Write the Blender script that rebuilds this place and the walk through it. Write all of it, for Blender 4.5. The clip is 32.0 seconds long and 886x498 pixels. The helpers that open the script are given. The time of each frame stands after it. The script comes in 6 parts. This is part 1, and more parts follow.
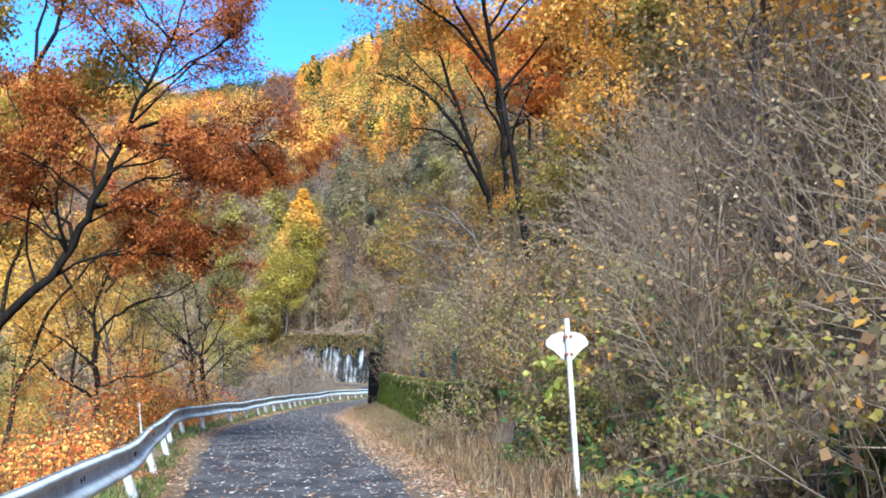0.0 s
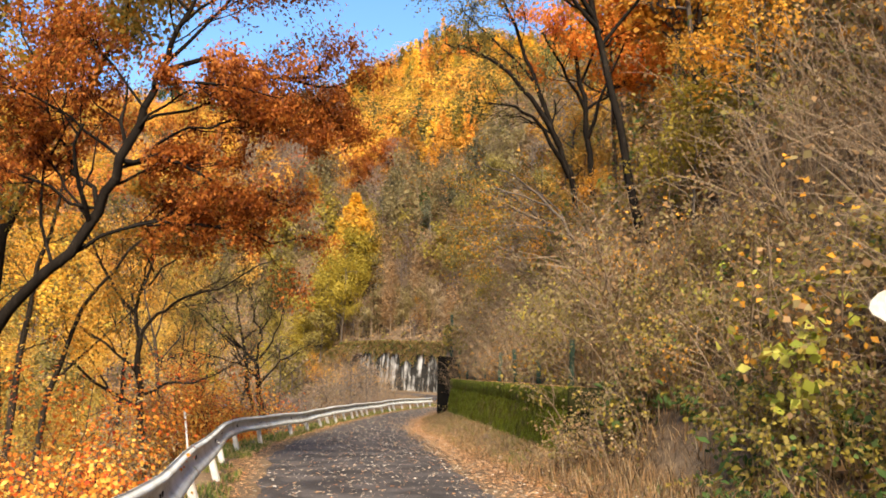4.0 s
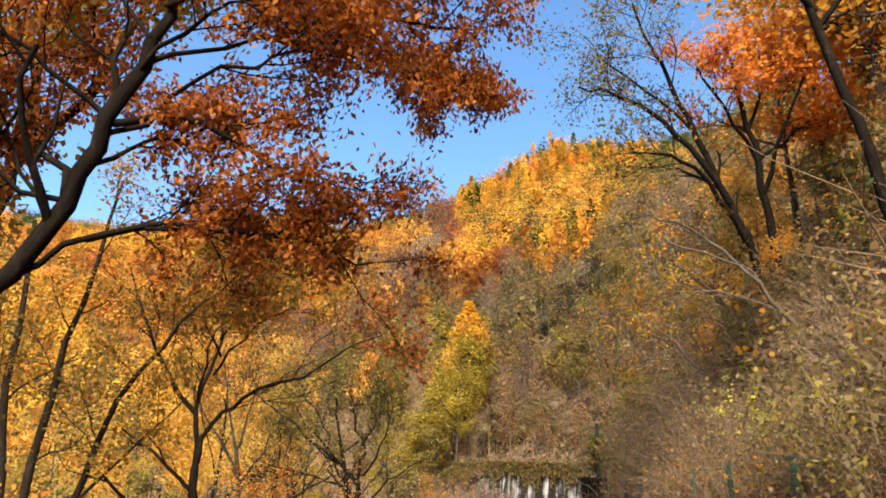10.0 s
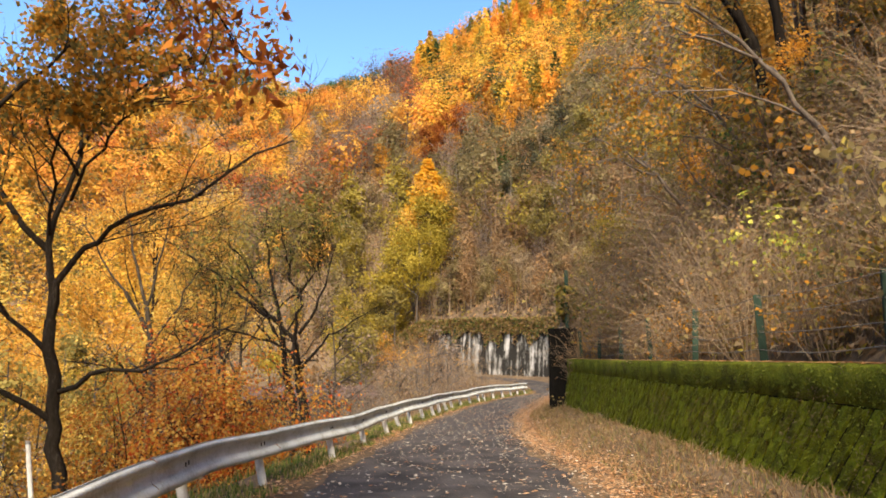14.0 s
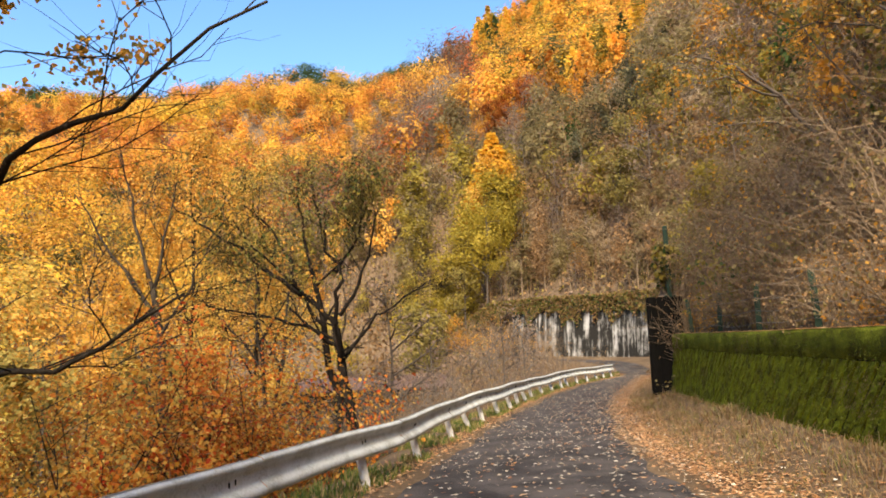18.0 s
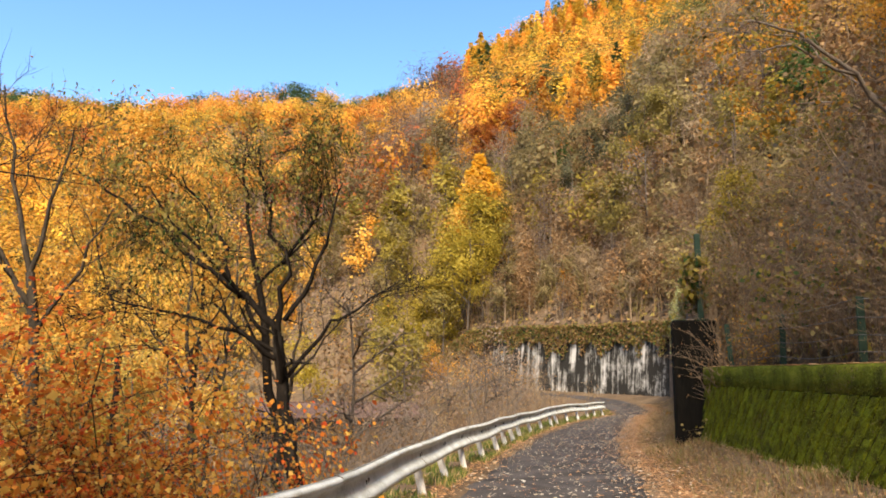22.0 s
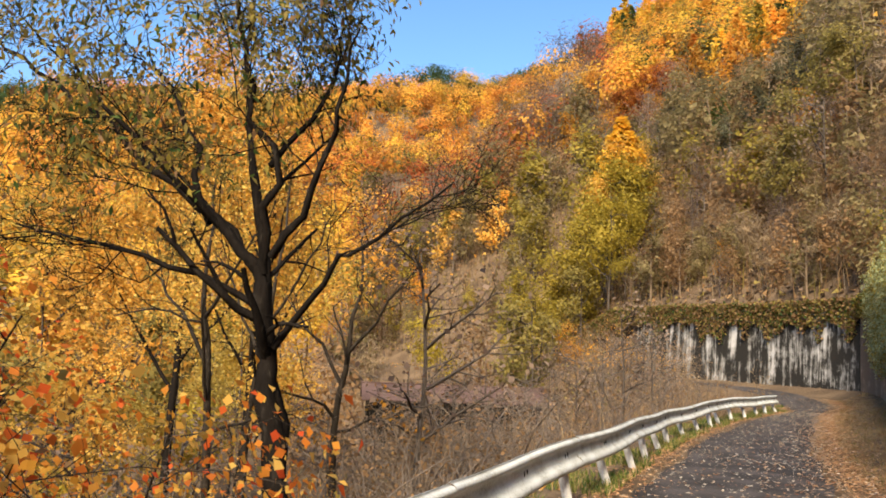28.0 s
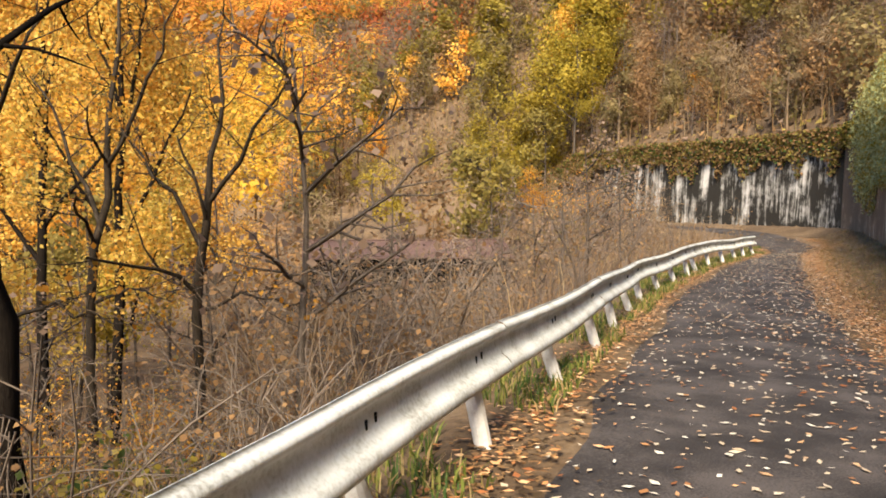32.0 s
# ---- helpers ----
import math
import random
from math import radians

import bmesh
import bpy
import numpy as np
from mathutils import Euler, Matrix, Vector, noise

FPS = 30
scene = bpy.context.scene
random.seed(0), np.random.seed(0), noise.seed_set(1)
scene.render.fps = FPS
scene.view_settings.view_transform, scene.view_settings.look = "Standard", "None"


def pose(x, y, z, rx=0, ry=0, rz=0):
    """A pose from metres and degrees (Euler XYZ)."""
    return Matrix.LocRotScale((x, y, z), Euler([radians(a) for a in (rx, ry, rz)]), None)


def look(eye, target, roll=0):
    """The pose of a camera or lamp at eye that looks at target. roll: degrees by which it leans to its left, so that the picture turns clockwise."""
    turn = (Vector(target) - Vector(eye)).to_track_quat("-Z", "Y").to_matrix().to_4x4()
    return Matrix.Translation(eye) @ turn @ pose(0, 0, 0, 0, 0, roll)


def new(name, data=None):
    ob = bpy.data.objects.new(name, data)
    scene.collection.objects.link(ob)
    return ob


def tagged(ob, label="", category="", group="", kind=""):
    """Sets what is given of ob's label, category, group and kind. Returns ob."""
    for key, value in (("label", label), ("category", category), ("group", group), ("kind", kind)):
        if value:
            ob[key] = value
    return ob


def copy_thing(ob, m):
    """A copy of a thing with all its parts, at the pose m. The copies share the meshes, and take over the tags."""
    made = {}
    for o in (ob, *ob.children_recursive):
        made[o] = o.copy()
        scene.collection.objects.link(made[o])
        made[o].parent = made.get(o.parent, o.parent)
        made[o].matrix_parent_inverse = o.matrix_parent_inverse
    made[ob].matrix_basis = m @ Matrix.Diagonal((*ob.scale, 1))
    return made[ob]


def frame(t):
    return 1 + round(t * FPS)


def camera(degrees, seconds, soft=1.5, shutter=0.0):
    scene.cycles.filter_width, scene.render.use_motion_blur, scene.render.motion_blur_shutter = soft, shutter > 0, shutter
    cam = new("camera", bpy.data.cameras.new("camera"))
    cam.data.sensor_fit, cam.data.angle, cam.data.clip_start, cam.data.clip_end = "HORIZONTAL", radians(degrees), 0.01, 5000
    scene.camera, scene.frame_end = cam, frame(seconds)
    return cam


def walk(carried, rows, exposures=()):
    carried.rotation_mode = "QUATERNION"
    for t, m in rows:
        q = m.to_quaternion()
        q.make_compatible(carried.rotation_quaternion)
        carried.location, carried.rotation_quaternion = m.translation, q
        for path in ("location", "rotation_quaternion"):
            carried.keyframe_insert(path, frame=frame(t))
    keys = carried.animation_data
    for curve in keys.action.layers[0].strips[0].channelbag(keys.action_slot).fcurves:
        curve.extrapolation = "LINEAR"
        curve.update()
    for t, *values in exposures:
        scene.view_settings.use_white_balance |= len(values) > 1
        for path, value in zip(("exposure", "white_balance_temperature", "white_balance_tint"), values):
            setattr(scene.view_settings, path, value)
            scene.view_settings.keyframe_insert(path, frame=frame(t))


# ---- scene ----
cam = camera(62.07, 32.0, soft=1.8)
# seconds, eye x y z, yaw to the left, pitch up, roll
PATH = [
    (0, 1.745, -1.955, 1.554, -5.83, 10.19, 0.94),
    (0.5, 1.608, -1.457, 1.544, -3.13, 10.43, 2.54),
    (1, 1.538, -0.991, 1.516, 1.36, 11.62, 0.82),
    (1.5, 1.432, -0.538, 1.496, 3.77, 11.52, -0.49),
    (2, 1.338, -0.095, 1.471, 4.15, 12.37, -1.40),
    (2.5, 1.224, 0.312, 1.449, 5.20, 11.82, -1.53),
    (3, 1.124, 0.804, 1.446, 4.09, 12.68, -0.26),
    (3.5, 1.021, 1.290, 1.455, 2.79, 11.90, -1.45),
    (4, 0.909, 1.767, 1.451, -1.98, 10.82, 0.79),
    (4.5, 0.834, 2.266, 1.446, -4.56, 9.54, -0.53),
    (6.5, 0.415, 4.168, 1.417, -5.24, 7.16, 2.79),
    (7, 0.307, 4.597, 1.447, -6.62, 10.85, 0.81),
    (7.5, 0.195, 5.047, 1.481, -5.42, 17.80, 1.30),
    (8, 0.130, 5.552, 1.521, -2.30, 22.15, -1.26),
    (8.5, 0.033, 6.027, 1.551, 1.44, 24.81, -0.34),
    (9, 0.025, 6.546, 1.566, 4.74, 25.77, 0.32),
    (9.5, 0.036, 7.016, 1.569, 5.60, 22.52, 1.02),
    (10, 0.088, 7.502, 1.553, 7.05, 19.78, 1.68),
    (10.5, 0.105, 7.963, 1.543, 10.22, 17.69, 0.63),
    (11, 0.121, 8.460, 1.541, 8.63, 14.74, 1.29),
    (11.5, 0.129, 8.999, 1.545, 7.21, 12.31, 1.62),
    (12, 0.113, 9.540, 1.556, 5.75, 12.25, 2.74),
    (12.5, 0.095, 10.041, 1.561, 5.26, 11.94, 0.20),
    (13, 0.040, 10.547, 1.553, 4.29, 11.21, -0.39),
    (13.5, 0.033, 11.036, 1.529, 4.18, 10.29, -0.94),
    (14, 0.033, 11.535, 1.521, 3.78, 9.49, 0.07),
    (14.5, 0.059, 11.998, 1.502, 4.37, 9.91, -1.41),
    (15, 0.034, 12.481, 1.502, 8.06, 9.94, -3.06),
    (15.5, 0.018, 12.976, 1.494, 10.94, 9.80, -1.85),
    (17.5, -0.179, 15.226, 1.536, 11.57, 8.00, -1.26),
    (18, -0.274, 15.758, 1.531, 9.25, 8.43, -2.00),
    (18.5, -0.394, 16.236, 1.502, 8.53, 7.91, -2.23),
    (19, -0.489, 16.743, 1.482, 7.20, 7.21, -1.80),
    (19.5, -0.598, 17.226, 1.470, 7.86, 6.27, -0.69),
    (20, -0.642, 17.719, 1.457, 6.98, 5.96, -1.31),
    (20.5, -0.687, 18.224, 1.465, 5.86, 6.17, 0.19),
    (21, -0.748, 18.727, 1.454, 4.21, 6.33, 1.61),
    (21.5, -0.833, 19.261, 1.467, 6.26, 9.51, -0.14),
    (22, -0.931, 19.752, 1.454, 7.72, 10.66, 0.72),
    (22.5, -0.992, 20.219, 1.444, 8.04, 10.27, -0.62),
    (23, -1.051, 20.635, 1.426, 7.72, 9.73, -0.45),
    (23.5, -1.065, 21.082, 1.425, 5.87, 9.31, 0.89),
    (24, -1.087, 21.528, 1.427, 5.36, 11.02, 1.54),
    (24.5, -1.088, 21.973, 1.466, 4.15, 17.64, 0.91),
    (26.5, -1.039, 23.761, 1.605, 22.94, 23.23, -1.98),
    (27, -1.019, 24.266, 1.583, 24.00, 19.02, -1.42),
    (27.5, -1.062, 24.774, 1.523, 21.12, 13.94, 1.93),
    (28, -1.074, 25.316, 1.481, 18.92, 9.04, 2.32),
    (28.5, -1.133, 25.804, 1.452, 18.33, 5.99, 2.64),
    (29, -1.140, 26.320, 1.437, 17.99, 5.01, 2.27),
    (29.5, -1.146, 26.835, 1.451, 17.36, 4.82, 0.67),
    (30, -1.152, 27.338, 1.451, 15.00, 3.81, 0.21),
    (30.5, -1.143, 27.855, 1.467, 12.70, 2.94, -1.42),
    (31, -1.180, 28.355, 1.451, 9.96, 1.36, -0.87),
    (31.5, -1.229, 28.844, 1.452, 12.16, 0.63, -1.13),
    (32, -1.345, 29.267, 1.423, 16.27, -2.19, -0.05),
]


def eye_pose(x, y, z, yaw, pitch, roll):
    a, b = radians(yaw), radians(pitch)
    return look((x, y, z), (x - 10 * math.sin(a) * math.cos(b), y + 10 * math.cos(a) * math.cos(b), z + 10 * math.sin(b)), roll)


EXPOSURES = [(0, 1.8, 4400, 2), (0.5, 1.75, 5200, 5), (1.5, 1.6, 6500, 10), (4.0, 1.62, 6500, 10), (7, 1.75, 6500, 10), (8.5, 1.55, 6500, 10), (10, 1.48, 6500, 10), (12, 1.54, 6500, 10), (18, 1.48, 6500, 10), (24, 1.52, 6500, 10), (24.5, 1.42, 6350, 10), (26.5, 0.58, 5100, 4), (27, 0.6, 5150, 4), (27.5, 1.0, 6000, 8), (28.2, 1.4, 6500, 10), (30, 1.5, 6500, 10), (32, 1.55, 6500, 10)]
walk(cam, [(t, eye_pose(*row)) for t, *row in PATH], EXPOSURES)

# ---- light ----
SUN_EL, SUN_AZ = 40.0, 178.0          # degrees; azimuth clockwise from +y
world = bpy.data.worlds.new("sky")
scene.world = world
world.use_nodes = True
wn = world.node_tree.nodes
sky = wn.new("ShaderNodeTexSky")
sky.sky_type, sky.sun_disc = "NISHITA", False
sky.sun_elevation, sky.sun_rotation = radians(SUN_EL), radians(SUN_AZ)
sky.altitude, sky.air_density, sky.dust_density, sky.ozone_density = 700, 1.1, 0.3, 1.4
wn["Background"].inputs["Strength"].default_value = 0.118
deep = wn.new("ShaderNodeHueSaturation")
deep.inputs["Saturation"].default_value = 1.18
world.node_tree.links.new(sky.outputs[0], deep.inputs["Color"])
world.node_tree.links.new(deep.outputs[0], wn["Background"].inputs["Color"])
sun = new("sun", bpy.data.lights.new("sun", "SUN"))
sun.data.energy, sun.data.angle, sun.data.color = 4.6, radians(22), (1.0, 0.86, 0.64)
_a, _e = radians(SUN_AZ), radians(SUN_EL)
to_sun = Vector((math.sin(_a) * math.cos(_e), math.cos(_a) * math.cos(_e), math.sin(_e)))
sun.matrix_world = look(to_sun * 300, (0, 0, 0))

# ---- materials ----
def nodes_of(name):
    m = bpy.data.materials.new(name)
    m.use_nodes = True
    nt = m.node_tree
    return m, nt.nodes, nt.links, nt.nodes["Principled BSDF"]


def ramp(nd, lk, fac, stops):
    r = nd.new("ShaderNodeValToRGB")
    els = r.color_ramp.elements
    while len(els) < len(stops):
        els.new(0.5)
    for e, (p, c) in zip(els, stops):
        e.position, e.color = p, (*c, 1)
    lk.new(fac, r.inputs[0])
    return r.outputs[0]


def noise_of(nd, lk, vec, scale, detail=4.0, rough=0.6):
    n = nd.new("ShaderNodeTexNoise")
    n.inputs["Scale"].default_value, n.inputs["Detail"].default_value, n.inputs["Roughness"].default_value = scale, detail, rough
    if vec is not None:
        lk.new(vec, n.inputs["Vector"])
    return n.outputs["Fac"]


def mixed(nd, lk, fac, a, b, blend="MIX"):
    m = nd.new("ShaderNodeMix")
    m.data_type, m.blend_type = "RGBA", blend
    for sock, v in ((0, fac), (6, a), (7, b)):
        if isinstance(v, (int, float)):
            m.inputs[sock].default_value = v
        elif isinstance(v, tuple):
            m.inputs[sock].default_value = (*v, 1)
        else:
            lk.new(v, m.inputs[sock])
    return m.outputs[2]


def bumped(nd, lk, bs, height, strength, dist=0.02):
    b = nd.new("ShaderNodeBump")
    b.inputs["Strength"].default_value, b.inputs["Distance"].default_value = strength, dist
    lk.new(height, b.inputs["Height"])
    lk.new(b.outputs[0], bs.inputs["Normal"])


def coords(nd, lk, scale=(1, 1, 1)):
    tc, mp = nd.new("ShaderNodeTexCoord"), nd.new("ShaderNodeMapping")
    mp.inputs["Scale"].default_value = scale
    lk.new(tc.outputs["Object"], mp.inputs["Vector"])
    return mp.outputs[0]


def rough_mat(name, stops, scale, rough=0.9, bump=0.4, scale2=None, stretch=(1, 1, 1), metal=0.0, tint=None, dist=0.02, spec=0.3):
    """A surface with a coarse and a fine noise, and colour by a ramp."""
    m, nd, lk, bs = nodes_of(name)
    v = coords(nd, lk, stretch)
    if tint:
        place, add = nd.new("ShaderNodeObjectInfo"), nd.new("ShaderNodeVectorMath")
        lk.new(v, add.inputs[0])
        lk.new(place.outputs["Location"], add.inputs[1])
        v = add.outputs[0]
    f1, f2 = noise_of(nd, lk, v, scale), noise_of(nd, lk, v, scale2 or scale * 7, 5, 0.7)
    s = nd.new("ShaderNodeMath")
    s.operation = "MULTIPLY_ADD"
    lk.new(f2, s.inputs[0])
    s.inputs[1].default_value = 0.5
    h = nd.new("ShaderNodeMath")
    h.operation = "MULTIPLY"
    lk.new(f1, h.inputs[0])
    h.inputs[1].default_value = 0.5
    lk.new(h.outputs[0], s.inputs[2])
    col = ramp(nd, lk, s.outputs[0], stops)
    if tint:
        oi = nd.new("ShaderNodeObjectInfo")
        col = mixed(nd, lk, oi.outputs["Random"], col, tint, "MULTIPLY")
    lk.new(col, bs.inputs["Base Color"])
    bs.inputs["Roughness"].default_value, bs.inputs["Metallic"].default_value = rough, metal
    bs.inputs["Specular IOR Level"].default_value = spec
    if bump:
        bumped(nd, lk, bs, s.outputs[0], bump, dist)
    return m


def leaf_mat(name, a, b, c, trans=0.52, rough=0.6, vary=0.62, low=0.75, high=1.2):
    """Leaves: a hue of its own for each leaf, and one tone for each plant."""
    m, nd, lk, bs = nodes_of(name)
    a, c = (tuple(q + (k - q) * vary for k, q in zip(e, b)) for e in (a, c))
    g, oi = nd.new("ShaderNodeNewGeometry"), nd.new("ShaderNodeObjectInfo")
    col = ramp(nd, lk, g.outputs["Random Per Island"], [(0.0, a), (0.45, b), (1.0, c)])
    hsv = nd.new("ShaderNodeHueSaturation")
    mr = nd.new("ShaderNodeMapRange")
    mr.inputs[3].default_value, mr.inputs[4].default_value = low, high
    lk.new(oi.outputs["Random"], mr.inputs[0])
    lk.new(mr.outputs[0], hsv.inputs["Value"])
    lk.new(col, hsv.inputs["Color"])
    lk.new(hsv.outputs[0], bs.inputs["Base Color"])
    bs.inputs["Roughness"].default_value = rough
    bs.inputs["Specular IOR Level"].default_value = 0.15
    tr, mx, out = nd.new("ShaderNodeBsdfTranslucent"), nd.new("ShaderNodeMixShader"), nd["Material Output"]
    lk.new(hsv.outputs[0], tr.inputs["Color"])
    mx.inputs[0].default_value = trans
    lk.new(bs.outputs[0], mx.inputs[1])
    lk.new(tr.outputs[0], mx.inputs[2])
    lk.new(mx.outputs[0], out.inputs["Surface"])
    return m


L_RUST = leaf_mat("leaf_rust", (0.13, 0.033, 0.012), (0.33, 0.098, 0.02), (0.53, 0.2, 0.035), vary=0.95)
L_ORANGE = leaf_mat("leaf_orange", (0.45, 0.1, 0.02), (0.66, 0.22, 0.03), (0.72, 0.35, 0.055), 0.52)
L_RED = leaf_mat("leaf_red", (0.4, 0.04, 0.02), (0.6, 0.1, 0.02), (0.65, 0.2, 0.03))
L_GOLD = leaf_mat("leaf_gold", (0.55, 0.28, 0.045), (0.73, 0.42, 0.08), (0.8, 0.55, 0.15), 0.5)
L_LARCH = leaf_mat("leaf_larch", (0.5, 0.25, 0.02), (0.68, 0.38, 0.035), (0.76, 0.48, 0.07), 0.45, vary=0.4)
L_AMBER = leaf_mat("leaf_amber", (0.42, 0.17, 0.02), (0.64, 0.3, 0.035), (0.7, 0.4, 0.07), 0.5)
L_YELLOW = leaf_mat("leaf_yellow", (0.42, 0.28, 0.03), (0.6, 0.42, 0.09), (0.7, 0.55, 0.17), 0.5)
L_LIME = leaf_mat("leaf_lime", (0.17, 0.14, 0.03), (0.34, 0.26, 0.045), (0.5, 0.38, 0.08))
L_CITRON = leaf_mat("leaf_citron", (0.165, 0.13, 0.022), (0.35, 0.262, 0.034), (0.51, 0.37, 0.06), vary=0.5)
L_BROAD = leaf_mat("leaf_broad", (0.2, 0.25, 0.03), (0.42, 0.42, 0.06), (0.62, 0.56, 0.12), 0.45, vary=1.0)
L_PALE = leaf_mat("leaf_pale", (0.19, 0.21, 0.09), (0.37, 0.385, 0.17), (0.54, 0.53, 0.27), 0.5)
L_OLIVE = leaf_mat("leaf_olive", (0.13, 0.115, 0.035), (0.26, 0.205, 0.055), (0.42, 0.32, 0.09))
L_GREEN = leaf_mat("leaf_green", (0.03, 0.06, 0.015), (0.07, 0.12, 0.03), (0.15, 0.19, 0.05))
L_BROWN = leaf_mat("leaf_brown", (0.14, 0.08, 0.04), (0.3, 0.175, 0.08), (0.46, 0.29, 0.135))
L_MAUVE = leaf_mat("leaf_mauve", (0.15, 0.1, 0.075), (0.25, 0.175, 0.125), (0.34, 0.25, 0.19))
L_SCRUB = leaf_mat("leaf_scrub", (0.03, 0.02, 0.012), (0.075, 0.05, 0.028), (0.14, 0.095, 0.05))
L_DUSK = leaf_mat("leaf_dusk", (0.045, 0.045, 0.026), (0.1, 0.095, 0.052), (0.2, 0.18, 0.095))
L_DRAB = leaf_mat("leaf_drab", (0.11, 0.088, 0.038), (0.225, 0.175, 0.075), (0.36, 0.27, 0.12))
L_STRAW = leaf_mat("leaf_straw", (0.2, 0.135, 0.075), (0.33, 0.24, 0.14), (0.48, 0.37, 0.24))
L_TAN = leaf_mat("leaf_tan", (0.3, 0.2, 0.1), (0.45, 0.32, 0.17), (0.6, 0.46, 0.28))
LITTER = leaf_mat("fallen_leaf", (0.24, 0.085, 0.03), (0.5, 0.24, 0.09), (0.72, 0.46, 0.25), 0.1, vary=1.0)
LITTER_PALE = leaf_mat("fallen_leaf_pale", (0.46, 0.3, 0.18), (0.68, 0.56, 0.4), (0.86, 0.8, 0.68), 0.1, vary=1.0)
GRASS_DRY = leaf_mat("grass_dry", (0.24, 0.16, 0.07), (0.4, 0.28, 0.13), (0.55, 0.42, 0.22))
GRASS_GREEN = leaf_mat("grass_green", (0.07, 0.1, 0.02), (0.16, 0.19, 0.04), (0.4, 0.34, 0.1))
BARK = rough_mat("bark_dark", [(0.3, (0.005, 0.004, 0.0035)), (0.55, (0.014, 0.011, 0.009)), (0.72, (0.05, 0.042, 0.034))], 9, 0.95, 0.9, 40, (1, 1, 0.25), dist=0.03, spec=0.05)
BARK_BROWN = rough_mat("bark_brown", [(0.3, (0.014, 0.011, 0.008)), (0.55, (0.045, 0.035, 0.026)), (0.74, (0.15, 0.12, 0.09))], 9, 0.95, 0.9, 40, (1, 1, 0.3), dist=0.03, spec=0.06)
BARK_PALE = rough_mat("bark_pale", [(0.3, (0.07, 0.055, 0.045)), (0.55, (0.17, 0.135, 0.11)), (0.75, (0.34, 0.285, 0.24))], 8, 0.95, 0.5, 40, (1, 1, 0.3), dist=0.02, spec=0.1)
BARK_GREY = rough_mat("bark_grey", [(0.3, (0.04, 0.032, 0.027)), (0.55, (0.1, 0.08, 0.065)), (0.75, (0.24, 0.2, 0.165))], 8, 0.95, 0.7, 40, (1, 1, 0.3), dist=0.02, spec=0.1)
TWIG = rough_mat("twig", [(0.3, (0.1, 0.068, 0.045)), (0.6, (0.235, 0.168, 0.11)), (0.8, (0.43, 0.33, 0.235))], 3, 0.9, 0, 20, spec=0.1)
EARTH = rough_mat("earth_leaf_litter", [(0.28, (0.035, 0.024, 0.014)), (0.45, (0.09, 0.057, 0.031)), (0.58, (0.15, 0.1, 0.056)), (0.75, (0.24, 0.165, 0.095))], 0.7, 0.95, 0.8, 9, dist=0.08)
ASPHALT = rough_mat("asphalt", [(0.4, (0.016, 0.013, 0.012)), (0.48, (0.031, 0.026, 0.024)), (0.57, (0.075, 0.063, 0.058))], 1.3, 0.85, 0.6, 70, dist=0.006)
STEEL = rough_mat("galvanised_steel", [(0.3, (0.18, 0.17, 0.14)), (0.42, (0.41, 0.415, 0.4)), (0.52, (0.57, 0.59, 0.59)), (0.66, (0.68, 0.7, 0.72))], 2.6, 0.6, 0.15, 38, metal=0.0, dist=0.004, spec=0.35)
POST_WHITE = rough_mat("post_paint", [(0.3, (0.35, 0.3, 0.26)), (0.42, (0.52, 0.5, 0.47)), (0.7, (0.7, 0.69, 0.68))], 5, 0.6, 0.15, 30, dist=0.004)
MOSS = rough_mat("moss", [(0.3, (0.015, 0.013, 0.006)), (0.4, (0.055, 0.05, 0.012)), (0.47, (0.08, 0.09, 0.01)), (0.58, (0.155, 0.185, 0.012)), (0.72, (0.3, 0.29, 0.035))], 4.2, 1.0, 1.0, 55, tint=(0.85, 0.8, 0.68), dist=0.035, spec=0.05)
MOSS_TOP = rough_mat("moss_band", [(0.3, (0.02, 0.018, 0.008)), (0.42, (0.055, 0.055, 0.012)), (0.53, (0.11, 0.13, 0.012)), (0.7, (0.26, 0.25, 0.035))], 2.4, 1.0, 1.0, 50, dist=0.035, spec=0.05)
GREEN_PAINT = rough_mat("green_paint", [(0.3, (0.012, 0.02, 0.013)), (0.55, (0.03, 0.052, 0.038)), (0.75, (0.1, 0.1, 0.06))], 6, 0.95, 0.1, 40, dist=0.004, spec=0.1)
BLACK_RUBBER = rough_mat("black_cover", [(0.3, (0.003, 0.003, 0.003)), (0.7, (0.009, 0.009, 0.009))], 9, 0.8, 0.1, 50, dist=0.003, spec=0.08)
WIRE = rough_mat("wire", [(0.3, (0.1, 0.09, 0.08)), (0.7, (0.25, 0.23, 0.2))], 20, 0.6, 0)
SIGN_WHITE = rough_mat("sign_white", [(0.3, (0.12, 0.075, 0.045)), (0.42, (0.34, 0.3, 0.25)), (0.62, (0.52, 0.49, 0.44))], 4, 0.5, 0.1, 30, dist=0.003)
RUST = rough_mat("rusty_steel", [(0.3, (0.06, 0.02, 0.01)), (0.6, (0.2, 0.07, 0.03)), (0.8, (0.32, 0.14, 0.06))], 8, 0.9, 0.3, 50, dist=0.004)


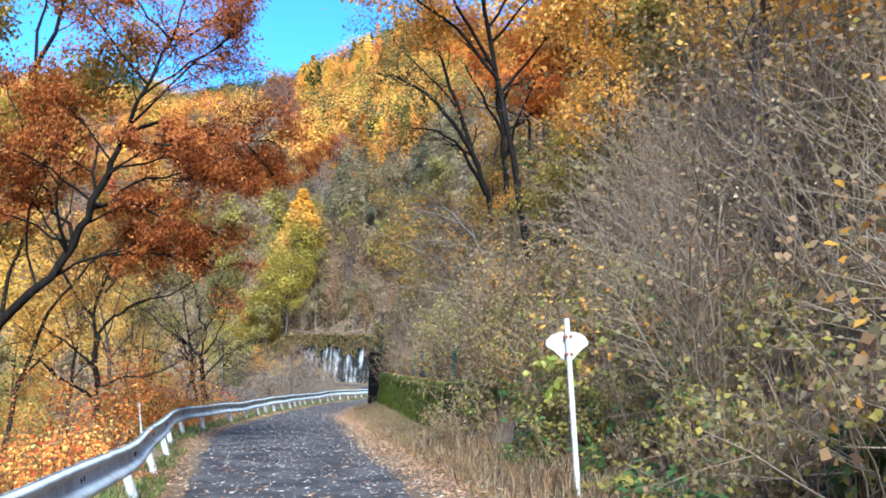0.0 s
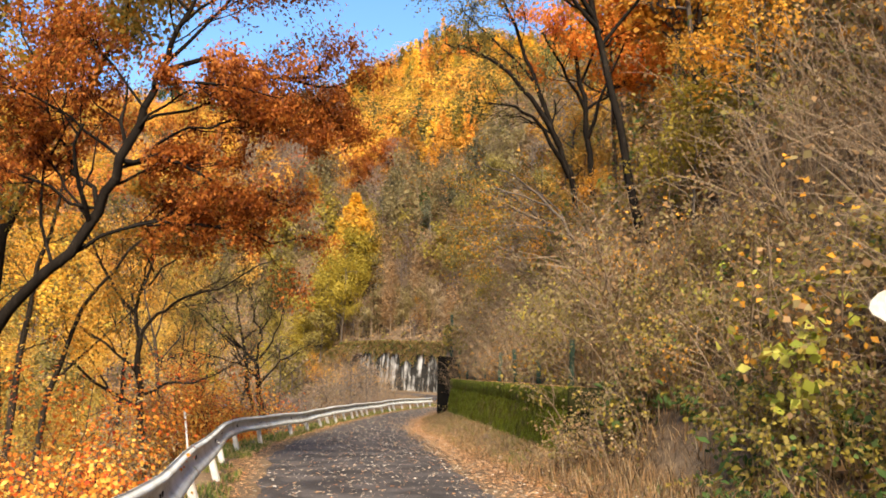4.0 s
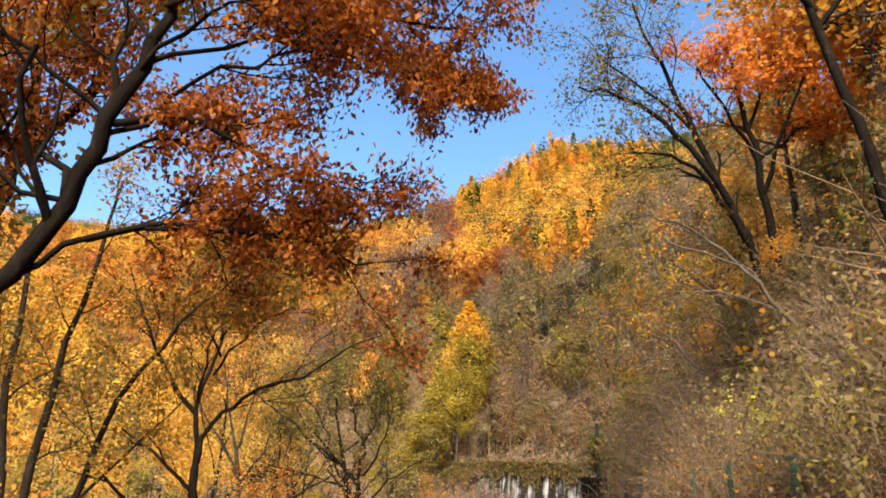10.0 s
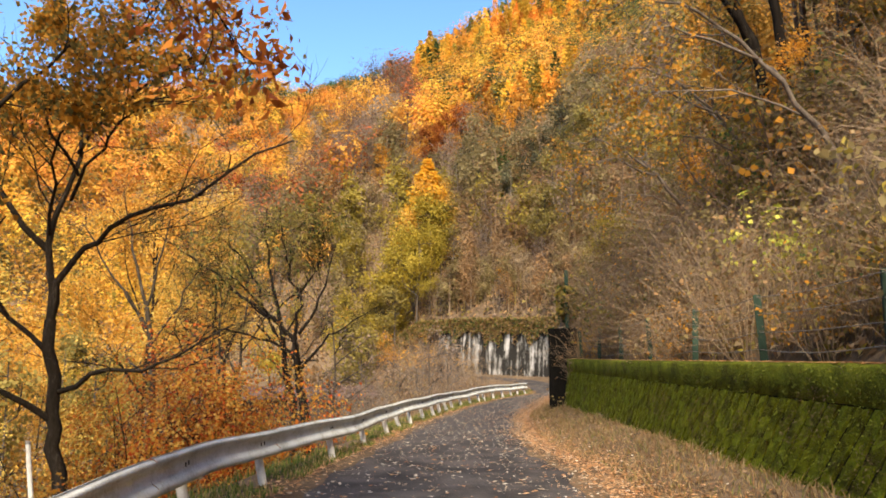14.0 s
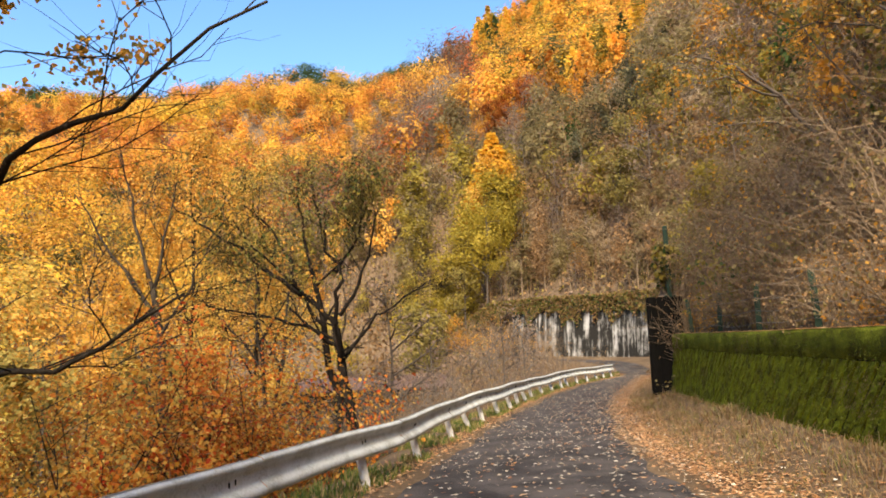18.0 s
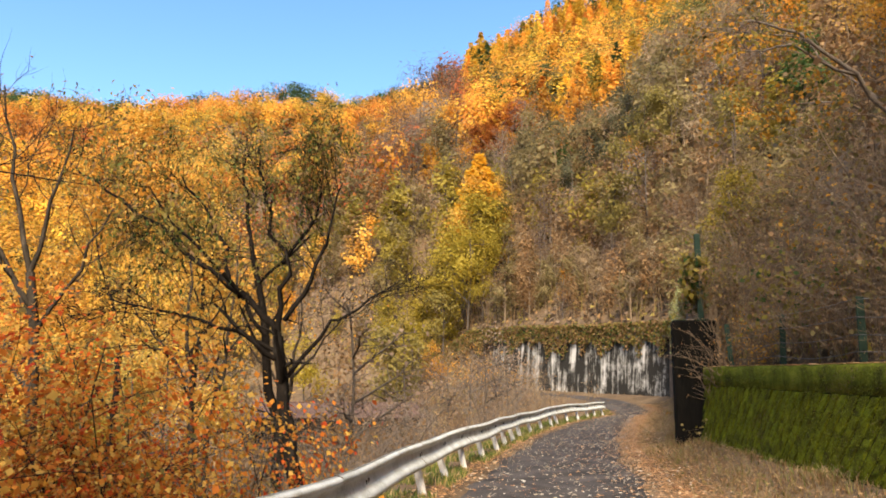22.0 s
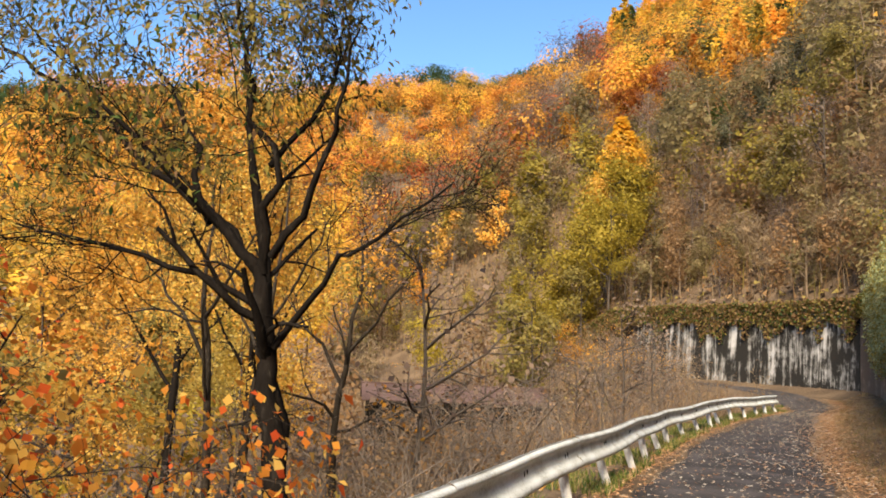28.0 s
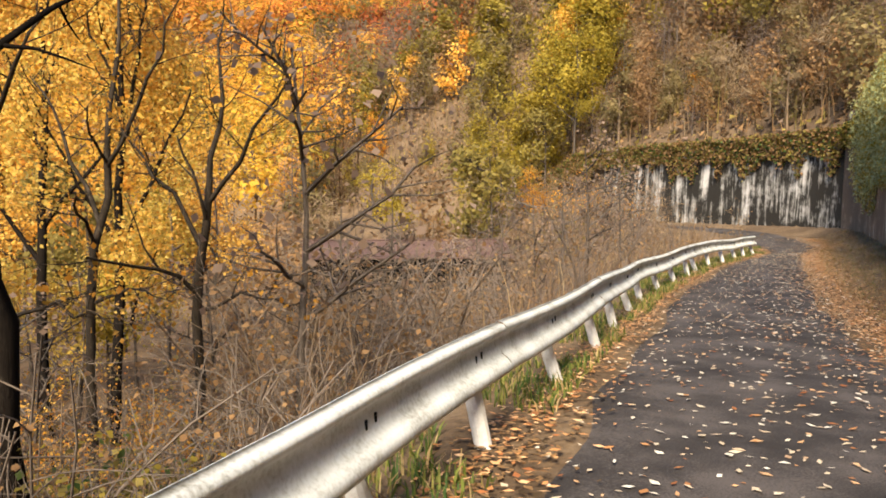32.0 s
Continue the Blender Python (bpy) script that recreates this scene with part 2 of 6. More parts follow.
def streaked(name, light, mid, dark, amount):
    """Concrete with run-off streaks down the face and blotches near the top."""
    m, nd, lk, bs = nodes_of(name)
    v, w = coords(nd, lk, (1, 1, 0.05)), coords(nd, lk)
    s1, s2 = noise_of(nd, lk, v, 1.9, 6, 0.8), noise_of(nd, lk, w, 0.5, 5, 0.7)
    fine = noise_of(nd, lk, w, 14, 5, 0.7)
    a = nd.new("ShaderNodeMath")
    a.operation = "MULTIPLY_ADD"
    lk.new(s2, a.inputs[0])
    a.inputs[1].default_value = 0.8
    lk.new(s1, a.inputs[2])
    b = nd.new("ShaderNodeMath")
    b.operation = "ADD"
    lk.new(a.outputs[0], b.inputs[0])
    b.inputs[1].default_value = amount
    col = ramp(nd, lk, b.outputs[0], [(0.8, dark), (0.88, mid), (0.97, light)])
    col = mixed(nd, lk, 0.35, col, ramp(nd, lk, fine, [(0.3, (0.45, 0.43, 0.4)), (0.7, (1, 1, 1))]), "MULTIPLY")
    lk.new(col, bs.inputs["Base Color"])
    bs.inputs["Roughness"].default_value = 0.95
    bs.inputs["Specular IOR Level"].default_value = 0.08
    bumped(nd, lk, bs, fine, 0.5, 0.02)
    return m


WALL_WHITE = streaked("limewashed_concrete", (0.56, 0.53, 0.49), (0.25, 0.235, 0.21), (0.03, 0.027, 0.023), -0.09)
WALL_DARK = streaked("damp_concrete", (0.7, 0.64, 0.54), (0.32, 0.23, 0.15), (0.17, 0.122, 0.08), -0.1)

# ---- mesh helpers ----


def quads_mesh(name, verts, quads, mats, index=None, smooth=False):
    me = bpy.data.meshes.new(name)
    verts, quads = np.asarray(verts, np.float32), np.asarray(quads, np.int32)
    n, sides = quads.shape
    me.vertices.add(len(verts))
    me.vertices.foreach_set("co", verts.ravel())
    me.loops.add(n * sides)
    me.loops.foreach_set("vertex_index", quads.ravel())
    me.polygons.add(n)
    me.polygons.foreach_set("loop_start", np.arange(n, dtype=np.int32) * sides)
    for mt in (mats if isinstance(mats, (list, tuple)) else [mats]):
        me.materials.append(mt)
    if index is not None:
        me.polygons.foreach_set("material_index", np.asarray(index, np.int32))
    if smooth:
        me.polygons.foreach_set("use_smooth", np.ones(n, bool))
    me.update(calc_edges=True)
    return me


def bm_mesh(name, bm, material):
    me = bpy.data.meshes.new(name)
    bm.normal_update()
    bm.to_mesh(me)
    bm.free()
    for mt in (material if isinstance(material, (list, tuple)) else [material]):
        me.materials.append(mt)
    return me


def part(name, mesh, material, parent, label=""):
    """Links a mesh, or a bmesh, as one object under a thing or a part."""
    if isinstance(mesh, bmesh.types.BMesh):
        mesh = bm_mesh(name, mesh, material)
    ob = new(name, mesh)
    ob.parent = parent
    return tagged(ob, label)


def box_bm(sx, sy, sz, at=(0, 0, 0), bevel=0.0, bm=None, rot=None):
    bm = bm or bmesh.new()
    m = Matrix.Translation(at) @ (rot or Matrix()) @ Matrix.Diagonal((sx, sy, sz, 1))
    r = bmesh.ops.create_cube(bm, size=1, matrix=m)
    if bevel:
        es = list({e for v in r["verts"] for e in v.link_edges})
        bmesh.ops.bevel(bm, geom=es, offset=bevel, segments=1, affect="EDGES")
    return bm


def rod_bm(a, b, r, sides=8, r2=None, bm=None):
    bm = bm or bmesh.new()
    a, b = Vector(a), Vector(b)
    q = (b - a).to_track_quat("Z", "Y").to_matrix().to_4x4()
    bmesh.ops.create_cone(bm, cap_ends=True, segments=sides, radius1=r, radius2=r if r2 is None else r2,
                          depth=(b - a).length, matrix=Matrix.Translation((a + b) / 2) @ q)
    return bm


def tubes(branches, sides=4):
    """Tapered tubes round polylines: (points, radii) each. Gives vertices and quads."""
    vs, qs, base = [], [], 0
    ang = np.arange(sides) * 2 * np.pi / sides
    ca, sa = np.cos(ang)[None, :, None], np.sin(ang)[None, :, None]
    for p, r in branches:
        n = len(p)
        t = np.empty_like(p)
        t[1:-1], t[0], t[-1] = p[2:] - p[:-2], p[1] - p[0], p[-1] - p[-2]
        t /= np.linalg.norm(t, axis=1, keepdims=True) + 1e-9
        ref = np.array([0.31, 0.92, 0.24]) if abs(t[0, 2]) > 0.7 else np.array([0.1, 0.2, 0.97])
        u = np.cross(t, ref)
        u /= np.linalg.norm(u, axis=1, keepdims=True) + 1e-9
        w = np.cross(t, u)
        vs.append((p[:, None] + r[:, None, None] * (ca * u[:, None] + sa * w[:, None])).reshape(-1, 3))
        i = np.arange(n - 1)[:, None] * sides + np.arange(sides)[None]
        j = np.arange(n - 1)[:, None] * sides + (np.arange(sides)[None] + 1) % sides
        qs.append((np.stack([i, j, j + sides, i + sides], -1).reshape(-1, 4)) + base)
        base += n * sides
    return np.concatenate(vs), np.concatenate(qs)


def leaf_quads(g, p, size, width=0.42, droop=0.3, fold=0.12, face=None, stray=0.6, tri=False):
    """One folded leaf at each point; face gives the way that its blade looks."""
    n = len(p)
    a = g.normal(size=(n, 3))
    a[:, 2] -= droop * 2
    if face is None:
        face = g.normal(size=(n, 3))
    else:
        face = face + g.normal(size=(n, 3)) * stray
    face = face / (np.linalg.norm(face, axis=1, keepdims=True) + 1e-9)
    a -= face * (a * face).sum(1, keepdims=True)
    a /= np.linalg.norm(a, axis=1, keepdims=True) + 1e-9
    b = np.cross(face, a)
    b /= np.linalg.norm(b, axis=1, keepdims=True) + 1e-9
    c = np.cross(a, b)
    if tri:
        s = (size * g.uniform(0.75, 1.45, n))[:, None]
        return np.stack([p - b * s * width, p + b * s * width, p + a * s], 1).reshape(-1, 3), np.arange(n * 3).reshape(-1, 3)
    s = (size * g.uniform(0.65, 1.3, n))[:, None]
    v = np.stack([p, p + a * s * 0.45 + b * s * width + c * s * fold, p + a * s, p + a * s * 0.45 - b * s * width + c * s * fold], 1)
    return v.reshape(-1, 3), np.arange(n * 4).reshape(-1, 4)


FINE = [3]          # pieces in the last twigs


def grow(g, start, way, length, radius, levels, kids=5, spread=0.75, lift=0.12, wiggle=0.16, shrink=0.62, first=0.35, out=None, tips=None, flat=0.0, segs=6):
    """Branches by branches: adds (points, radii) to out and the last twigs' points to tips."""
    d = np.array(way, float)
    d /= np.linalg.norm(d)
    p, step = [np.array(start, float)], length / segs
    for _ in range(segs):
        d = d + g.normal(size=3) * wiggle + np.array([0, 0, lift])
        d /= np.linalg.norm(d)
        p.append(p[-1] + d * step)
    p = np.array(p)
    out.append((p, np.linspace(radius, radius * (0.45 if levels else 0.25), segs + 1)))
    if levels == 0:
        tips.append(p[1:])
        return
    tips.append(p[-2:])
    children(g, p, radius, length, levels, kids, spread, lift, wiggle, shrink, first, out, tips, flat)


def children(g, p, radius, length, levels, kids, spread, lift, wiggle, shrink, first, out, tips, flat=0.0):
    n = len(p) - 1
    for k in range(kids):
        f = first + (1 - first) * (k + g.uniform(0.1, 0.9)) / kids
        i = min(int(f * n), n - 1)
        q = p[i] + (p[i + 1] - p[i]) * (f * n - i)
        ax = p[i + 1] - p[i]
        ax = ax / (np.linalg.norm(ax) + 1e-9)
        side = np.cross(ax, g.normal(size=3))
        side /= np.linalg.norm(side) + 1e-9
        side[2] *= 1 - flat
        w = ax * (1 - spread * 0.6) + side * spread
        grow(g, q, w, length * shrink * g.uniform(0.7, 1.15) * (1.1 - 0.4 * f), max(radius * (0.62 - 0.25 * f), 0.004), levels - 1, kids, spread, lift,
             wiggle * 1.1, shrink, 0.25, out, tips, flat, FINE[0] + 2 if levels > 1 else FINE[0])


def outward(p, lift=0.45):
    """The way out of a crown, turned a little to the sky."""
    d = p - p.mean(0)
    d /= np.linalg.norm(d, axis=1, keepdims=True) + 1e-9
    return d + np.array([0, 0, lift])


def foliage(g, tips, count, size, jitter, width=0.42, droop=0.3, tri=False):
    pts = np.concatenate(tips)
    p = pts[g.integers(0, len(pts), count)] + g.normal(size=(count, 3)) * jitter
    return leaf_quads(g, p, size, width, droop, face=outward(p), tri=tri)


def plant(name, label, category, group, wood, bark, leaves, kind_mats, parts=("trunk", "crown"), index=None, at=(0, 0, 0), sides=4, thing=None):
    """A tree or a bush: an Empty with its wood and its leaves."""
    root = thing or new(name)
    root.matrix_basis = pose(*at)
    tagged(root, label, category, group)
    if wood:
        v, q = tubes(wood, sides)
        part(parts[0], quads_mesh(parts[0], v, q, bark, smooth=True), None, root)
    if leaves is not None:
        part(parts[1], quads_mesh(parts[1], leaves[0], leaves[1], kind_mats, index), None, root)
    return root


# ---- plan of the place ----
RAIL = np.array([(-0.6, -30), (-0.55, 0), (-0.75, 4), (-1.15, 8), (-1.75, 11), (-2.3, 14), (-3.05, 17.5), (-3.33, 20.5), (-3.0, 23.5), (-2.75, 26.0), (-2.73, 29.0), (-2.61, 32.5),
                 (-2.2, 36.5), (-1.72, 43.0), (-0.3, 51.0), (2.24, 60.0)])
LEFT = np.vstack([RAIL, [(1.6, 66), (-2.0, 73), (-7, 80), (-14, 87), (-40, 99), (-90, 108)]])
RIGHT = np.array([(5.6, -30), (4.9, 0), (4.3, 8), (3.55, 14.5), (3.2, 22), (2.85, 30), (2.55, 36.6), (3.4, 40), (4.6, 46), (6.0, 54), (7.3, 64), (7.0, 67), (3.4, 73.5),
                  (-2.6, 82.5), (-7.6, 89.5), (-14, 96), (-40, 108), (-90, 117)])
WALL_TOP = np.array([0.35, 0.35, 0.4, 1.5, 1.65, 1.8, 1.95, 4.3, 4.7, 5.3, 5.8, 5.5, 5.8, 6.4, 6.6, 3.2, 2.4, 2])
VERGE = np.array([0.25, 0.25, 0.3, 0.38, 0.42, 0.42, 0.4, 0.35, 0.35, 0.4, 0.9, 1.1, 1.2, 1.4, 1.5, 1.5, 1.5, 1.5])


def to_line(line, x, y, values=()):
    """Signed distance to a polyline (right of it is positive), and values given at its corners."""
    x, y = np.asarray(x, float), np.asarray(y, float)
    best = np.full(x.shape, 1e9)
    sign = np.zeros(x.shape)
    outs = [np.zeros(x.shape) for _ in values]
    for i in range(len(line) - 1):
        (ax, ay), (bx, by) = line[i], line[i + 1]
        dx, dy = bx - ax, by - ay
        f = np.clip(((x - ax) * dx + (y - ay) * dy) / (dx * dx + dy * dy), 0, 1)
        d = np.hypot(x - ax - f * dx, y - ay - f * dy)
        m = d < best
        best = np.where(m, d, best)
        sign = np.where(m, np.sign((x - ax) * dy - (y - ay) * dx), sign)
        for k, v in enumerate(values):
            outs[k] = np.where(m, v[i] + f * (v[i + 1] - v[i]), outs[k])
    return (best * sign, *outs)


AZ = np.array([-180, -130, -90, -57, -46, -31, -24, -20, -16, -12, -9, -5, 1, 4, 12, 30, 60, 90, 130, 180])
EL = np.array([24, 18, 12, 13.0, 17.0, 19.5, 21.1, 22.3, 21.4, 22.4, 22.3, 24.3, 26.4, 27.0, 28.2, 32, 34, 34, 31, 24])
FAR = np.array([170, 220, 260, 300, 330, 370, 390, 400, 400, 390, 370, 260, 240, 230, 220, 200, 180, 170, 170, 170])
FOOT = np.array([60, 60, 55, 55, 60, 75, 85, 95, 105, 110, 110, 85, 75, 70, 60, 45, 40, 40, 45, 60])


def height(x, y):
    x, y = np.asarray(x, float), np.asarray(y, float)
    dr, top, low = to_line(RIGHT, x, y, (WALL_TOP, VERGE))
    dl, = to_line(LEFT, x, y)
    dl = -dl
    road = np.interp(y, [-100, 42, 60, 70, 85, 120], [0, 0, 0.15, 0.9, 1.4, 1.4])
    verge = road + (low - road) * np.clip((dr + 1.6) / 1.3, 0, 1) ** 1.3
    rise = np.clip((dr - 0.2) / 0.4, 0, 1)
    d = np.clip(dr - 0.6, 0, None)
    hill = low + (top - low) * rise + 1.02 * np.minimum(d, 28) + 0.72 * np.clip(d - 28, 0, 60) + 0.4 * np.clip(d - 88, 0, None)
    hill = low + (hill - low) * np.clip((x + 62) / 30, 0, 1)
    r, az = np.hypot(x + 0.5, y - 20), np.degrees(np.arctan2(x + 0.5, y - 20))
    R, B, E = np.interp(az, AZ, FAR), np.interp(az, AZ, FOOT), np.interp(az, AZ, EL)
    p = np.clip((r - B) / (R - B), 0, 1)
    floor_z = -6.5 + 3.0 * np.clip((y - 40) / 80, 0, 1)
    ridge = floor_z + (R * np.tan(np.radians(E)) - floor_z) * (0.7 * p + 0.3 * p * p) - np.clip(r - R, 0, None) * 0.25
    bumps = np.sin(x * 0.071 + 1.3) * np.cos(y * 0.053) * 2.2 + np.sin(x * 0.031 - y * 0.043) * 4
    ridge = ridge + bumps * np.clip(p * 3, 0, 1)
    drop = np.maximum(road - 0.62 * np.clip(dl - 0.55, 0, None), floor_z)
    left = np.where(r > B, np.maximum(drop, ridge), drop)
    rough = 0.12 * np.sin(x * 1.7 + y * 0.9) * np.sin(y * 1.3 - x * 0.6)
    z = np.where(dr > 0, np.maximum(hill + rough * np.clip(d, 0, 3), ridge), np.where(dl > 0, left + rough * np.clip(dl - 0.6, 0, 2), verge))
    return z


def axis_of(lo, a, b, hi, fine):
    near = np.arange(a, b, fine)
    up, dn, s = [b], [a], fine
    while up[-1] < hi:
        s *= 1.09
        up.append(up[-1] + s)
    s = fine
    while dn[-1] > lo:
        s *= 1.09
        dn.append(dn[-1] - s)
    return np.array(dn[:0:-1] + list(near) + up)


gx, gy = axis_of(-620, -9, 11, 620, 0.42), axis_of(-420, -6, 92, 620, 0.5)
mx, my = np.meshgrid(gx, gy)
mz = height(mx, my)
nx, ny = len(gx), len(gy)
ii = (np.arange(ny - 1)[:, None] * nx + np.arange(nx - 1)[None]).reshape(-1)
ground = new("ground", quads_mesh("ground", np.stack([mx, my, mz], -1).reshape(-1, 3), np.stack([ii, ii + 1, ii + nx + 1, ii + nx], -1), EARTH, smooth=True))
tagged(ground, "brown leaf-littered earth of a wooded valley", "ground", kind="structure")


def on_line(line, step):
    """Evenly spaced points along a polyline, with the length run."""
    seg = np.hypot(*np.diff(line, axis=0).T)
    s = np.concatenate([[0], np.cumsum(seg)])
    q = np.arange(0, s[-1], step)
    return np.stack([np.interp(q, s, line[:, 0]), np.interp(q, s, line[:, 1])], 1), q


# road: from the left verge to the leafy right verge
ROAD_L = np.array([(-0.2, -30), (-0.15, 0), (-0.3, 4), (-0.75, 8), (-1.3, 11), (-1.8, 14), (-2.4, 17.5), (-2.65, 20.5), (-2.6, 24), (-2.42, 27), (-2.28, 30), (-2.13, 33), (-1.82, 37), (-1.15, 43.5), (0.3, 51.5), (2.75, 60), (2.4, 66), (-1, 73.5), (-6.3, 81), (-13, 88)])
ROAD_R = np.array([(3.7, -30), (3.2, 0), (3.0, 6), (2.7, 10), (2.3, 13), (1.85, 17.5), (1.5, 21), (1.4, 24), (0.95, 26.8), (0.78, 30), (0.88, 33), (0.9, 36.5), (1.35, 42), (2.3, 49), (3.9, 59), (5.0, 63), (4.6, 67.5), (1.6, 73.5), (-4.4, 82.5), (-11.5, 90)])


def smooth_line(line, n):
    t = np.linspace(0, 1, len(line))
    q = np.linspace(0, 1, n)
    k = np.stack([np.interp(q, t, line[:, 0]), np.interp(q, t, line[:, 1])], 1)
    for _ in range(6):
        k[1:-1] = (k[:-2] + 2 * k[1:-1] + k[2:]) / 4
    return k


rl, rr = smooth_line(ROAD_L, 240), smooth_line(ROAD_R, 240)
cols = 9
wob = np.array([[0.05 * math.sin(i * 0.9) + 0.06 * math.sin(i * 0.37 + 1) for i in range(240)], [0.06 * math.sin(i * 0.8 + 2) + 0.06 * math.sin(i * 0.31) for i in range(240)]])
rl[:, 0] += wob[0]
rr[:, 0] += wob[1]
rv = np.stack([rl + (rr - rl) * f for f in np.linspace(0, 1, cols)], 1)
rz = np.interp(rv[..., 1], [-100, 42, 60, 70, 85, 120], [0, 0, 0.15, 0.9, 1.4, 1.4]) + 0.03 - 0.015 * (np.linspace(-1, 1, cols)[None] ** 2)
rz[:, 0] -= 0.05
rz[:, -1] -= 0.05
ri = (np.arange(239)[:, None] * cols + np.arange(cols - 1)[None]).reshape(-1)
road = new("road", quads_mesh("road", np.concatenate([rv, rz[..., None]], -1).reshape(-1, 3), np.stack([ri, ri + 1, ri + cols + 1, ri + cols], -1), ASPHALT, smooth=True))
tagged(road, "worn dark asphalt of a narrow mountain road strewn with leaves", "road", kind="structure")


def prism(line, front, low, top, thick, batter=0.0, coping=0.0):
    """A wall along a polyline; its face looks to the left of the line. low and top are given at the corners."""
    line = np.asarray(line, float)
    n = len(line)
    d = np.gradient(line, axis=0)
    d /= np.linalg.norm(d, axis=1, keepdims=True)
    nrm = np.stack([d[:, 1], -d[:, 0]], 1)
    bm = bmesh.new()
    rings = []
    for i in range(n):
        b, t = line[i] - nrm[i] * batter, line[i]
        k = line[i] + nrm[i] * thick
        rings.append([bm.verts.new((b[0], b[1], low[i] - 0.6)), bm.verts.new((t[0], t[1], top[i])), bm.verts.new((k[0], k[1], top[i])), bm.verts.new((k[0], k[1], low[i] - 0.6))])
    for i in range(n - 1):
        for k in range(4):
            bm.faces.new((rings[i][k], rings[i + 1][k], rings[i + 1][(k + 1) % 4], rings[i][(k + 1) % 4]))
    bm.faces.new(rings[0])
    bm.faces.new(rings[-1][::-1])
    bmesh.ops.recalc_face_normals(bm, faces=bm.faces)
    return bm

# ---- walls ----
# PIER: near-black mottle, on the tall wall's end and the shed's walls
PIER = rough_mat("near_black_concrete", [(0.3, (0.003, 0.0028, 0.0025)), (0.55, (0.008, 0.007, 0.006)), (0.78, (0.035, 0.028, 0.02))], 2.5, 1.0, 0.8, 30, (1, 1, 0.2), dist=0.03, spec=0.05)
ROOF = rough_mat("rusty_roof", [(0.3, (0.04, 0.022, 0.018)), (0.5, (0.085, 0.048, 0.039)), (0.75, (0.15, 0.095, 0.08))], 1.2, 0.85, 0.2, 18, dist=0.01)
JOINT = rough_mat("dark_joint", [(0.3, (0.006, 0.006, 0.003)), (0.7, (0.03, 0.03, 0.01))], 6, 1.0, 0.6, 40, spec=0.05)
moss_line, moss_s = on_line(RIGHT[3:7], 1.0)
moss_line = np.vstack([moss_line, RIGHT[6]])
mt_ = np.interp(moss_line[:, 1], RIGHT[3:7, 1], WALL_TOP[3:7])
ml_ = np.interp(moss_line[:, 1], RIGHT[3:7, 1], VERGE[3:7])
wall_moss = new("wall_moss", bm_mesh("wall_moss", prism(moss_line, 0, ml_, mt_ - 0.36, 0.5, 0.24), JOINT))
tagged(wall_moss, "low roadside retaining wall of diagonal stone blocks under thick green moss", "retaining wall", kind="structure")
gc = np.random.default_rng(3)
for i in range(len(moss_line) - 1):
    a, b = moss_line[i], moss_line[i + 1]
    d = (b - a) / np.linalg.norm(b - a)
    nl = np.array([-d[1], d[0]])
    rows_, vs = 7, []
    for u in np.linspace(0, 1, 9):
        q, t = a + (b - a) * u, mt_[i] + (mt_[i + 1] - mt_[i]) * u
        for k, (o, z) in enumerate(((-0.01, -0.37), (0.02, -0.352), (0.021, -0.18), (0.017, -0.022), (-0.006, 0.006), (-0.3, 0.02), (-0.56, -0.25))):
            e = q + nl * (o + (gc.normal() * 0.008 if 0 < u < 1 else 0))
            vs.append((e[0], e[1], t + z + (gc.normal() * 0.01 if 0 < u < 1 else 0)))
    qs = [(j * rows_ + k, (j + 1) * rows_ + k, (j + 1) * rows_ + k + 1, j * rows_ + k + 1) for j in range(8) for k in range(rows_ - 1)]
    part("coping", quads_mesh("coping", vs, qs, MOSS_TOP, smooth=True), None, wall_moss, "mossy band along the top of the wall")

part("end_stone", box_bm(0.62, 0.08, 0.44, (moss_line[0][0] + 0.27, moss_line[0][1] - 0.02, mt_[0] - 0.2), 0.03), JOINT, wall_moss)
tall_line = np.array([(2.3, 37.05), (2.85, 39.7), (4.3, 45.8), (5.85, 54), (7.2, 64), (6.95, 67)])
wall_tall = new("wall_tall", bm_mesh("wall_tall", prism(tall_line, 0, VERGE[6:12], np.array([3.0, 3.9, 4.7, 5.3, 6.2, 6.4]), 0.7, 0.25), WALL_DARK))
part("pier", box_bm(0.95, 0.3, 3.4, (2.42, 36.86, 1.3), 0.04), PIER, wall_tall, "near-black end of the wall")
tagged(wall_tall, "tall damp dark concrete retaining wall with pale run-off streaks", "retaining wall", kind="structure")
WHITE = np.vstack([RIGHT[11:14], [(-5.2, 86.2)]])
wall_white = new("wall_white", bm_mesh("wall_white", prism(WHITE, 0, VERGE[11:15], WALL_TOP[11:15], 0.7, 0.3), WALL_WHITE))
tagged(wall_white, "white limewashed concrete wall with black run-off streaks", "retaining wall", kind="structure")

# ---- guardrail ----
PROFILE = [(0.02, 0.0), (0.06, 0.012), (0.08, 0.04), (0.078, 0.075), (0.06, 0.1), (0.022, 0.13), (0.014, 0.15), (0.01, 0.225), (0.016, 0.25), (0.06, 0.28), (0.076, 0.298), (0.08, 0.318), (0.062, 0.338), (0.02, 0.35)]
RAIL_TOP = 0.76
guardrail = tagged(new("guardrail"), "dented galvanised steel guardrail on white posts beside the road", "guardrail")
rp, rs = on_line(smooth_line(RAIL, 400), 0.5)
keep = rp[:, 1] > -6
rp, rs = rp[keep], rs[keep]
rd = np.gradient(rp, axis=0)
rd /= np.linalg.norm(rd, axis=1, keepdims=True)
rn = np.stack([rd[:, 1], -rd[:, 0]], 1)
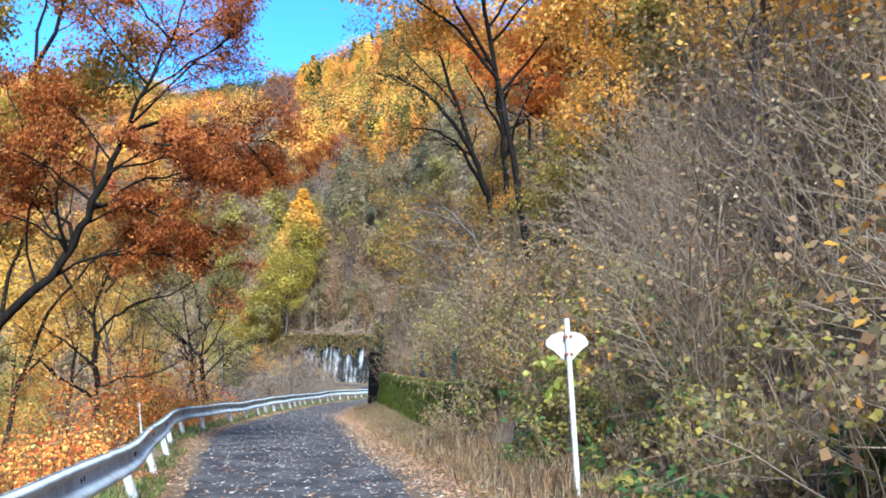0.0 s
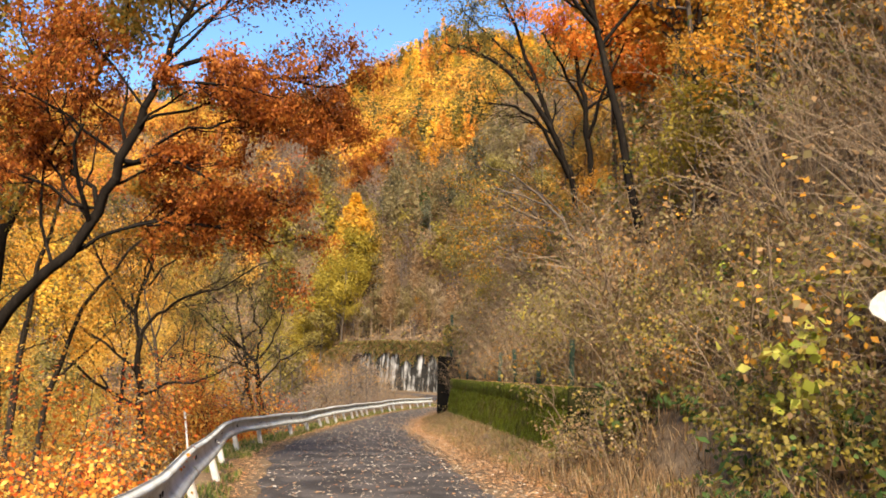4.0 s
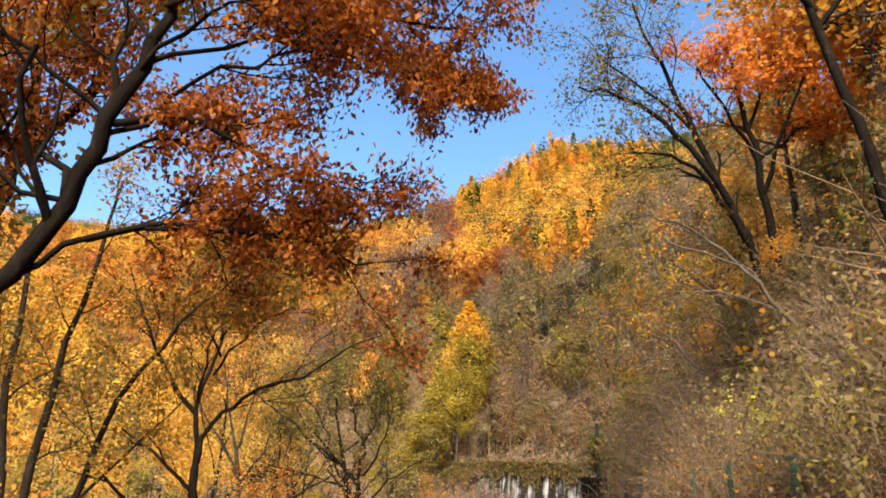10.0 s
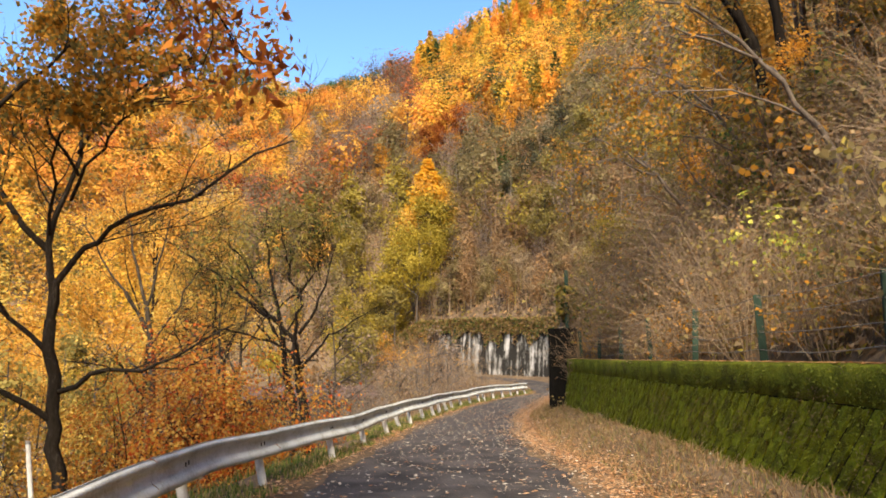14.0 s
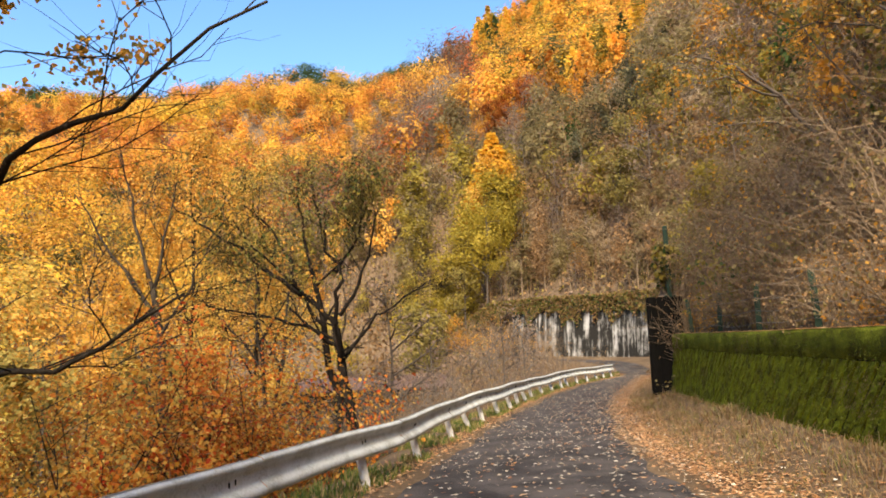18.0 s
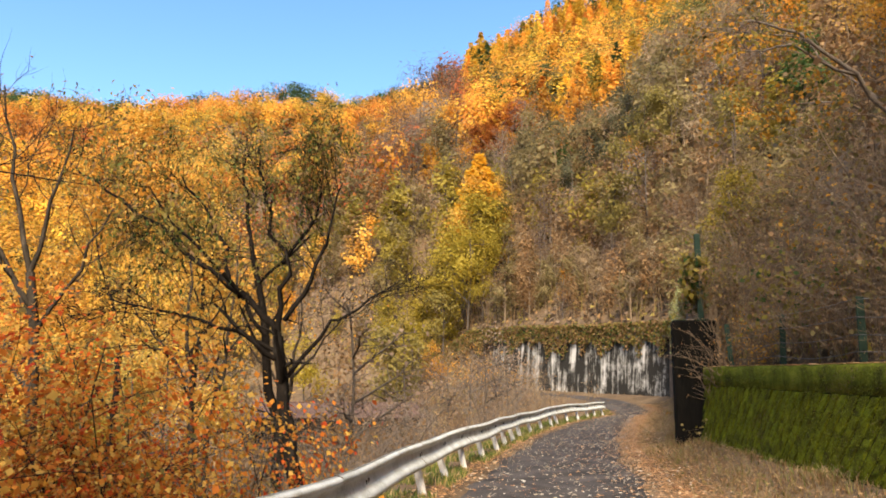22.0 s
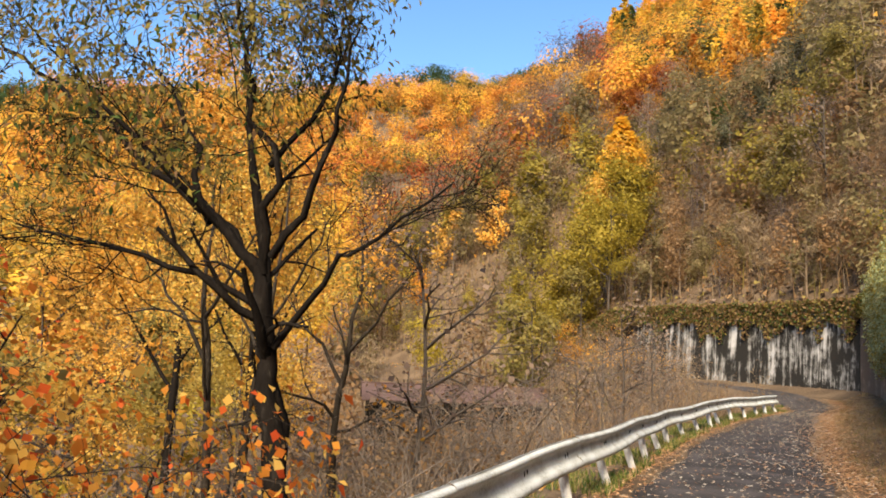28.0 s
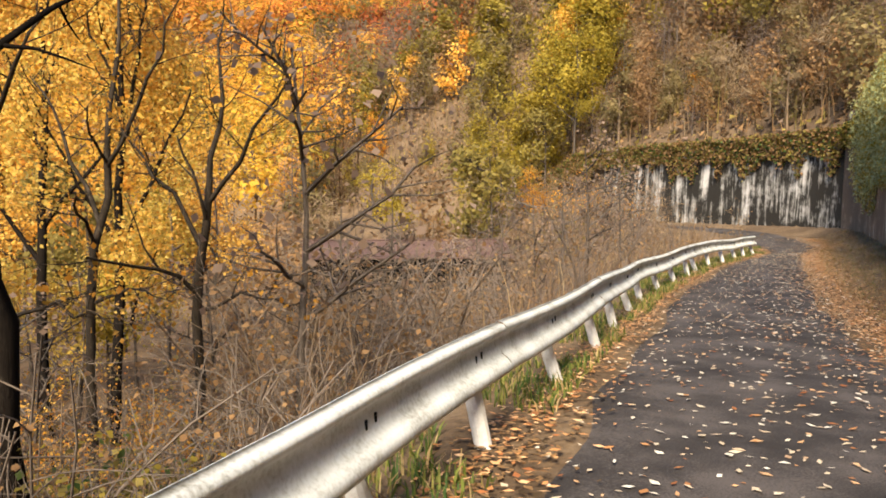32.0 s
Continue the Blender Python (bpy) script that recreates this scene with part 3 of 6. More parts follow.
rh = np.interp(rp[:, 1], [-100, 17, 21, 25, 28, 31, 37, 44, 50, 60, 70], [0, 0, -0.04, -0.08, -0.07, -0.04, -0.05, -0.04, 0.03, 0.1, 0.6]) + np.array([0.012 * math.sin(s * 1.3) + 0.018 * math.sin(s * 0.47 + 1) for s in rs])
PER = 8
sections = range(0, len(rp) - 1, PER)
for k, i0 in enumerate(sections):
    i1 = min(i0 + PER, len(rp) - 1)
    vs, qs, m = [], [], len(PROFILE)
    for i in range(i0, i1 + 1):
        lap = 0.003 if i == i0 else 0.0
        for off in (lap, lap - 0.006):
            for o, z in PROFILE:
                q = rp[i] + rn[i] * (o + off + 0.065 - 0.16 * z)
                vs.append((q[0], q[1], rh[i] + RAIL_TOP - 0.35 + z + (0.01 if i == i0 else 0.0)))
    for i in range(i1 - i0):
        for j in range(m - 1):
            a = i * 2 * m + j
            qs.append((a, a + 1, a + 2 * m + 1, a + 2 * m))
            b = a + m
            qs.append((b, b + 2 * m, b + 2 * m + 1, b + 1))
        for a, b in ((0, m), (m - 1, 2 * m - 1)):
            a, b = a + i * 2 * m, b + i * 2 * m
            qs.append((a, a + 2 * m, b + 2 * m, b))
    beam = part("rail_beam", quads_mesh("rail_beam", vs, qs, STEEL), None, guardrail)
post_mesh = None
for y in np.concatenate([np.arange(-5.55, 29, 2.75), np.arange(30.2, 59.8, 1.82)]):
    i = int(np.argmin(abs(rp[:, 1] - y)))
    if post_mesh is None:
        bm = rod_bm((0, 0, -0.4), (0, 0, 0.58), 0.057, 12)
        rod_bm((0, 0, 0.58), (0, 0, 0.6), 0.057, 12, 0.03, bm)
        post_mesh = bm_mesh("rail_post", bm, POST_WHITE)
        bracket = bm_mesh("bracket", box_bm(0.06, 0.07, 0.2, (0, 0, 0), 0.012), STEEL)
        bolt = bm_mesh("bolt", box_bm(0.012, 0.017, 0.048, (0, 0, 0), 0.004), BLACK_RUBBER)
    a = math.atan2(rn[i][1], rn[i][0])
    ob = part("rail_post", post_mesh, None, guardrail)
    lean = -16 + 4 * math.sin(y * 2.1)
    ob.matrix_basis = pose(rp[i][0] + rn[i][0] * 0.11, rp[i][1] + rn[i][1] * 0.11, rh[i], 0, lean, math.degrees(a))
    for nm, me, off, z in (("bracket", bracket, 0.0, 0.585), ("bolt", bolt, 0.052, 0.59), ("bolt", bolt, 0.052, 0.6)):
        c = part(nm, me, None, ob)
        c.matrix_basis = ob.matrix_basis.inverted() @ pose(rp[i][0] + rn[i][0] * off + rd[i][0] * (0.1 if z == 0.6 else 0), rp[i][1] + rn[i][1] * off + rd[i][1] * (0.1 if z == 0.6 else 0), rh[i] + z, 0, 0, math.degrees(a))

# ---- fence on the mossy wall ----
fence = tagged(new("wire_fence"), "green steel post fence with slack rusty wires on the mossy wall", "fence")
fence_post = box_bm(0.05, 0.07, 0.95, (0, 0, 0.475), 0.01)
box_bm(0.1, 0.014, 0.93, (0, -0.045, 0.475), 0, fence_post)
fence_post = bm_mesh("post", fence_post, GREEN_PAINT)
fy = np.arange(15.8, 36.5, 2.85)
fx = np.interp(fy, moss_line[:, 1], moss_line[:, 0]) + 0.34
fz = np.interp(fy, moss_line[:, 1], mt_)
for k in range(len(fy)):
    ob = part("post", fence_post, None, fence)
    ob.matrix_basis = pose(fx[k], fy[k], fz[k] - 0.05, 3 * math.sin(k * 1.7), 4 * math.sin(k * 2.3 + 1), 3)
for j, z in enumerate((0.18, 0.4, 0.63, 0.86)):
    pts = []
    for k in range(len(fy) - 1):
        f = np.linspace(0, 1, 5)
        sag = -0.05 * np.sin(np.pi * f) * (1 + 0.6 * math.sin(k * 3 + j))
        pts.append(np.stack([fx[k] + (fx[k + 1] - fx[k]) * f - 0.05, fy[k] + (fy[k + 1] - fy[k]) * f, fz[k] + (fz[k + 1] - fz[k]) * f + z + sag], 1)[:-1])
    pts = np.concatenate(pts)
    v, q = tubes([(pts, np.full(len(pts), 0.006))], 4)
    part("wire", quads_mesh("wire", v, q, WIRE), None, fence)
# steel post on the end of the tall wall
net_post = tagged(new("net_post"), "weathered green steel post on the tall wall's end", "post")
net_post.matrix_basis = pose(2.6, 36.87, 2.98)
part("post", box_bm(0.13, 0.1, 2.0, (0, 0, 1.0), 0.015), GREEN_PAINT, net_post)
part("base_plate", box_bm(0.3, 0.28, 0.04, (0, 0, 0.03), 0.008), GREEN_PAINT, net_post)

# ---- road sign, seen from behind ----
sign = tagged(new("road_sign"), "weathered white back of a triangular road sign on a leaning pole", "road sign")
sign.matrix_basis = pose(4.14, 6.3, 0.13, 0, -3.1, 0)
pole = part("pole", rod_bm((0, 0, -0.3), (0, 0, 2.16), 0.032, 12), SIGN_WHITE, sign)
bm = bmesh.new()
half = ((0.0, 0.13), (0.1, 0.125), (0.17, 0.1), (0.235, 0.045), (0.25, 0.0), (0.235, -0.035), (0.16, -0.08), (0.09, -0.15), (0.04, -0.2), (0.0, -0.21))
ring = list(half) + [(-u, w) for u, w in half[-2:0:-1]]
fr = [bm.verts.new((u, 0.04, 1.88 + w)) for u, w in ring]
bk = [bm.verts.new((u, 0.052, 1.88 + w)) for u, w in ring]
bm.faces.new(fr)
bm.faces.new(bk[::-1])
for i in range(len(ring)):
    bm.faces.new((fr[i], bk[i], bk[(i + 1) % len(ring)], fr[(i + 1) % len(ring)]))
bmesh.ops.recalc_face_normals(bm, faces=bm.faces)
part("plate", bm, SIGN_WHITE, sign)
part("clamp", box_bm(0.09, 0.06, 0.04, (0, 0, 1.95), 0.008), RUST, pole, "rusty clamp")
part("clamp", box_bm(0.09, 0.06, 0.04, (0, 0, 1.75), 0.008), RUST, pole, "rusty clamp")
part("pole_cap", rod_bm((0, 0, 2.16), (0, 0, 2.19), 0.034, 12, 0.02), RUST, pole)
# leaning marker post with a black sleeve
marker = tagged(new("marker_post"), "leaning marker post in a black rubber sleeve", "marker post")
marker.matrix_basis = pose(-3.75, 9.97, -0.95, 0, -16.5, 0)
part("pole", rod_bm((0, 0, -0.3), (0, 0, 2.9), 0.03, 10), BLACK_RUBBER, marker)
bm = rod_bm((0, 0, 1.55), (0, 0, 2.68), 0.085, 16)
for z in (1.56, 2.1, 2.66):
    rod_bm((0, 0, z - 0.012), (0, 0, z + 0.012), 0.092, 16, None, bm)
part("sleeve", bm, BLACK_RUBBER, marker, "ribbed black rubber sleeve")
part("tip", rod_bm((0, 0, 2.68), (0, 0, 2.78), 0.06, 12, 0.04), WIRE, marker)

stake = tagged(new("marker_stake"), "thin leaning white stake behind the guardrail", "stake")
stake.matrix_basis = pose(-3.72, 17.7, float(np.interp(17.7, [0, 40], [-0.15, -0.15])), 0, -9, 0)
part("pole", rod_bm((0, 0, -0.4), (0, 0, 1.08), 0.02, 10), POST_WHITE, stake)
part("cap", rod_bm((0, 0, 1.08), (0, 0, 1.11), 0.024, 10, 0.016), WIRE, stake)

# ---- trees beside the road ----
def poly(pts, r0, r1):
    p = np.array(pts, float)
    k = np.linspace(0, len(p) - 1, (len(p) - 1) * 3 + 1)
    s = np.stack([np.interp(k, np.arange(len(p)), p[:, a]) for a in range(3)], 1)
    s[1:-1] = (s[:-2] + 2 * s[1:-1] + s[2:]) / 4
    return s, np.linspace(r0, r1, len(s))


def limb_tree(name, label, g, limbs, bark, mat_, leaves, size, jitter, levels=2, kids=5, spread=0.7, lift=0.06, length=0.45, flat=0.3, droop=0.4, width=0.4, first=0.3, leafed=None, sides=6, group="", index=None):
    """A tree with given trunk and limbs; smaller branches grow from the limbs."""
    base = np.array(limbs[0][0][0])
    wood, tips = [], []
    for n, (pts, r0, r1) in enumerate(limbs):
        p, r = poly(np.array(pts) - base, r0, r1)
        ln = np.linalg.norm(np.diff(p, axis=0), axis=1).sum()
        w = g.normal(size=p.shape) * min(0.045, ln * 0.02)
        w[0] = w[-1] = 0
        p = p + w
        wood.append((p, r))
        own = []
        children(g, p, max(r1 * 1.4, 0.02), min(ln, 4.0) * length / 0.62, levels, (kids + (2 if ln > 3 else 0)) if n else 2, spread, lift, 0.17, 0.62, first if n else 0.55, wood, own, flat)
        if (n >= 1 or len(limbs) == 1) if leafed is None else n in leafed:
            tips += own
    lv = foliage(g, tips, leaves, size, jitter, width, droop)
    return plant(name, label, "tree", group, wood, bark, lv, mat_, at=tuple(base), sides=sides, index=index)


g = np.random.default_rng(11)
zb = float(height(-6.2, 13.3))
oak_limbs = [
    ([(-6.1, 13.3, zb - 0.2), (-5.85, 13.3, 1.2), (-5.6, 13.3, 2.3), (-4.75, 13.3, 3.15), (-4.2, 13.35, 4.2), (-3.86, 13.35, 5.0), (-3.6, 13.3, 5.9)], 0.12, 0.07),
    ([(-3.6, 13.3, 5.9), (-3.35, 13.3, 6.65), (-3.0, 13.2, 7.6), (-2.6, 13.2, 8.6), (-2.3, 13.1, 9.6)], 0.06, 0.02),
    ([(-3.4, 13.3, 6.55), (-2.75, 13.6, 6.9), (-1.9, 14.3, 6.95), (-1.1, 14.7, 7.0), (-0.5, 15.0, 7.0)], 0.05, 0.015),
    ([(-3.86, 13.35, 5.0), (-3.26, 13.4, 5.05), (-2.8, 13.4, 4.95), (-2.2, 14.1, 4.7), (-1.6, 14.4, 4.7)], 0.042, 0.012),
    ([(-4.6, 13.3, 3.4), (-3.84, 13.5, 3.9), (-3.1, 13.8, 4.1), (-2.2, 14.2, 4.1), (-1.5, 14.5, 3.95)], 0.035, 0.01),
    ([(-4.2, 13.35, 4.2), (-4.9, 13.6, 5.2), (-5.6, 13.9, 6.4), (-6.3, 14.2, 8.0)], 0.045, 0.015)]
oak_boughs = [
    ([(-3.0, 13.2, 7.6), (-3.8, 13.0, 8.5), (-4.6, 12.8, 9.6)], 0.035, 0.012),
    ([(-3.35, 13.3, 6.65), (-2.4, 13.6, 8.0), (-1.4, 13.8, 9.2)], 0.035, 0.012),
    ([(-3.86, 13.35, 5.0), (-4.6, 12.9, 5.6), (-5.4, 12.4, 6.0)], 0.03, 0.01),
    ([(-2.6, 13.2, 8.6), (-1.6, 13.0, 9.0), (-0.8, 12.8, 9.5)], 0.03, 0.01),
    ([(-3.1, 13.2, 7.3), (-2.0, 12.7, 7.9), (-0.9, 12.2, 8.5)], 0.03, 0.01),
    ([(-3.7, 13.3, 5.6), (-2.7, 13.7, 6.2), (-1.7, 14.2, 6.4)], 0.03, 0.01),
    ([(-3.6, 13.3, 5.9), (-4.4, 13.7, 6.9), (-5.2, 14, 7.6)], 0.03, 0.01)]
oak_sprays = [
    ([(-3.5, 13.3, 6.3), (-2.4, 12.9, 6.2), (-1.2, 12.8, 5.9)], 0.03, 0.01),
    ([(-2.6, 13.2, 8.6), (-3.4, 13.4, 9.4), (-3.8, 13.5, 10.2)], 0.03, 0.01),
    ([(-1.9, 14.3, 6.95), (-1.4, 14.6, 6.4), (-0.9, 14.8, 5.9)], 0.025, 0.008),
    ([(-4.2, 13.35, 4.2), (-5.1, 12.9, 4.5), (-6.0, 12.6, 4.8)], 0.03, 0.01),
    ([(-4.75, 13.3, 3.2), (-5.3, 13.5, 4.4), (-5.0, 13.5, 5.6), (-4.9, 13.4, 6.2)], 0.03, 0.01),
    ([(-3.9, 13.35, 4.9), (-3.1, 13.5, 5.5), (-2.3, 13.4, 5.7), (-1.5, 13.3, 5.6)], 0.03, 0.01),
    ([(-3.7, 13.3, 5.5), (-3.0, 13.2, 6.1), (-2.4, 13.2, 6.4)], 0.028, 0.01),
    ([(-4.0, 13.4, 4.6), (-3.6, 13.6, 4.9), (-2.9, 13.7, 5.2)], 0.028, 0.01),
    ([(-4.3, 13.3, 4.0), (-4.9, 13.4, 4.8), (-5.4, 13.5, 5.3)], 0.028, 0.01),
    ([(-1.3, 14.8, 7.0), (-0.9, 14.9, 6.6), (-0.5, 15.0, 6.2)], 0.02, 0.008),
    ([(-3.5, 13.6, 4.0), (-2.8, 14.0, 4.15), (-2.0, 14.4, 4.2)], 0.022, 0.008),
    ([(-4.0, 13.5, 3.85), (-3.6, 14.0, 4.25), (-2.9, 14.4, 4.4)], 0.022, 0.008)]
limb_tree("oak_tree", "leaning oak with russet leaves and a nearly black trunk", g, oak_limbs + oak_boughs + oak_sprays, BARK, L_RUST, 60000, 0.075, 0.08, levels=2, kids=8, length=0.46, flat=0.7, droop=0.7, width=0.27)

zb = float(height(-6.9, 15))
limb_tree("mossy_tree", "dark double-stemmed tree with thin ochre foliage", g, [
    ([(-6.6, 15, zb - 0.2), (-6.55, 15, 1.5), (-6.65, 15, 3.5), (-6.3, 15, 5.2), (-6.1, 15, 6.6), (-6.1, 15, 9.5), (-6.0, 15, 11.5)], 0.15, 0.012),
    ([(-6.6, 15, 2.0), (-7.0, 15, 4), (-7.4, 15.2, 7), (-7.6, 15.4, 11)], 0.11, 0.014),
    ([(-6.3, 15, 5.2), (-5.4, 15.4, 7.2), (-4.8, 15.6, 9.6)], 0.08, 0.03),
    ([(-6.1, 15, 8), (-5.5, 14.6, 10), (-5.2, 14.4, 12)], 0.06, 0.02)], BARK, [L_LIME, L_YELLOW, L_AMBER], 11000, 0.1, 0.2, levels=2, kids=5, index=g.choice(3, 11000, p=[0.4, 0.3, 0.3]))
zb = float(height(-8.6, 14.2))
limb_tree("ivy_tree", "slender tree with an ivy-wrapped trunk and pale yellow leaves", g, [
    ([(-7.0, 14.2, zb - 0.2), (-7.4, 14.2, 3.2), (-8.1, 14.2, 4.9), (-8.5, 14.2, 6.6), (-8.7, 14.2, 10), (-8.8, 14.2, 12.5)], 0.15, 0.012),
    ([(-8.1, 14.2, 4.9), (-7.6, 14.4, 7), (-7.6, 14.5, 10.5)], 0.09, 0.014),
    ([(-8.5, 14.2, 6.6), (-9.6, 13.4, 8.4), (-10.5, 13, 10)], 0.08, 0.03)], BARK, [L_YELLOW, L_LIME], 13000, 0.1, 0.25, levels=2, kids=5, index=g.choice(2, 13000, p=[0.5, 0.5]))

zb = float(height(-6.6, 22.4))
limb_tree("bare_tree", "half-bare tree with ochre leaf sprays in its top", g, [
    ([(-6.3, 22.4, zb - 0.2), (-6.4, 22.4, 0.1), (-6.55, 22.4, 0.9), (-6.7, 22.4, 2.3)], 0.12, 0.085),
    ([(-6.7, 22.4, 2.3), (-6.5, 22.4, 3.2), (-5.86, 22.3, 3.7), (-4.6, 22.2, 4.15), (-2.9, 22, 4.95)], 0.065, 0.015),
    ([(-6.7, 22.4, 2.3), (-6.9, 22.5, 3.4), (-6.6, 22.6, 5), (-6.2, 22.6, 6.4)], 0.065, 0.02),
    ([(-6.9, 22.5, 3.4), (-7.8, 22, 4.6), (-8.5, 21.8, 6.4)], 0.055, 0.018),
    ([(-6.55, 22.4, 1.2), (-5.6, 22.2, 1.6), (-4.9, 22.1, 1.6), (-3.7, 22, 2.2)], 0.045, 0.012),
    ([(-6.6, 22.6, 5), (-5.6, 22.0, 5.6), (-4.2, 21.2, 5.95)], 0.035, 0.01),
    ([(-6.4, 22.6, 5.6), (-5.8, 21.8, 6.15), (-4.9, 21, 6.4)], 0.03, 0.01),
    ([(-6.2, 22.6, 6.2), (-6.8, 22, 6.9)], 0.03, 0.01),
    ([(-6.6, 22.5, 4.2), (-5.8, 21.8, 4.8), (-4.9, 21, 5.1), (-4.3, 20.8, 5.2)], 0.03, 0.01),
    ([(-6.3, 22.6, 6.0), (-5.4, 21.6, 6.5), (-4.6, 20.9, 6.6)], 0.03, 0.01),
    ([(-6.9, 22.5, 3.6), (-6.4, 21.6, 4.6), (-5.6, 20.9, 5.3)], 0.03, 0.01),
    ([(-6.5, 22.5, 4.6), (-6.6, 21.6, 5.3), (-6.5, 20.8, 5.7)], 0.03, 0.01)], BARK_BROWN, [L_AMBER, L_OLIVE], 10500, 0.08, 0.08, levels=2, kids=6, length=0.6, leafed=(2, 5, 6, 7, 8, 9, 10), flat=0.85, index=g.choice(2, 10500, p=[0.65, 0.35]))
zb = float(height(-8.5, 20))
limb_tree("clump_tree", "clump of slender grey stems with thin ochre leaves", g, [
    ([(-8.9, 20, zb - 0.2), (-9.0, 20, 1.3), (-9.4, 20, 3.5), (-9.6, 20, 6.8)], 0.12, 0.04),
    ([(-8.7, 20.1, zb), (-8.68, 20, 2.4), (-8.2, 20, 5.1), (-7.9, 20, 7.6)], 0.1, 0.025),
    ([(-8.4, 20.2, zb), (-8.0, 20.2, 1.3), (-7.3, 20.2, 3.3), (-6.3, 20.1, 4.8), (-5.2, 20, 5.7)], 0.085, 0.018),
    ([(-9.2, 20.3, zb), (-9.8, 20.4, 3), (-10.6, 20.5, 6)], 0.08, 0.02),
    ([(-8.0, 20.2, 1.3), (-7.0, 20.2, 2.4), (-5.9, 20, 3.4)], 0.04, 0.012)], BARK_BROWN, [L_AMBER, L_OLIVE], 5500, 0.08, 0.13, levels=2, kids=5, length=0.42, flat=0.5, index=g.choice(2, 5500, p=[0.6, 0.4]))
zb = float(height(-5.3, 32.3))
willow_limbs = [
    ([(-5.0, 32.3, zb - 0.2), (-5.2, 32.3, 0.3), (-5.42, 32.3, 1.4), (-5.55, 32.3, 2.3)], 0.15, 0.1),
    ([(-5.55, 32.3, 2.3), (-6.0, 32.3, 2.8), (-6.8, 32.3, 3.4), (-7.9, 32.2, 4.25), (-8.9, 32, 5.0), (-9.5, 31.9, 5.4)], 0.075, 0.014),
    ([(-6.3, 32.3, 3.0), (-6.7, 32.5, 3.9), (-7.3, 32.6, 4.8), (-7.8, 32.7, 5.4)], 0.05, 0.014),
    ([(-5.55, 32.3, 2.4), (-5.4, 32.2, 3.1), (-5.6, 32.1, 4.1), (-5.9, 32, 5.0), (-6.0, 32, 5.7)], 0.06, 0.014),
    ([(-5.45, 32.3, 2.6), (-4.9, 32.2, 3.3), (-4.6, 32.1, 4.2), (-4.4, 32, 5.0)], 0.055, 0.012)]
willow_boughs = [
    ([(-5.35, 32.3, 1.6), (-4.7, 32.2, 2.3), (-4.2, 32.1, 2.85), (-3.3, 32, 3.25)], 0.045, 0.01),
    ([(-5.5, 32.3, 2.0), (-6.5, 32, 2.5), (-7.7, 31.8, 2.75), (-8.4, 31.6, 2.9)], 0.045, 0.012),
    ([(-6.1, 32.3, 2.9), (-7.0, 31.6, 3.9), (-7.6, 31.2, 4.8)], 0.045, 0.012),
    ([(-5.5, 32.2, 3.6), (-5.0, 32.6, 4.6), (-5.1, 32.9, 5.4)], 0.04, 0.012)]
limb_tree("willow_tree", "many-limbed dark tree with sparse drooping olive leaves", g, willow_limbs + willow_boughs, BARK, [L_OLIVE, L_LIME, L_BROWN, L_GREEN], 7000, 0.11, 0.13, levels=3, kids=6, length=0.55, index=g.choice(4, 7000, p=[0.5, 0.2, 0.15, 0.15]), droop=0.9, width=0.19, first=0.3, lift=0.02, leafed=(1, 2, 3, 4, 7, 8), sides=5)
zb = float(height(-5.95, 33))
limb_tree("leaning_tree", "thin leaning dark tree with a few olive leaves", g, [
    ([(-5.8, 33.4, zb - 0.2), (-5.95, 33.4, 0.8), (-6.2, 33.4, 2.4), (-6.6, 33.5, 4)], 0.12, 0.06),
    ([(-6.6, 33.5, 4), (-6.9, 33.6, 5.2), (-7, 33.8, 6.6)], 0.05, 0.02),
    ([(-6.2, 33.4, 2.4), (-7, 33.4, 3.3), (-8.2, 33.4, 4.4)], 0.05, 0.015)], BARK, L_OLIVE, 1500, 0.09, 0.13, levels=2, kids=5, length=0.45, droop=0.9, width=0.2)
zb = float(height(-10.3, 41.3))
limb_tree("yellow_tree", "slender tree with fine lemon-yellow foliage below the road", g, [
    ([(-11.6, 41.3, zb - 0.2), (-11.5, 41.3, 0), (-11.4, 41.3, 3), (-11.3, 41.3, 6)], 0.12, 0.04),
    ([(-11.2, 41.3, 0.4), (-12.1, 41, 2), (-12.9, 40.6, 4)], 0.05, 0.015),
    ([(-11.2, 41.3, 1.2), (-10.7, 41.6, 2.6), (-10.2, 41.9, 4)], 0.05, 0.015),
    ([(-11.15, 41.3, 3), (-11.9, 41.4, 4.6), (-12.3, 41.5, 6)], 0.04, 0.012),
    ([(-11.15, 41.3, 3.6), (-10.8, 41.2, 5), (-10.6, 41, 6.4)], 0.04, 0.012),
    ([(-11.1, 41.3, 5), (-11.3, 41.2, 7), (-11.2, 41, 8)], 0.04, 0.012),
    ([(-11.2, 41.3, -0.6), (-10.7, 41, 0.2), (-10.2, 40.8, 0.9)], 0.04, 0.012)], BARK, [L_YELLOW, L_GOLD], 16000, 0.085, 0.25, levels=2, kids=6, length=0.5, index=g.choice(2, 16000, p=[0.5, 0.5]))
zb = float(height(-15, 43))
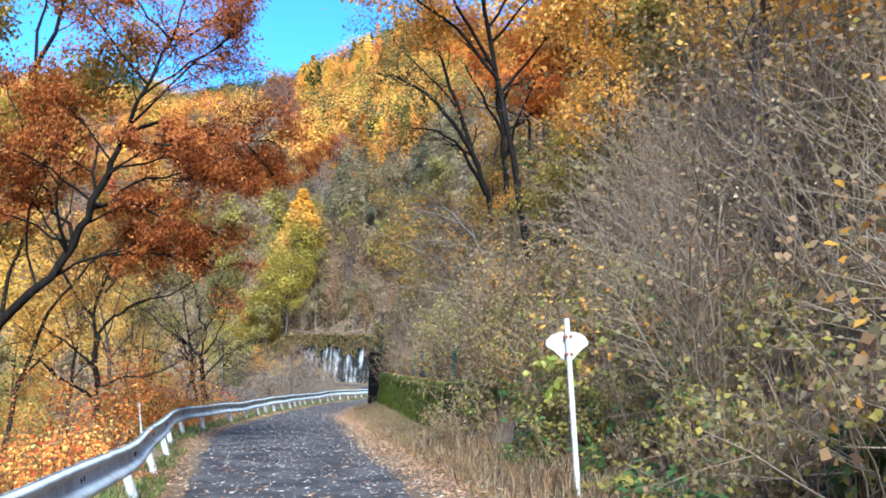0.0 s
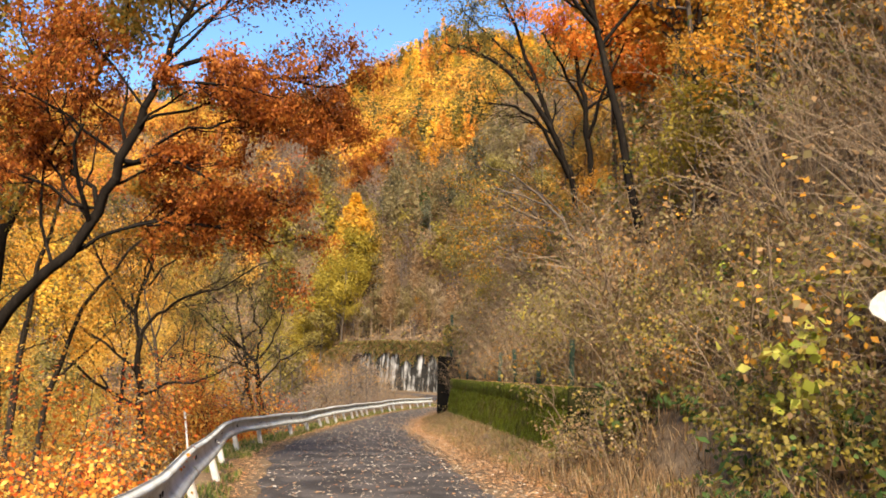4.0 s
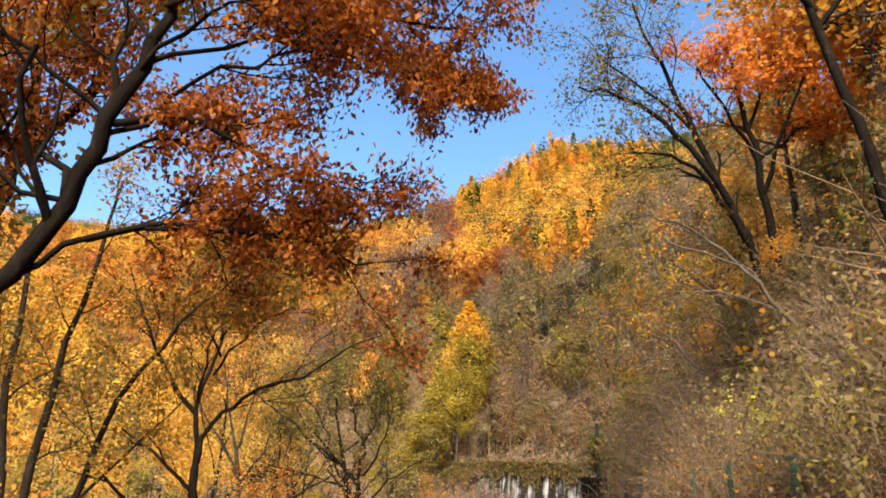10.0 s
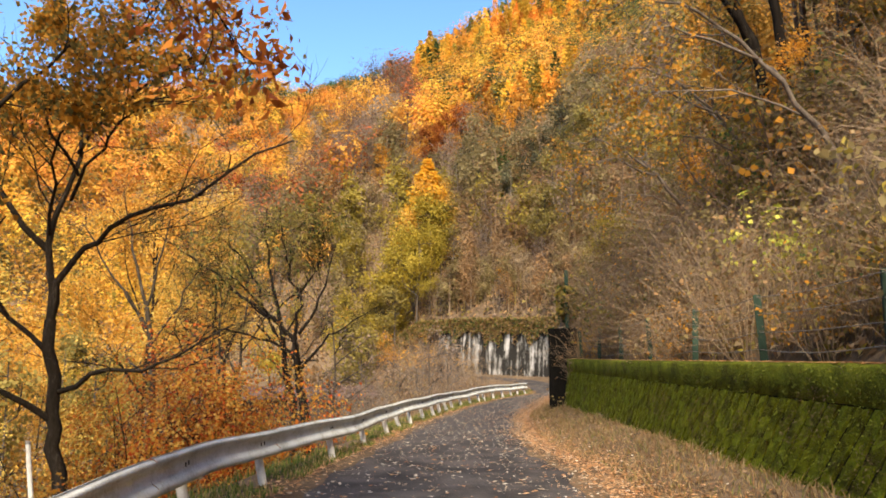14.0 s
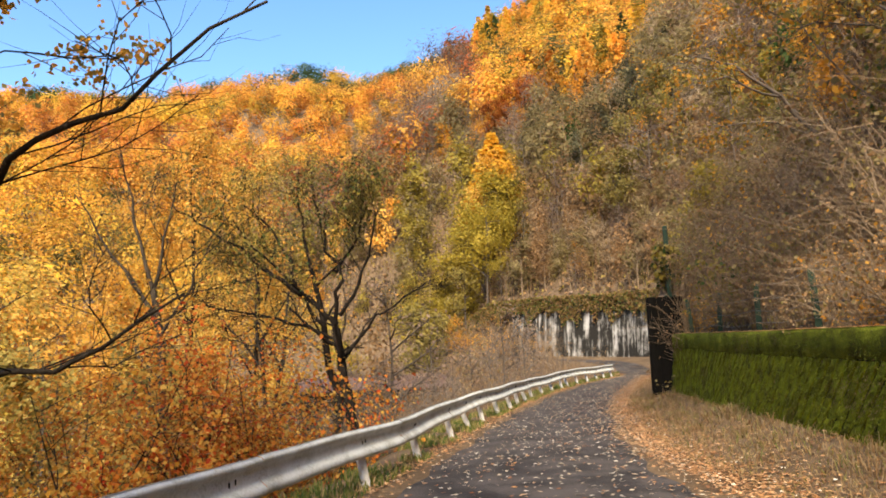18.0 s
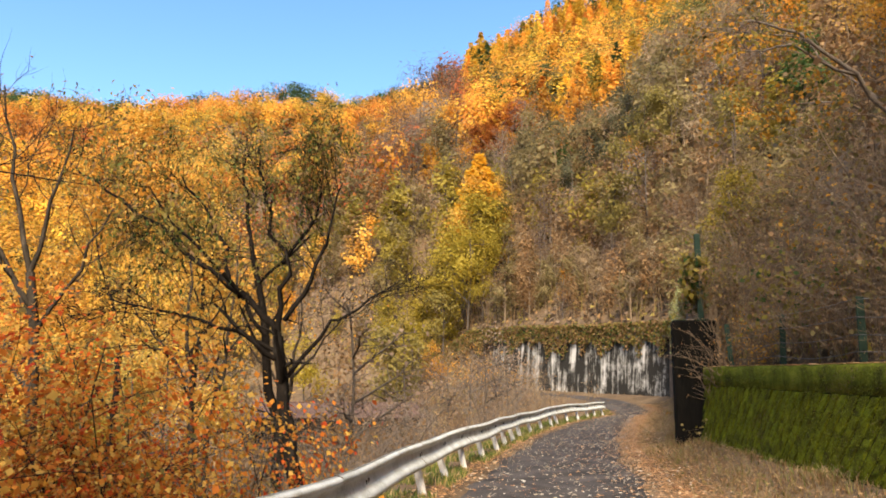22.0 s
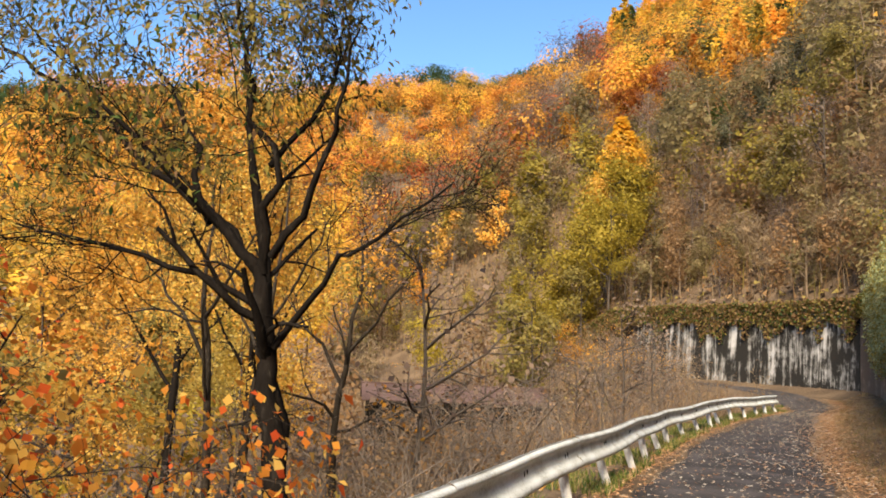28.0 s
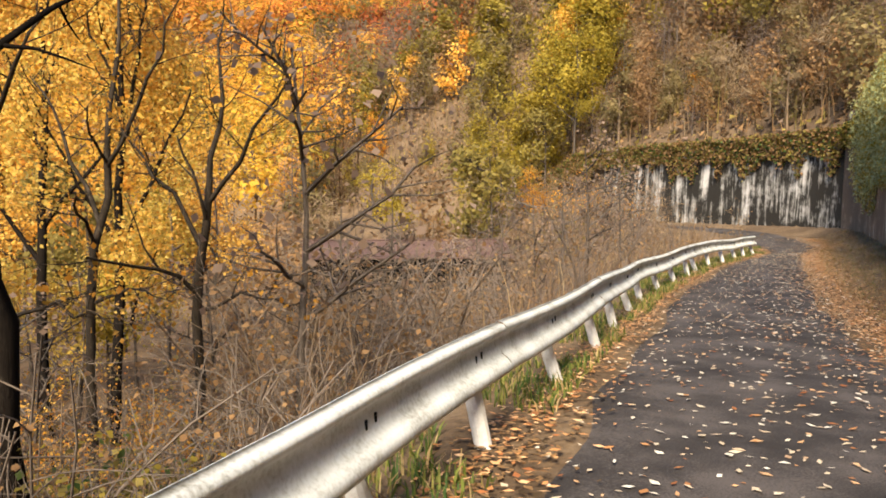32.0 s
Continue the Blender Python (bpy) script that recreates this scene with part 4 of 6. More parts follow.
limb_tree("yellow_tree", "broad golden tree below the road", g, [
    ([(-15, 43, zb - 0.2), (-15, 43, 0), (-14.9, 43, 3), (-14.8, 43, 7)], 0.14, 0.05),
    ([(-15, 43, 0.4), (-16.4, 42.6, 2.4), (-17.6, 42.2, 5)], 0.06, 0.015),
    ([(-15, 43, 1.2), (-13.6, 43.4, 3), (-12.6, 43.8, 5.4)], 0.06, 0.015),
    ([(-15, 43, 3), (-16, 43, 5.6), (-16.6, 43, 8)], 0.05, 0.012),
    ([(-14.9, 43, 4), (-13.8, 42.6, 6), (-13.2, 42.4, 8.4)], 0.05, 0.012),
    ([(-14.9, 43, 6), (-15, 43, 8.4), (-15, 43, 10)], 0.05, 0.012)], BARK, [L_GOLD, L_AMBER], 14000, 0.12, 0.3, levels=2, kids=6, length=0.5, index=g.choice(2, 14000, p=[0.7, 0.3]))


zb = float(height(-8.6, 30.5))
limb_tree("leafless_tree", "leafless dark tree of fine upright twigs below the road", g, [
    ([(-8.6, 30.5, zb - 0.2), (-8.7, 30.5, 0.5), (-9.1, 30.5, 3.2)], 0.11, 0.07),
    ([(-9.1, 30.5, 3.2), (-9.6, 30.5, 4.8), (-9.9, 30.4, 6.4)], 0.05, 0.012),
    ([(-9.1, 30.5, 3.2), (-8.8, 30.5, 4.4), (-8.6, 30.5, 5.6)], 0.045, 0.012),
    ([(-9.0, 30.5, 2.6), (-10.0, 30.3, 4.0), (-10.8, 30.1, 5.4)], 0.045, 0.012),
    ([(-8.9, 30.5, 2.2), (-8.2, 30.4, 3.2), (-7.7, 30.4, 4.2)], 0.04, 0.012)], BARK_BROWN, L_BROWN, 60, 0.08, 0.1, levels=2, kids=6, length=0.5, lift=0.1)
for bx_, by_, lean_, tall_ in ((-8.7, 36.2, -0.5, 5.2), (-9.6, 38.4, 0.4, 5.6), (-7.5, 38.0, 0.3, 4.2)):
    zb = float(height(bx_, by_))
    limb_tree("bare_stem_tree", "slim dark bare tree with curving twigs below the road", g, [
        ([(bx_, by_, zb - 0.2), (bx_ + lean_ * 0.3, by_, 0.3), (bx_ + lean_, by_, tall_ * 0.45)], 0.085, 0.05),
        ([(bx_ + lean_, by_, tall_ * 0.45), (bx_ + lean_ * 1.3, by_ + 0.2, tall_ * 0.75), (bx_ + lean_ * 1.2, by_ + 0.3, tall_)], 0.045, 0.012),
        ([(bx_ + lean_, by_, tall_ * 0.4), (bx_ + lean_ + 0.9, by_ - 0.2, tall_ * 0.62), (bx_ + lean_ + 1.5, by_ - 0.3, tall_ * 0.8)], 0.04, 0.01),
        ([(bx_ + lean_ * 0.6, by_, tall_ * 0.25), (bx_ + lean_ - 0.9, by_ + 0.1, tall_ * 0.5), (bx_ + lean_ - 1.6, by_ + 0.2, tall_ * 0.66)], 0.04, 0.01),
        ([(bx_ + lean_ * 0.4, by_, 0.2), (bx_ + 0.9, by_ - 0.2, 0.5), (bx_ + 1.7, by_ - 0.3, 0.3)], 0.03, 0.008)], BARK_BROWN, L_AMBER, 260, 0.08, 0.1, levels=2, kids=6, length=0.5, group="bare trees below the road")
g2 = np.random.default_rng(53)
limb_tree("bank_oak", "tall bank tree with golden-brown leaves reaching over the road", g2, [
    ([(6.9, 20.6, float(height(6.9, 20.6)) - 0.3), (6.5, 20.5, 7), (6.1, 20.5, 9.5), (5.5, 20.3, 12.5), (4.9, 20, 15.5)], 0.13, 0.06),
    ([(5.8, 20.4, 11.2), (4.3, 20, 12.8), (2.8, 19.8, 13.6), (1.9, 19.6, 14.2)], 0.07, 0.015),
    ([(5.7, 20.4, 11.5), (4.3, 19.6, 13.4), (3.0, 19, 14.8)], 0.07, 0.015),
    ([(5.4, 20.2, 13), (6.4, 21, 14.8), (7.2, 21.6, 16.5)], 0.06, 0.015),
    ([(5.9, 20.5, 10.9), (7.2, 20.2, 12.6), (8.4, 20, 14.2)], 0.06, 0.015),
    ([(4.9, 20, 15), (3.8, 20.2, 16.4), (3.0, 20.4, 17.6)], 0.05, 0.012),
    ([(5.7, 20.4, 11.6), (5.0, 21.5, 12.8), (4.2, 22.4, 13.8)], 0.05, 0.012),
    ([(5.5, 20.3, 12.5), (6.6, 19.2, 13.6), (7.4, 18.4, 14.8)], 0.05, 0.012)], BARK, [L_AMBER, L_OLIVE, L_GOLD], 26000, 0.115, 0.25, levels=2, kids=7, length=0.5, flat=0.6, index=g2.choice(3, 26000, p=[0.4, 0.2, 0.4]))


for bx_, by_, top_, out_, seed_ in ((6.8, 25.5, 9.0, 3.4, 61), (7.2, 30.0, 9.5, 3.2, 62), (6.6, 34.5, 9.0, 3.0, 63)):
    g3 = np.random.default_rng(seed_)
    zb = float(height(bx_, by_))
    up_ = top_ - zb
    limb_tree("leaning_bank_tree", "thin pale tree leaning from the bank with sparse ochre leaves", g3, [
        ([(bx_, by_, zb - 0.3), (bx_ - 0.4, by_, zb + up_ * 0.3), (bx_ - out_ * 0.45, by_ - 0.2, zb + up_ * 0.62), (bx_ - out_ * 0.8, by_ - 0.4, zb + up_ * 0.85)], 0.07, 0.03),
        ([(bx_ - out_ * 0.45, by_ - 0.2, zb + up_ * 0.62), (bx_ - out_ * 0.9, by_ - 0.8, zb + up_ * 0.72), (bx_ - out_ * 1.25, by_ - 1.2, zb + up_ * 0.66)], 0.035, 0.01),
        ([(bx_ - out_ * 0.8, by_ - 0.4, zb + up_ * 0.85), (bx_ - out_ * 1.1, by_ - 0.3, zb + up_ * 0.95), (bx_ - out_ * 1.4, by_ - 0.2, zb + up_ * 0.9)], 0.03, 0.008),
        ([(bx_ - out_ * 0.3, by_, zb + up_ * 0.5), (bx_ - out_ * 0.5, by_ + 0.7, zb + up_ * 0.8), (bx_ - out_ * 0.6, by_ + 1.1, zb + up_)], 0.03, 0.008),
        ([(bx_ - out_ * 0.2, by_, zb + up_ * 0.35), (bx_ - out_ * 0.7, by_ - 0.6, zb + up_ * 0.45), (bx_ - out_ * 1.1, by_ - 1.0, zb + up_ * 0.4)], 0.028, 0.008)],
        BARK_PALE, [L_AMBER, L_OLIVE, L_LIME], 1700, 0.085, 0.07, levels=2, kids=6, length=0.6, flat=0.5, lift=-0.01, group="leaning trees on the bank", index=g3.choice(3, 1700, p=[0.45, 0.35, 0.2]))


def crown_tree(g, tall, r_trunk, spread, count, size, jitter, levels=2, kids=6, first=0.35, lean=0.06):
    wood, tips = [], []
    p = np.array([(0, 0, -0.5), (lean, 0, tall * 0.3), (lean * 2 + g.normal() * 0.2, g.normal() * 0.2, tall * 0.6), (lean * 3, 0, tall * 0.95)])
    p, r = poly(p, r_trunk, r_trunk * 0.25)
    wood.append((p, r))
    children(g, p, r_trunk, tall * spread, levels, kids, 0.8, 0.1, 0.18, 0.62, first, wood, tips, 0.2)
    return wood, foliage(g, tips, count, size, jitter, 0.42, 0.3)


def light_tree(name, label, bark, mat_, seed, tall=8.0, count=620, size=0.34, bare=False, width=0.42, droop=0.3):
    """A tree for slopes that are only seen from afar."""
    g = np.random.default_rng(seed)
    wood, tips = [], []
    p, r = poly([(0, 0, -0.6), (0.1, 0, tall * 0.4), (g.normal() * 0.3, g.normal() * 0.3, tall * 0.9)], 0.13, 0.035)
    wood.append((p, r))
    children(g, p, 0.06, tall * 0.45, 1, 12 if bare else 8, 0.75, 0.12, 0.2, 0.62, 0.2, wood, tips, 0.1)
    if bare:
        for q, _r in list(wood[1:]):
            children(g, q, 0.02, 1.6, 1, 4, 0.6, 0.12, 0.2, 0.62, 0.2, wood, tips, 0.1)
    return plant(name, label, "tree", "trees on the spur", wood, bark, foliage(g, tips, count, size, 0.42, width, droop, True), mat_, at=(0, 0, 0), sides=3)


def template(name, label, category, bark, mat_, seed, parts=("trunk", "crown"), sides=3, **k):
    w, l = crown_tree(np.random.default_rng(seed), **k)
    return plant(name, label, category, "", w, bark, l, mat_, parts, sides=sides, at=(0, -300, -80))


def larch_leaves(g, tall, width, count, size, tri=False):
    h = g.uniform(0, 1, count) ** 0.8
    a, r = g.uniform(0, 6.283, count), np.sqrt(g.uniform(0.15, 1, count)) * width * (1 - h) ** 0.75 * (0.85 + 0.15 * np.sin(h * 40))
    p = np.stack([np.cos(a) * r, np.sin(a) * r, tall * (0.22 + 0.78 * h)], 1)
    return leaf_quads(g, p, size, 0.42, 0.5, face=outward(p, 0.2), stray=0.5, tri=tri)


def larch(label, mat_, seed, tall=13.0):
    g = np.random.default_rng(seed)
    wood = [poly([(0, 0, -0.5), (0.05, 0, tall * 0.5), (0, 0.05, tall * 0.98)], 0.16, 0.02)]
    for k in range(16):
        f, a = 0.25 + 0.7 * k / 16, k * 2.4
        ln = 3.4 * (1 - f) ** 0.75 + 0.2
        wood.append(poly([(0, 0, tall * f), (math.cos(a) * ln, math.sin(a) * ln, tall * f + 0.2)], 0.03, 0.008))
    return plant("larch", label, "tree", "larches on the hillside", wood, BARK_GREY, larch_leaves(g, tall, 4.4, 3200, 0.46), mat_, at=(0, -300, -80), sides=3)

# ---- plants by kind ----
USED = {}


def put(kind, x, y, scale=1.0, turn=0.0, sink=0.15, z=None, tilt=0.0, label=""):
    zz = float(height(x, y)) if z is None else z
    USED.setdefault(kind, []).append((pose(x, y, zz - sink, tilt, tilt * 0.6, turn) @ Matrix.Scale(scale, 4), label))


def settle_all():
    for kind, spots in USED.items():
        for m, label in spots[:-1]:
            c = copy_thing(kind, m)
            tagged(c, label)
        kind.matrix_basis = spots[-1][0]
        tagged(kind, spots[-1][1])


def bush(name, label, group, bark, mats, seed, tall=1.8, stems=9, leaves=500, size=0.09, jitter=0.12, levels=1, kids=5, spread=0.6, arch=0.02, width=0.42, index_p=None, droop=0.3, radius=0.016):
    g = np.random.default_rng(seed)
    wood, tips = [], []
    for _ in range(stems):
        a, o = g.uniform(0, 6.283), g.uniform(0.15, 0.75)
        grow(g, (math.cos(a) * 0.2 * g.uniform(), math.sin(a) * 0.2 * g.uniform(), -0.2), (math.cos(a) * o, math.sin(a) * o, 1), tall * g.uniform(0.65, 1.15), radius, levels, kids, spread, arch, 0.14, 0.55, 0.3, wood, tips, 0.0, 4)
    lv = foliage(g, tips, leaves, size, jitter, width, droop) if leaves else None
    idx = None
    if leaves and isinstance(mats, list):
        idx = g.choice(len(mats), leaves, p=index_p)
    return plant(name, label, "bush", group, wood, bark, lv, mats, ("wood", "foliage"), idx, sides=3)


FINE[0] = 2
SHRUB_BARE = bush("bare_bush", "leafless grey-brown bush of fine twigs on the bank", "bushes on the bank", TWIG, [L_BROWN], 21, 2.3, 9, 160, 0.065, 0.05, 1, 8, 0.6, 0.0, radius=0.016)
SHRUB_BROWN = bush("brown_bush", "dry brown bush with withered leaves on the bank", "bushes on the bank", TWIG, [L_BROWN, L_TAN, L_OLIVE], 22, 1.7, 9, 480, 0.075, 0.05, 1, 7, 0.65, 0.0, index_p=[0.5, 0.25, 0.25])
SHRUB_OLIVE = bush("olive_bush", "dull olive bush with small leaves on the bank", "bushes on the bank", TWIG, [L_DRAB, L_BROWN, L_LIME], 23, 1.9, 8, 640, 0.08, 0.07, 1, 7, 0.7, 0.0, index_p=[0.6, 0.2, 0.2])
SHRUB_LIME = bush("yellow_green_bush", "yellow-green bush with broad leaves on the bank", "bushes on the bank", TWIG, [L_LIME, L_GREEN, L_OLIVE], 24, 1.6, 7, 700, 0.085, 0.07, 1, 7, 0.75, -0.02, index_p=[0.4, 0.2, 0.4])
SHRUB_AMBER = bush("amber_bush", "amber-leaved bush on the bank", "bushes on the bank", TWIG, [L_AMBER, L_BROWN, L_DRAB], 25, 1.9, 8, 600, 0.08, 0.06, 1, 7, 0.7, 0.0, index_p=[0.4, 0.3, 0.3])
SHRUB_CANES = bush("cane_bush", "arching pale bare canes tangled on the bank", "bushes on the bank", TWIG, [L_DRAB, L_BROWN], 43, 2.4, 13, 130, 0.07, 0.03, 1, 6, 0.75, -0.05, index_p=[0.5, 0.5], radius=0.009)
SHRUB_WANDS = bush("wand_thicket", "tall thicket of fine upright bare wands on the bank", "bushes on the bank", TWIG, [L_TAN, L_BROWN], 46, 3.0, 22, 150, 0.06, 0.04, 1, 5, 0.4, 0.03, index_p=[0.5, 0.5], radius=0.01)
SAPLING = bush("broadleaf_sapling", "sapling with broad yellow-green leaves leaning from the bank", "saplings on the bank", TWIG, [L_BROAD, L_LIME], 44, 1.9, 4, 330, 0.12, 0.05, 1, 6, 0.8, -0.03, 0.4, [0.8, 0.2], droop=0.25, radius=0.014)
PALE_BUSH = bush("pale_bush", "bush of hanging dull grey-green leaves on the bank", "bushes on the bank", TWIG, [L_DRAB, L_LIME], 45, 2.0, 8, 900, 0.09, 0.08, 1, 6, 0.6, -0.02, 0.3, [0.75, 0.25], droop=0.7)
SHRUB_REED = bush("dry_reeds", "clump of pale dry reeds and canes beyond the guardrail", "reeds below the road", TWIG, [L_TAN, L_BROWN], 26, 2.3, 26, 260, 0.16, 0.1, 0, 0, 0.3, 0.03, 0.08, [0.5, 0.5], radius=0.008)
SHRUB_THICKET = bush("bare_thicket", "tangled bare grey thicket beyond the guardrail", "thickets below the road", BARK_PALE, [L_BROWN], 27, 2.6, 6, 40, 0.08, 0.1, 2, 4, 0.8, -0.01, radius=0.02)
MAPLE_LOW = bush("young_maple", "young maple with glowing orange-red leaves", "young maples", BARK_BROWN, [L_ORANGE, L_GOLD, L_RED], 28, 3.4, 6, 3400, 0.07, 0.13, 2, 5, 0.8, -0.03, index_p=[0.5, 0.3, 0.2])
MAPLE_RUST = bush("amber_maple", "young maple with amber and olive fading leaves", "young maples", BARK_BROWN, [L_AMBER, L_ORANGE, L_GOLD, L_OLIVE], 29, 3.8, 6, 2800, 0.066, 0.12, 2, 5, 0.8, -0.02, index_p=[0.35, 0.2, 0.33, 0.12])
FERN = bush("fern", "low green fern clump under the bank", "ferns", TWIG, [L_GREEN, L_LIME], 30, 0.7, 12, 420, 0.13, 0.05, 0, 0, 0.6, -0.16, 0.22, [0.7, 0.3], droop=0.1, radius=0.006)

T_OLIVE = template("hill_tree", "olive-brown tree on the wooded slope", "tree", BARK_GREY, [L_OLIVE], 31, tall=8, r_trunk=0.12, spread=0.5, count=1500, size=0.19, jitter=0.3)
T_GOLD = template("golden_tree", "golden-leaved tree on the wooded slope", "tree", BARK_GREY, [L_GOLD], 32, tall=8, r_trunk=0.12, spread=0.5, count=2500, size=0.145, jitter=0.3)
T_AMBER = template("amber_tree", "amber-brown tree on the wooded slope", "tree", BARK_GREY, [L_AMBER], 33, tall=8, r_trunk=0.12, spread=0.5, count=2200, size=0.15, jitter=0.32)
T_YELLOW = template("yellow_tree", "pale golden tree in the valley", "tree", BARK_GREY, [L_YELLOW], 34, tall=9, r_trunk=0.12, spread=0.48, count=3800, size=0.14, jitter=0.33)
T_RED = template("red_maple", "orange-red maple on the slope", "tree", BARK, [L_RUST], 35, tall=7, r_trunk=0.12, spread=0.55, count=2600, size=0.18, jitter=0.26)
T_BARE = template("leafless_tree", "leafless grey tree on the slope", "tree", BARK_GREY, [L_MAUVE], 36, tall=8, r_trunk=0.11, spread=0.5, count=260, size=0.16, jitter=0.3, kids=7)
T_LIME = template("yellow_green_tree", "yellow-green tree on the slope", "tree", BARK_GREY, [L_CITRON], 37, tall=8, r_trunk=0.11, spread=0.5, count=2200, size=0.19, jitter=0.32)
T_LANKY = template("lanky_tree", "lanky pale-stemmed tree with thin ochre leaves", "tree", BARK_GREY, [L_AMBER], 39, tall=8.5, r_trunk=0.09, spread=0.36, count=1100, size=0.15, jitter=0.3, first=0.5)
T_DUSK = template("grey_green_tree", "dark grey-green tree with pale stems on the spur", "tree", BARK_PALE, [L_DUSK], 40, tall=8, r_trunk=0.12, spread=0.5, count=1700, size=0.2, jitter=0.26, first=0.4)
T_GREEN = template("green_tree", "dull green tree on the slope", "tree", BARK, [L_GREEN], 38, tall=8, r_trunk=0.12, spread=0.45, count=1500, size=0.26, jitter=0.3)
SPUR = [light_tree("grey_tree", "leafless grey tree with fine twigs on the spur", BARK_PALE, L_MAUVE, 71, 7.5, 420, 0.75, True, 0.03, -0.7),
        light_tree("dull_tree", "dull brown tree keeping withered leaves on the spur", TWIG, L_BROWN, 72, 7, 430, 0.27, True),
        light_tree("olive_tree", "olive tree on the spur", TWIG, L_DRAB, 73, 7.5, 620, 0.29, True),
        light_tree("mauve_tree", "mauve-brown bare tree on the spur", TWIG, L_STRAW, 74, 7, 560, 0.8, False, 0.04, -0.6),
        light_tree("russet_tree", "amber tree on the spur", TWIG, L_AMBER, 75, 7.5, 800, 0.28),
        light_tree("lime_tree", "yellow-green tree on the spur", BARK_GREY, L_LIME, 76, 8, 800, 0.32),
        light_tree("gold_tree", "golden tree on the spur", BARK_GREY, L_GOLD, 77, 8, 800, 0.32),
        light_tree("dark_green_tree", "dark green tree on the spur", TWIG, L_GREEN, 78, 7.5, 900, 0.28)]
LARCH_A = larch("golden larch on the hillside", L_LARCH, 41)
LARCH_B = larch("orange larch on the hillside", L_AMBER, 42)
for k_ in (T_LANKY, T_OLIVE, T_GOLD, T_AMBER, T_YELLOW, T_RED, T_BARE, T_LIME, T_GREEN, T_DUSK):
    tagged(k_, group="trees on the slope")

g = np.random.default_rng(5)
# bank above the road: bushes first, taller trees up the slope
bank_kinds = [SHRUB_BARE, SHRUB_BROWN, SHRUB_OLIVE, SHRUB_LIME, SHRUB_AMBER]
for _ in range(45):
    y = g.uniform(-4, 17)
    x = float(np.interp(y, RIGHT[:12, 1], RIGHT[:12, 0])) + 1.0 + 12 * g.uniform()
    if math.hypot(x - 4.2, y - 6.4) > 1.7 and math.hypot(x - 3.6, y - 4.0) > 2:
        put((SHRUB_BARE, SHRUB_OLIVE, SHRUB_BARE, SHRUB_LIME, SHRUB_BROWN)[_ % 5], x, y, g.uniform(0.9, 1.5), g.uniform(0, 360))
for _ in range(42):
    y = g.uniform(15, 36)
    x = float(np.interp(y, RIGHT[:12, 1], RIGHT[:12, 0])) + g.uniform(0.5, 1.1)
    put((SHRUB_BARE, SHRUB_BROWN, SHRUB_BARE, SHRUB_AMBER)[_ % 4], x, y, g.uniform(0.35, 0.75), g.uniform(0, 360))
for _ in range(250):
    y = g.uniform(-5, 66)
    d = 0.9 + 13 * g.uniform() ** 1.5
    x = float(np.interp(y, RIGHT[:12, 1], RIGHT[:12, 0])) + d
    w = [0.3, 0.32, 0.22, 0.06, 0.1] if y > 14 else [0.42, 0.3, 0.15, 0.08, 0.05]
    if math.hypot(x - 4.2, y - 6.4) < 1.5 or math.hypot(x - 3.6, y - 4.0) < 1.8:
        continue
    put(bank_kinds[g.choice(5, p=w)], x, y, g.uniform(0.6, 1.25), g.uniform(0, 360))
for _ in range(78):
    y = g.uniform(-4, 62)
    d = 4.5 + 26 * g.uniform()
    x = float(np.interp(y, RIGHT[:12, 1], RIGHT[:12, 0])) + d
    if (abs(x - 7.5) < 2 and abs(y - 31) < 3) or (y < 15 and d < 5.5) or (y < 24 and d < 7) or (14 < y < 31 and abs(x - 0.33 * (y - 6.5)) < 3.6):
        continue
    kd = [T_OLIVE, T_AMBER, T_GOLD, T_BARE, T_LIME, T_LANKY][g.choice(6, p=[0.06, 0.26, 0.3, 0.06, 0.12, 0.2])]
    put(kd, x, y, g.uniform(0.6, 1.1) * (0.8 if d < 8 else 1.1), g.uniform(0, 360))
# spur behind the white wall
for _ in range(620):
    x, y = g.uniform(-40, 34), 66 + 90 * g.uniform() ** 1.3
    dr_, = to_line(RIGHT, x, y)
    if dr_ < 1.5 or x > 0.6 * (y - 40) + 8:
        continue
    edge = x < -5 and dr_ < 20
    w = [0.1, 0.14, 0.26, 0.1, 0.05, 0.32, 0.03, 0.0] if edge else ([0.16, 0.28, 0.29, 0.14, 0.04, 0.03, 0.01, 0.05] if dr_ < 34 else [0.16, 0.14, 0.22, 0.12, 0.14, 0.02, 0.1, 0.1])
    put(SPUR[g.choice(8, p=w)], x, y, g.uniform(0.7, 1.35) * (0.55 if dr_ < 6 else 0.95 if dr_ < 14 else 1.15), g.uniform(0, 360), 0.5)
# chosen trees on the skyline of the spur
def crest(kind, x, y, top, tall, label=""):
    put(kind, x, y, tall / (13.0 if kind in (LARCH_A, LARCH_B) else 9.0), x * 40, z=top - tall, sink=0, label=label) if top - tall < float(height(x, y)) else put(kind, x, y, (top - float(height(x, y))) / (13.0 if kind in (LARCH_A, LARCH_B) else 9.0), x * 40)


crest(LARCH_A, -8.0, 102.9, 28.6, 9)
crest(T_GOLD, -6.6, 103.6, 26.2, 7)
crest(T_GOLD, -9.2, 101.6, 25.2, 6)
crest(T_LIME, -9.4, 100, 24.5, 10)
crest(T_OLIVE, -6.0, 99, 24, 9)
crest(T_LIME, -7.4, 97.5, 22.5, 9)
crest(T_LIME, -9.0, 98, 23, 11)
crest(T_LIME, -8.2, 92, 18, 11)
crest(T_LIME, -11.0, 94, 16.5, 11)
crest(T_LIME, -7.0, 95, 19.5, 9)
crest(T_OLIVE, -10.5, 91, 12, 8)
crest(T_LIME, -12.5, 92.5, 11.5, 8)
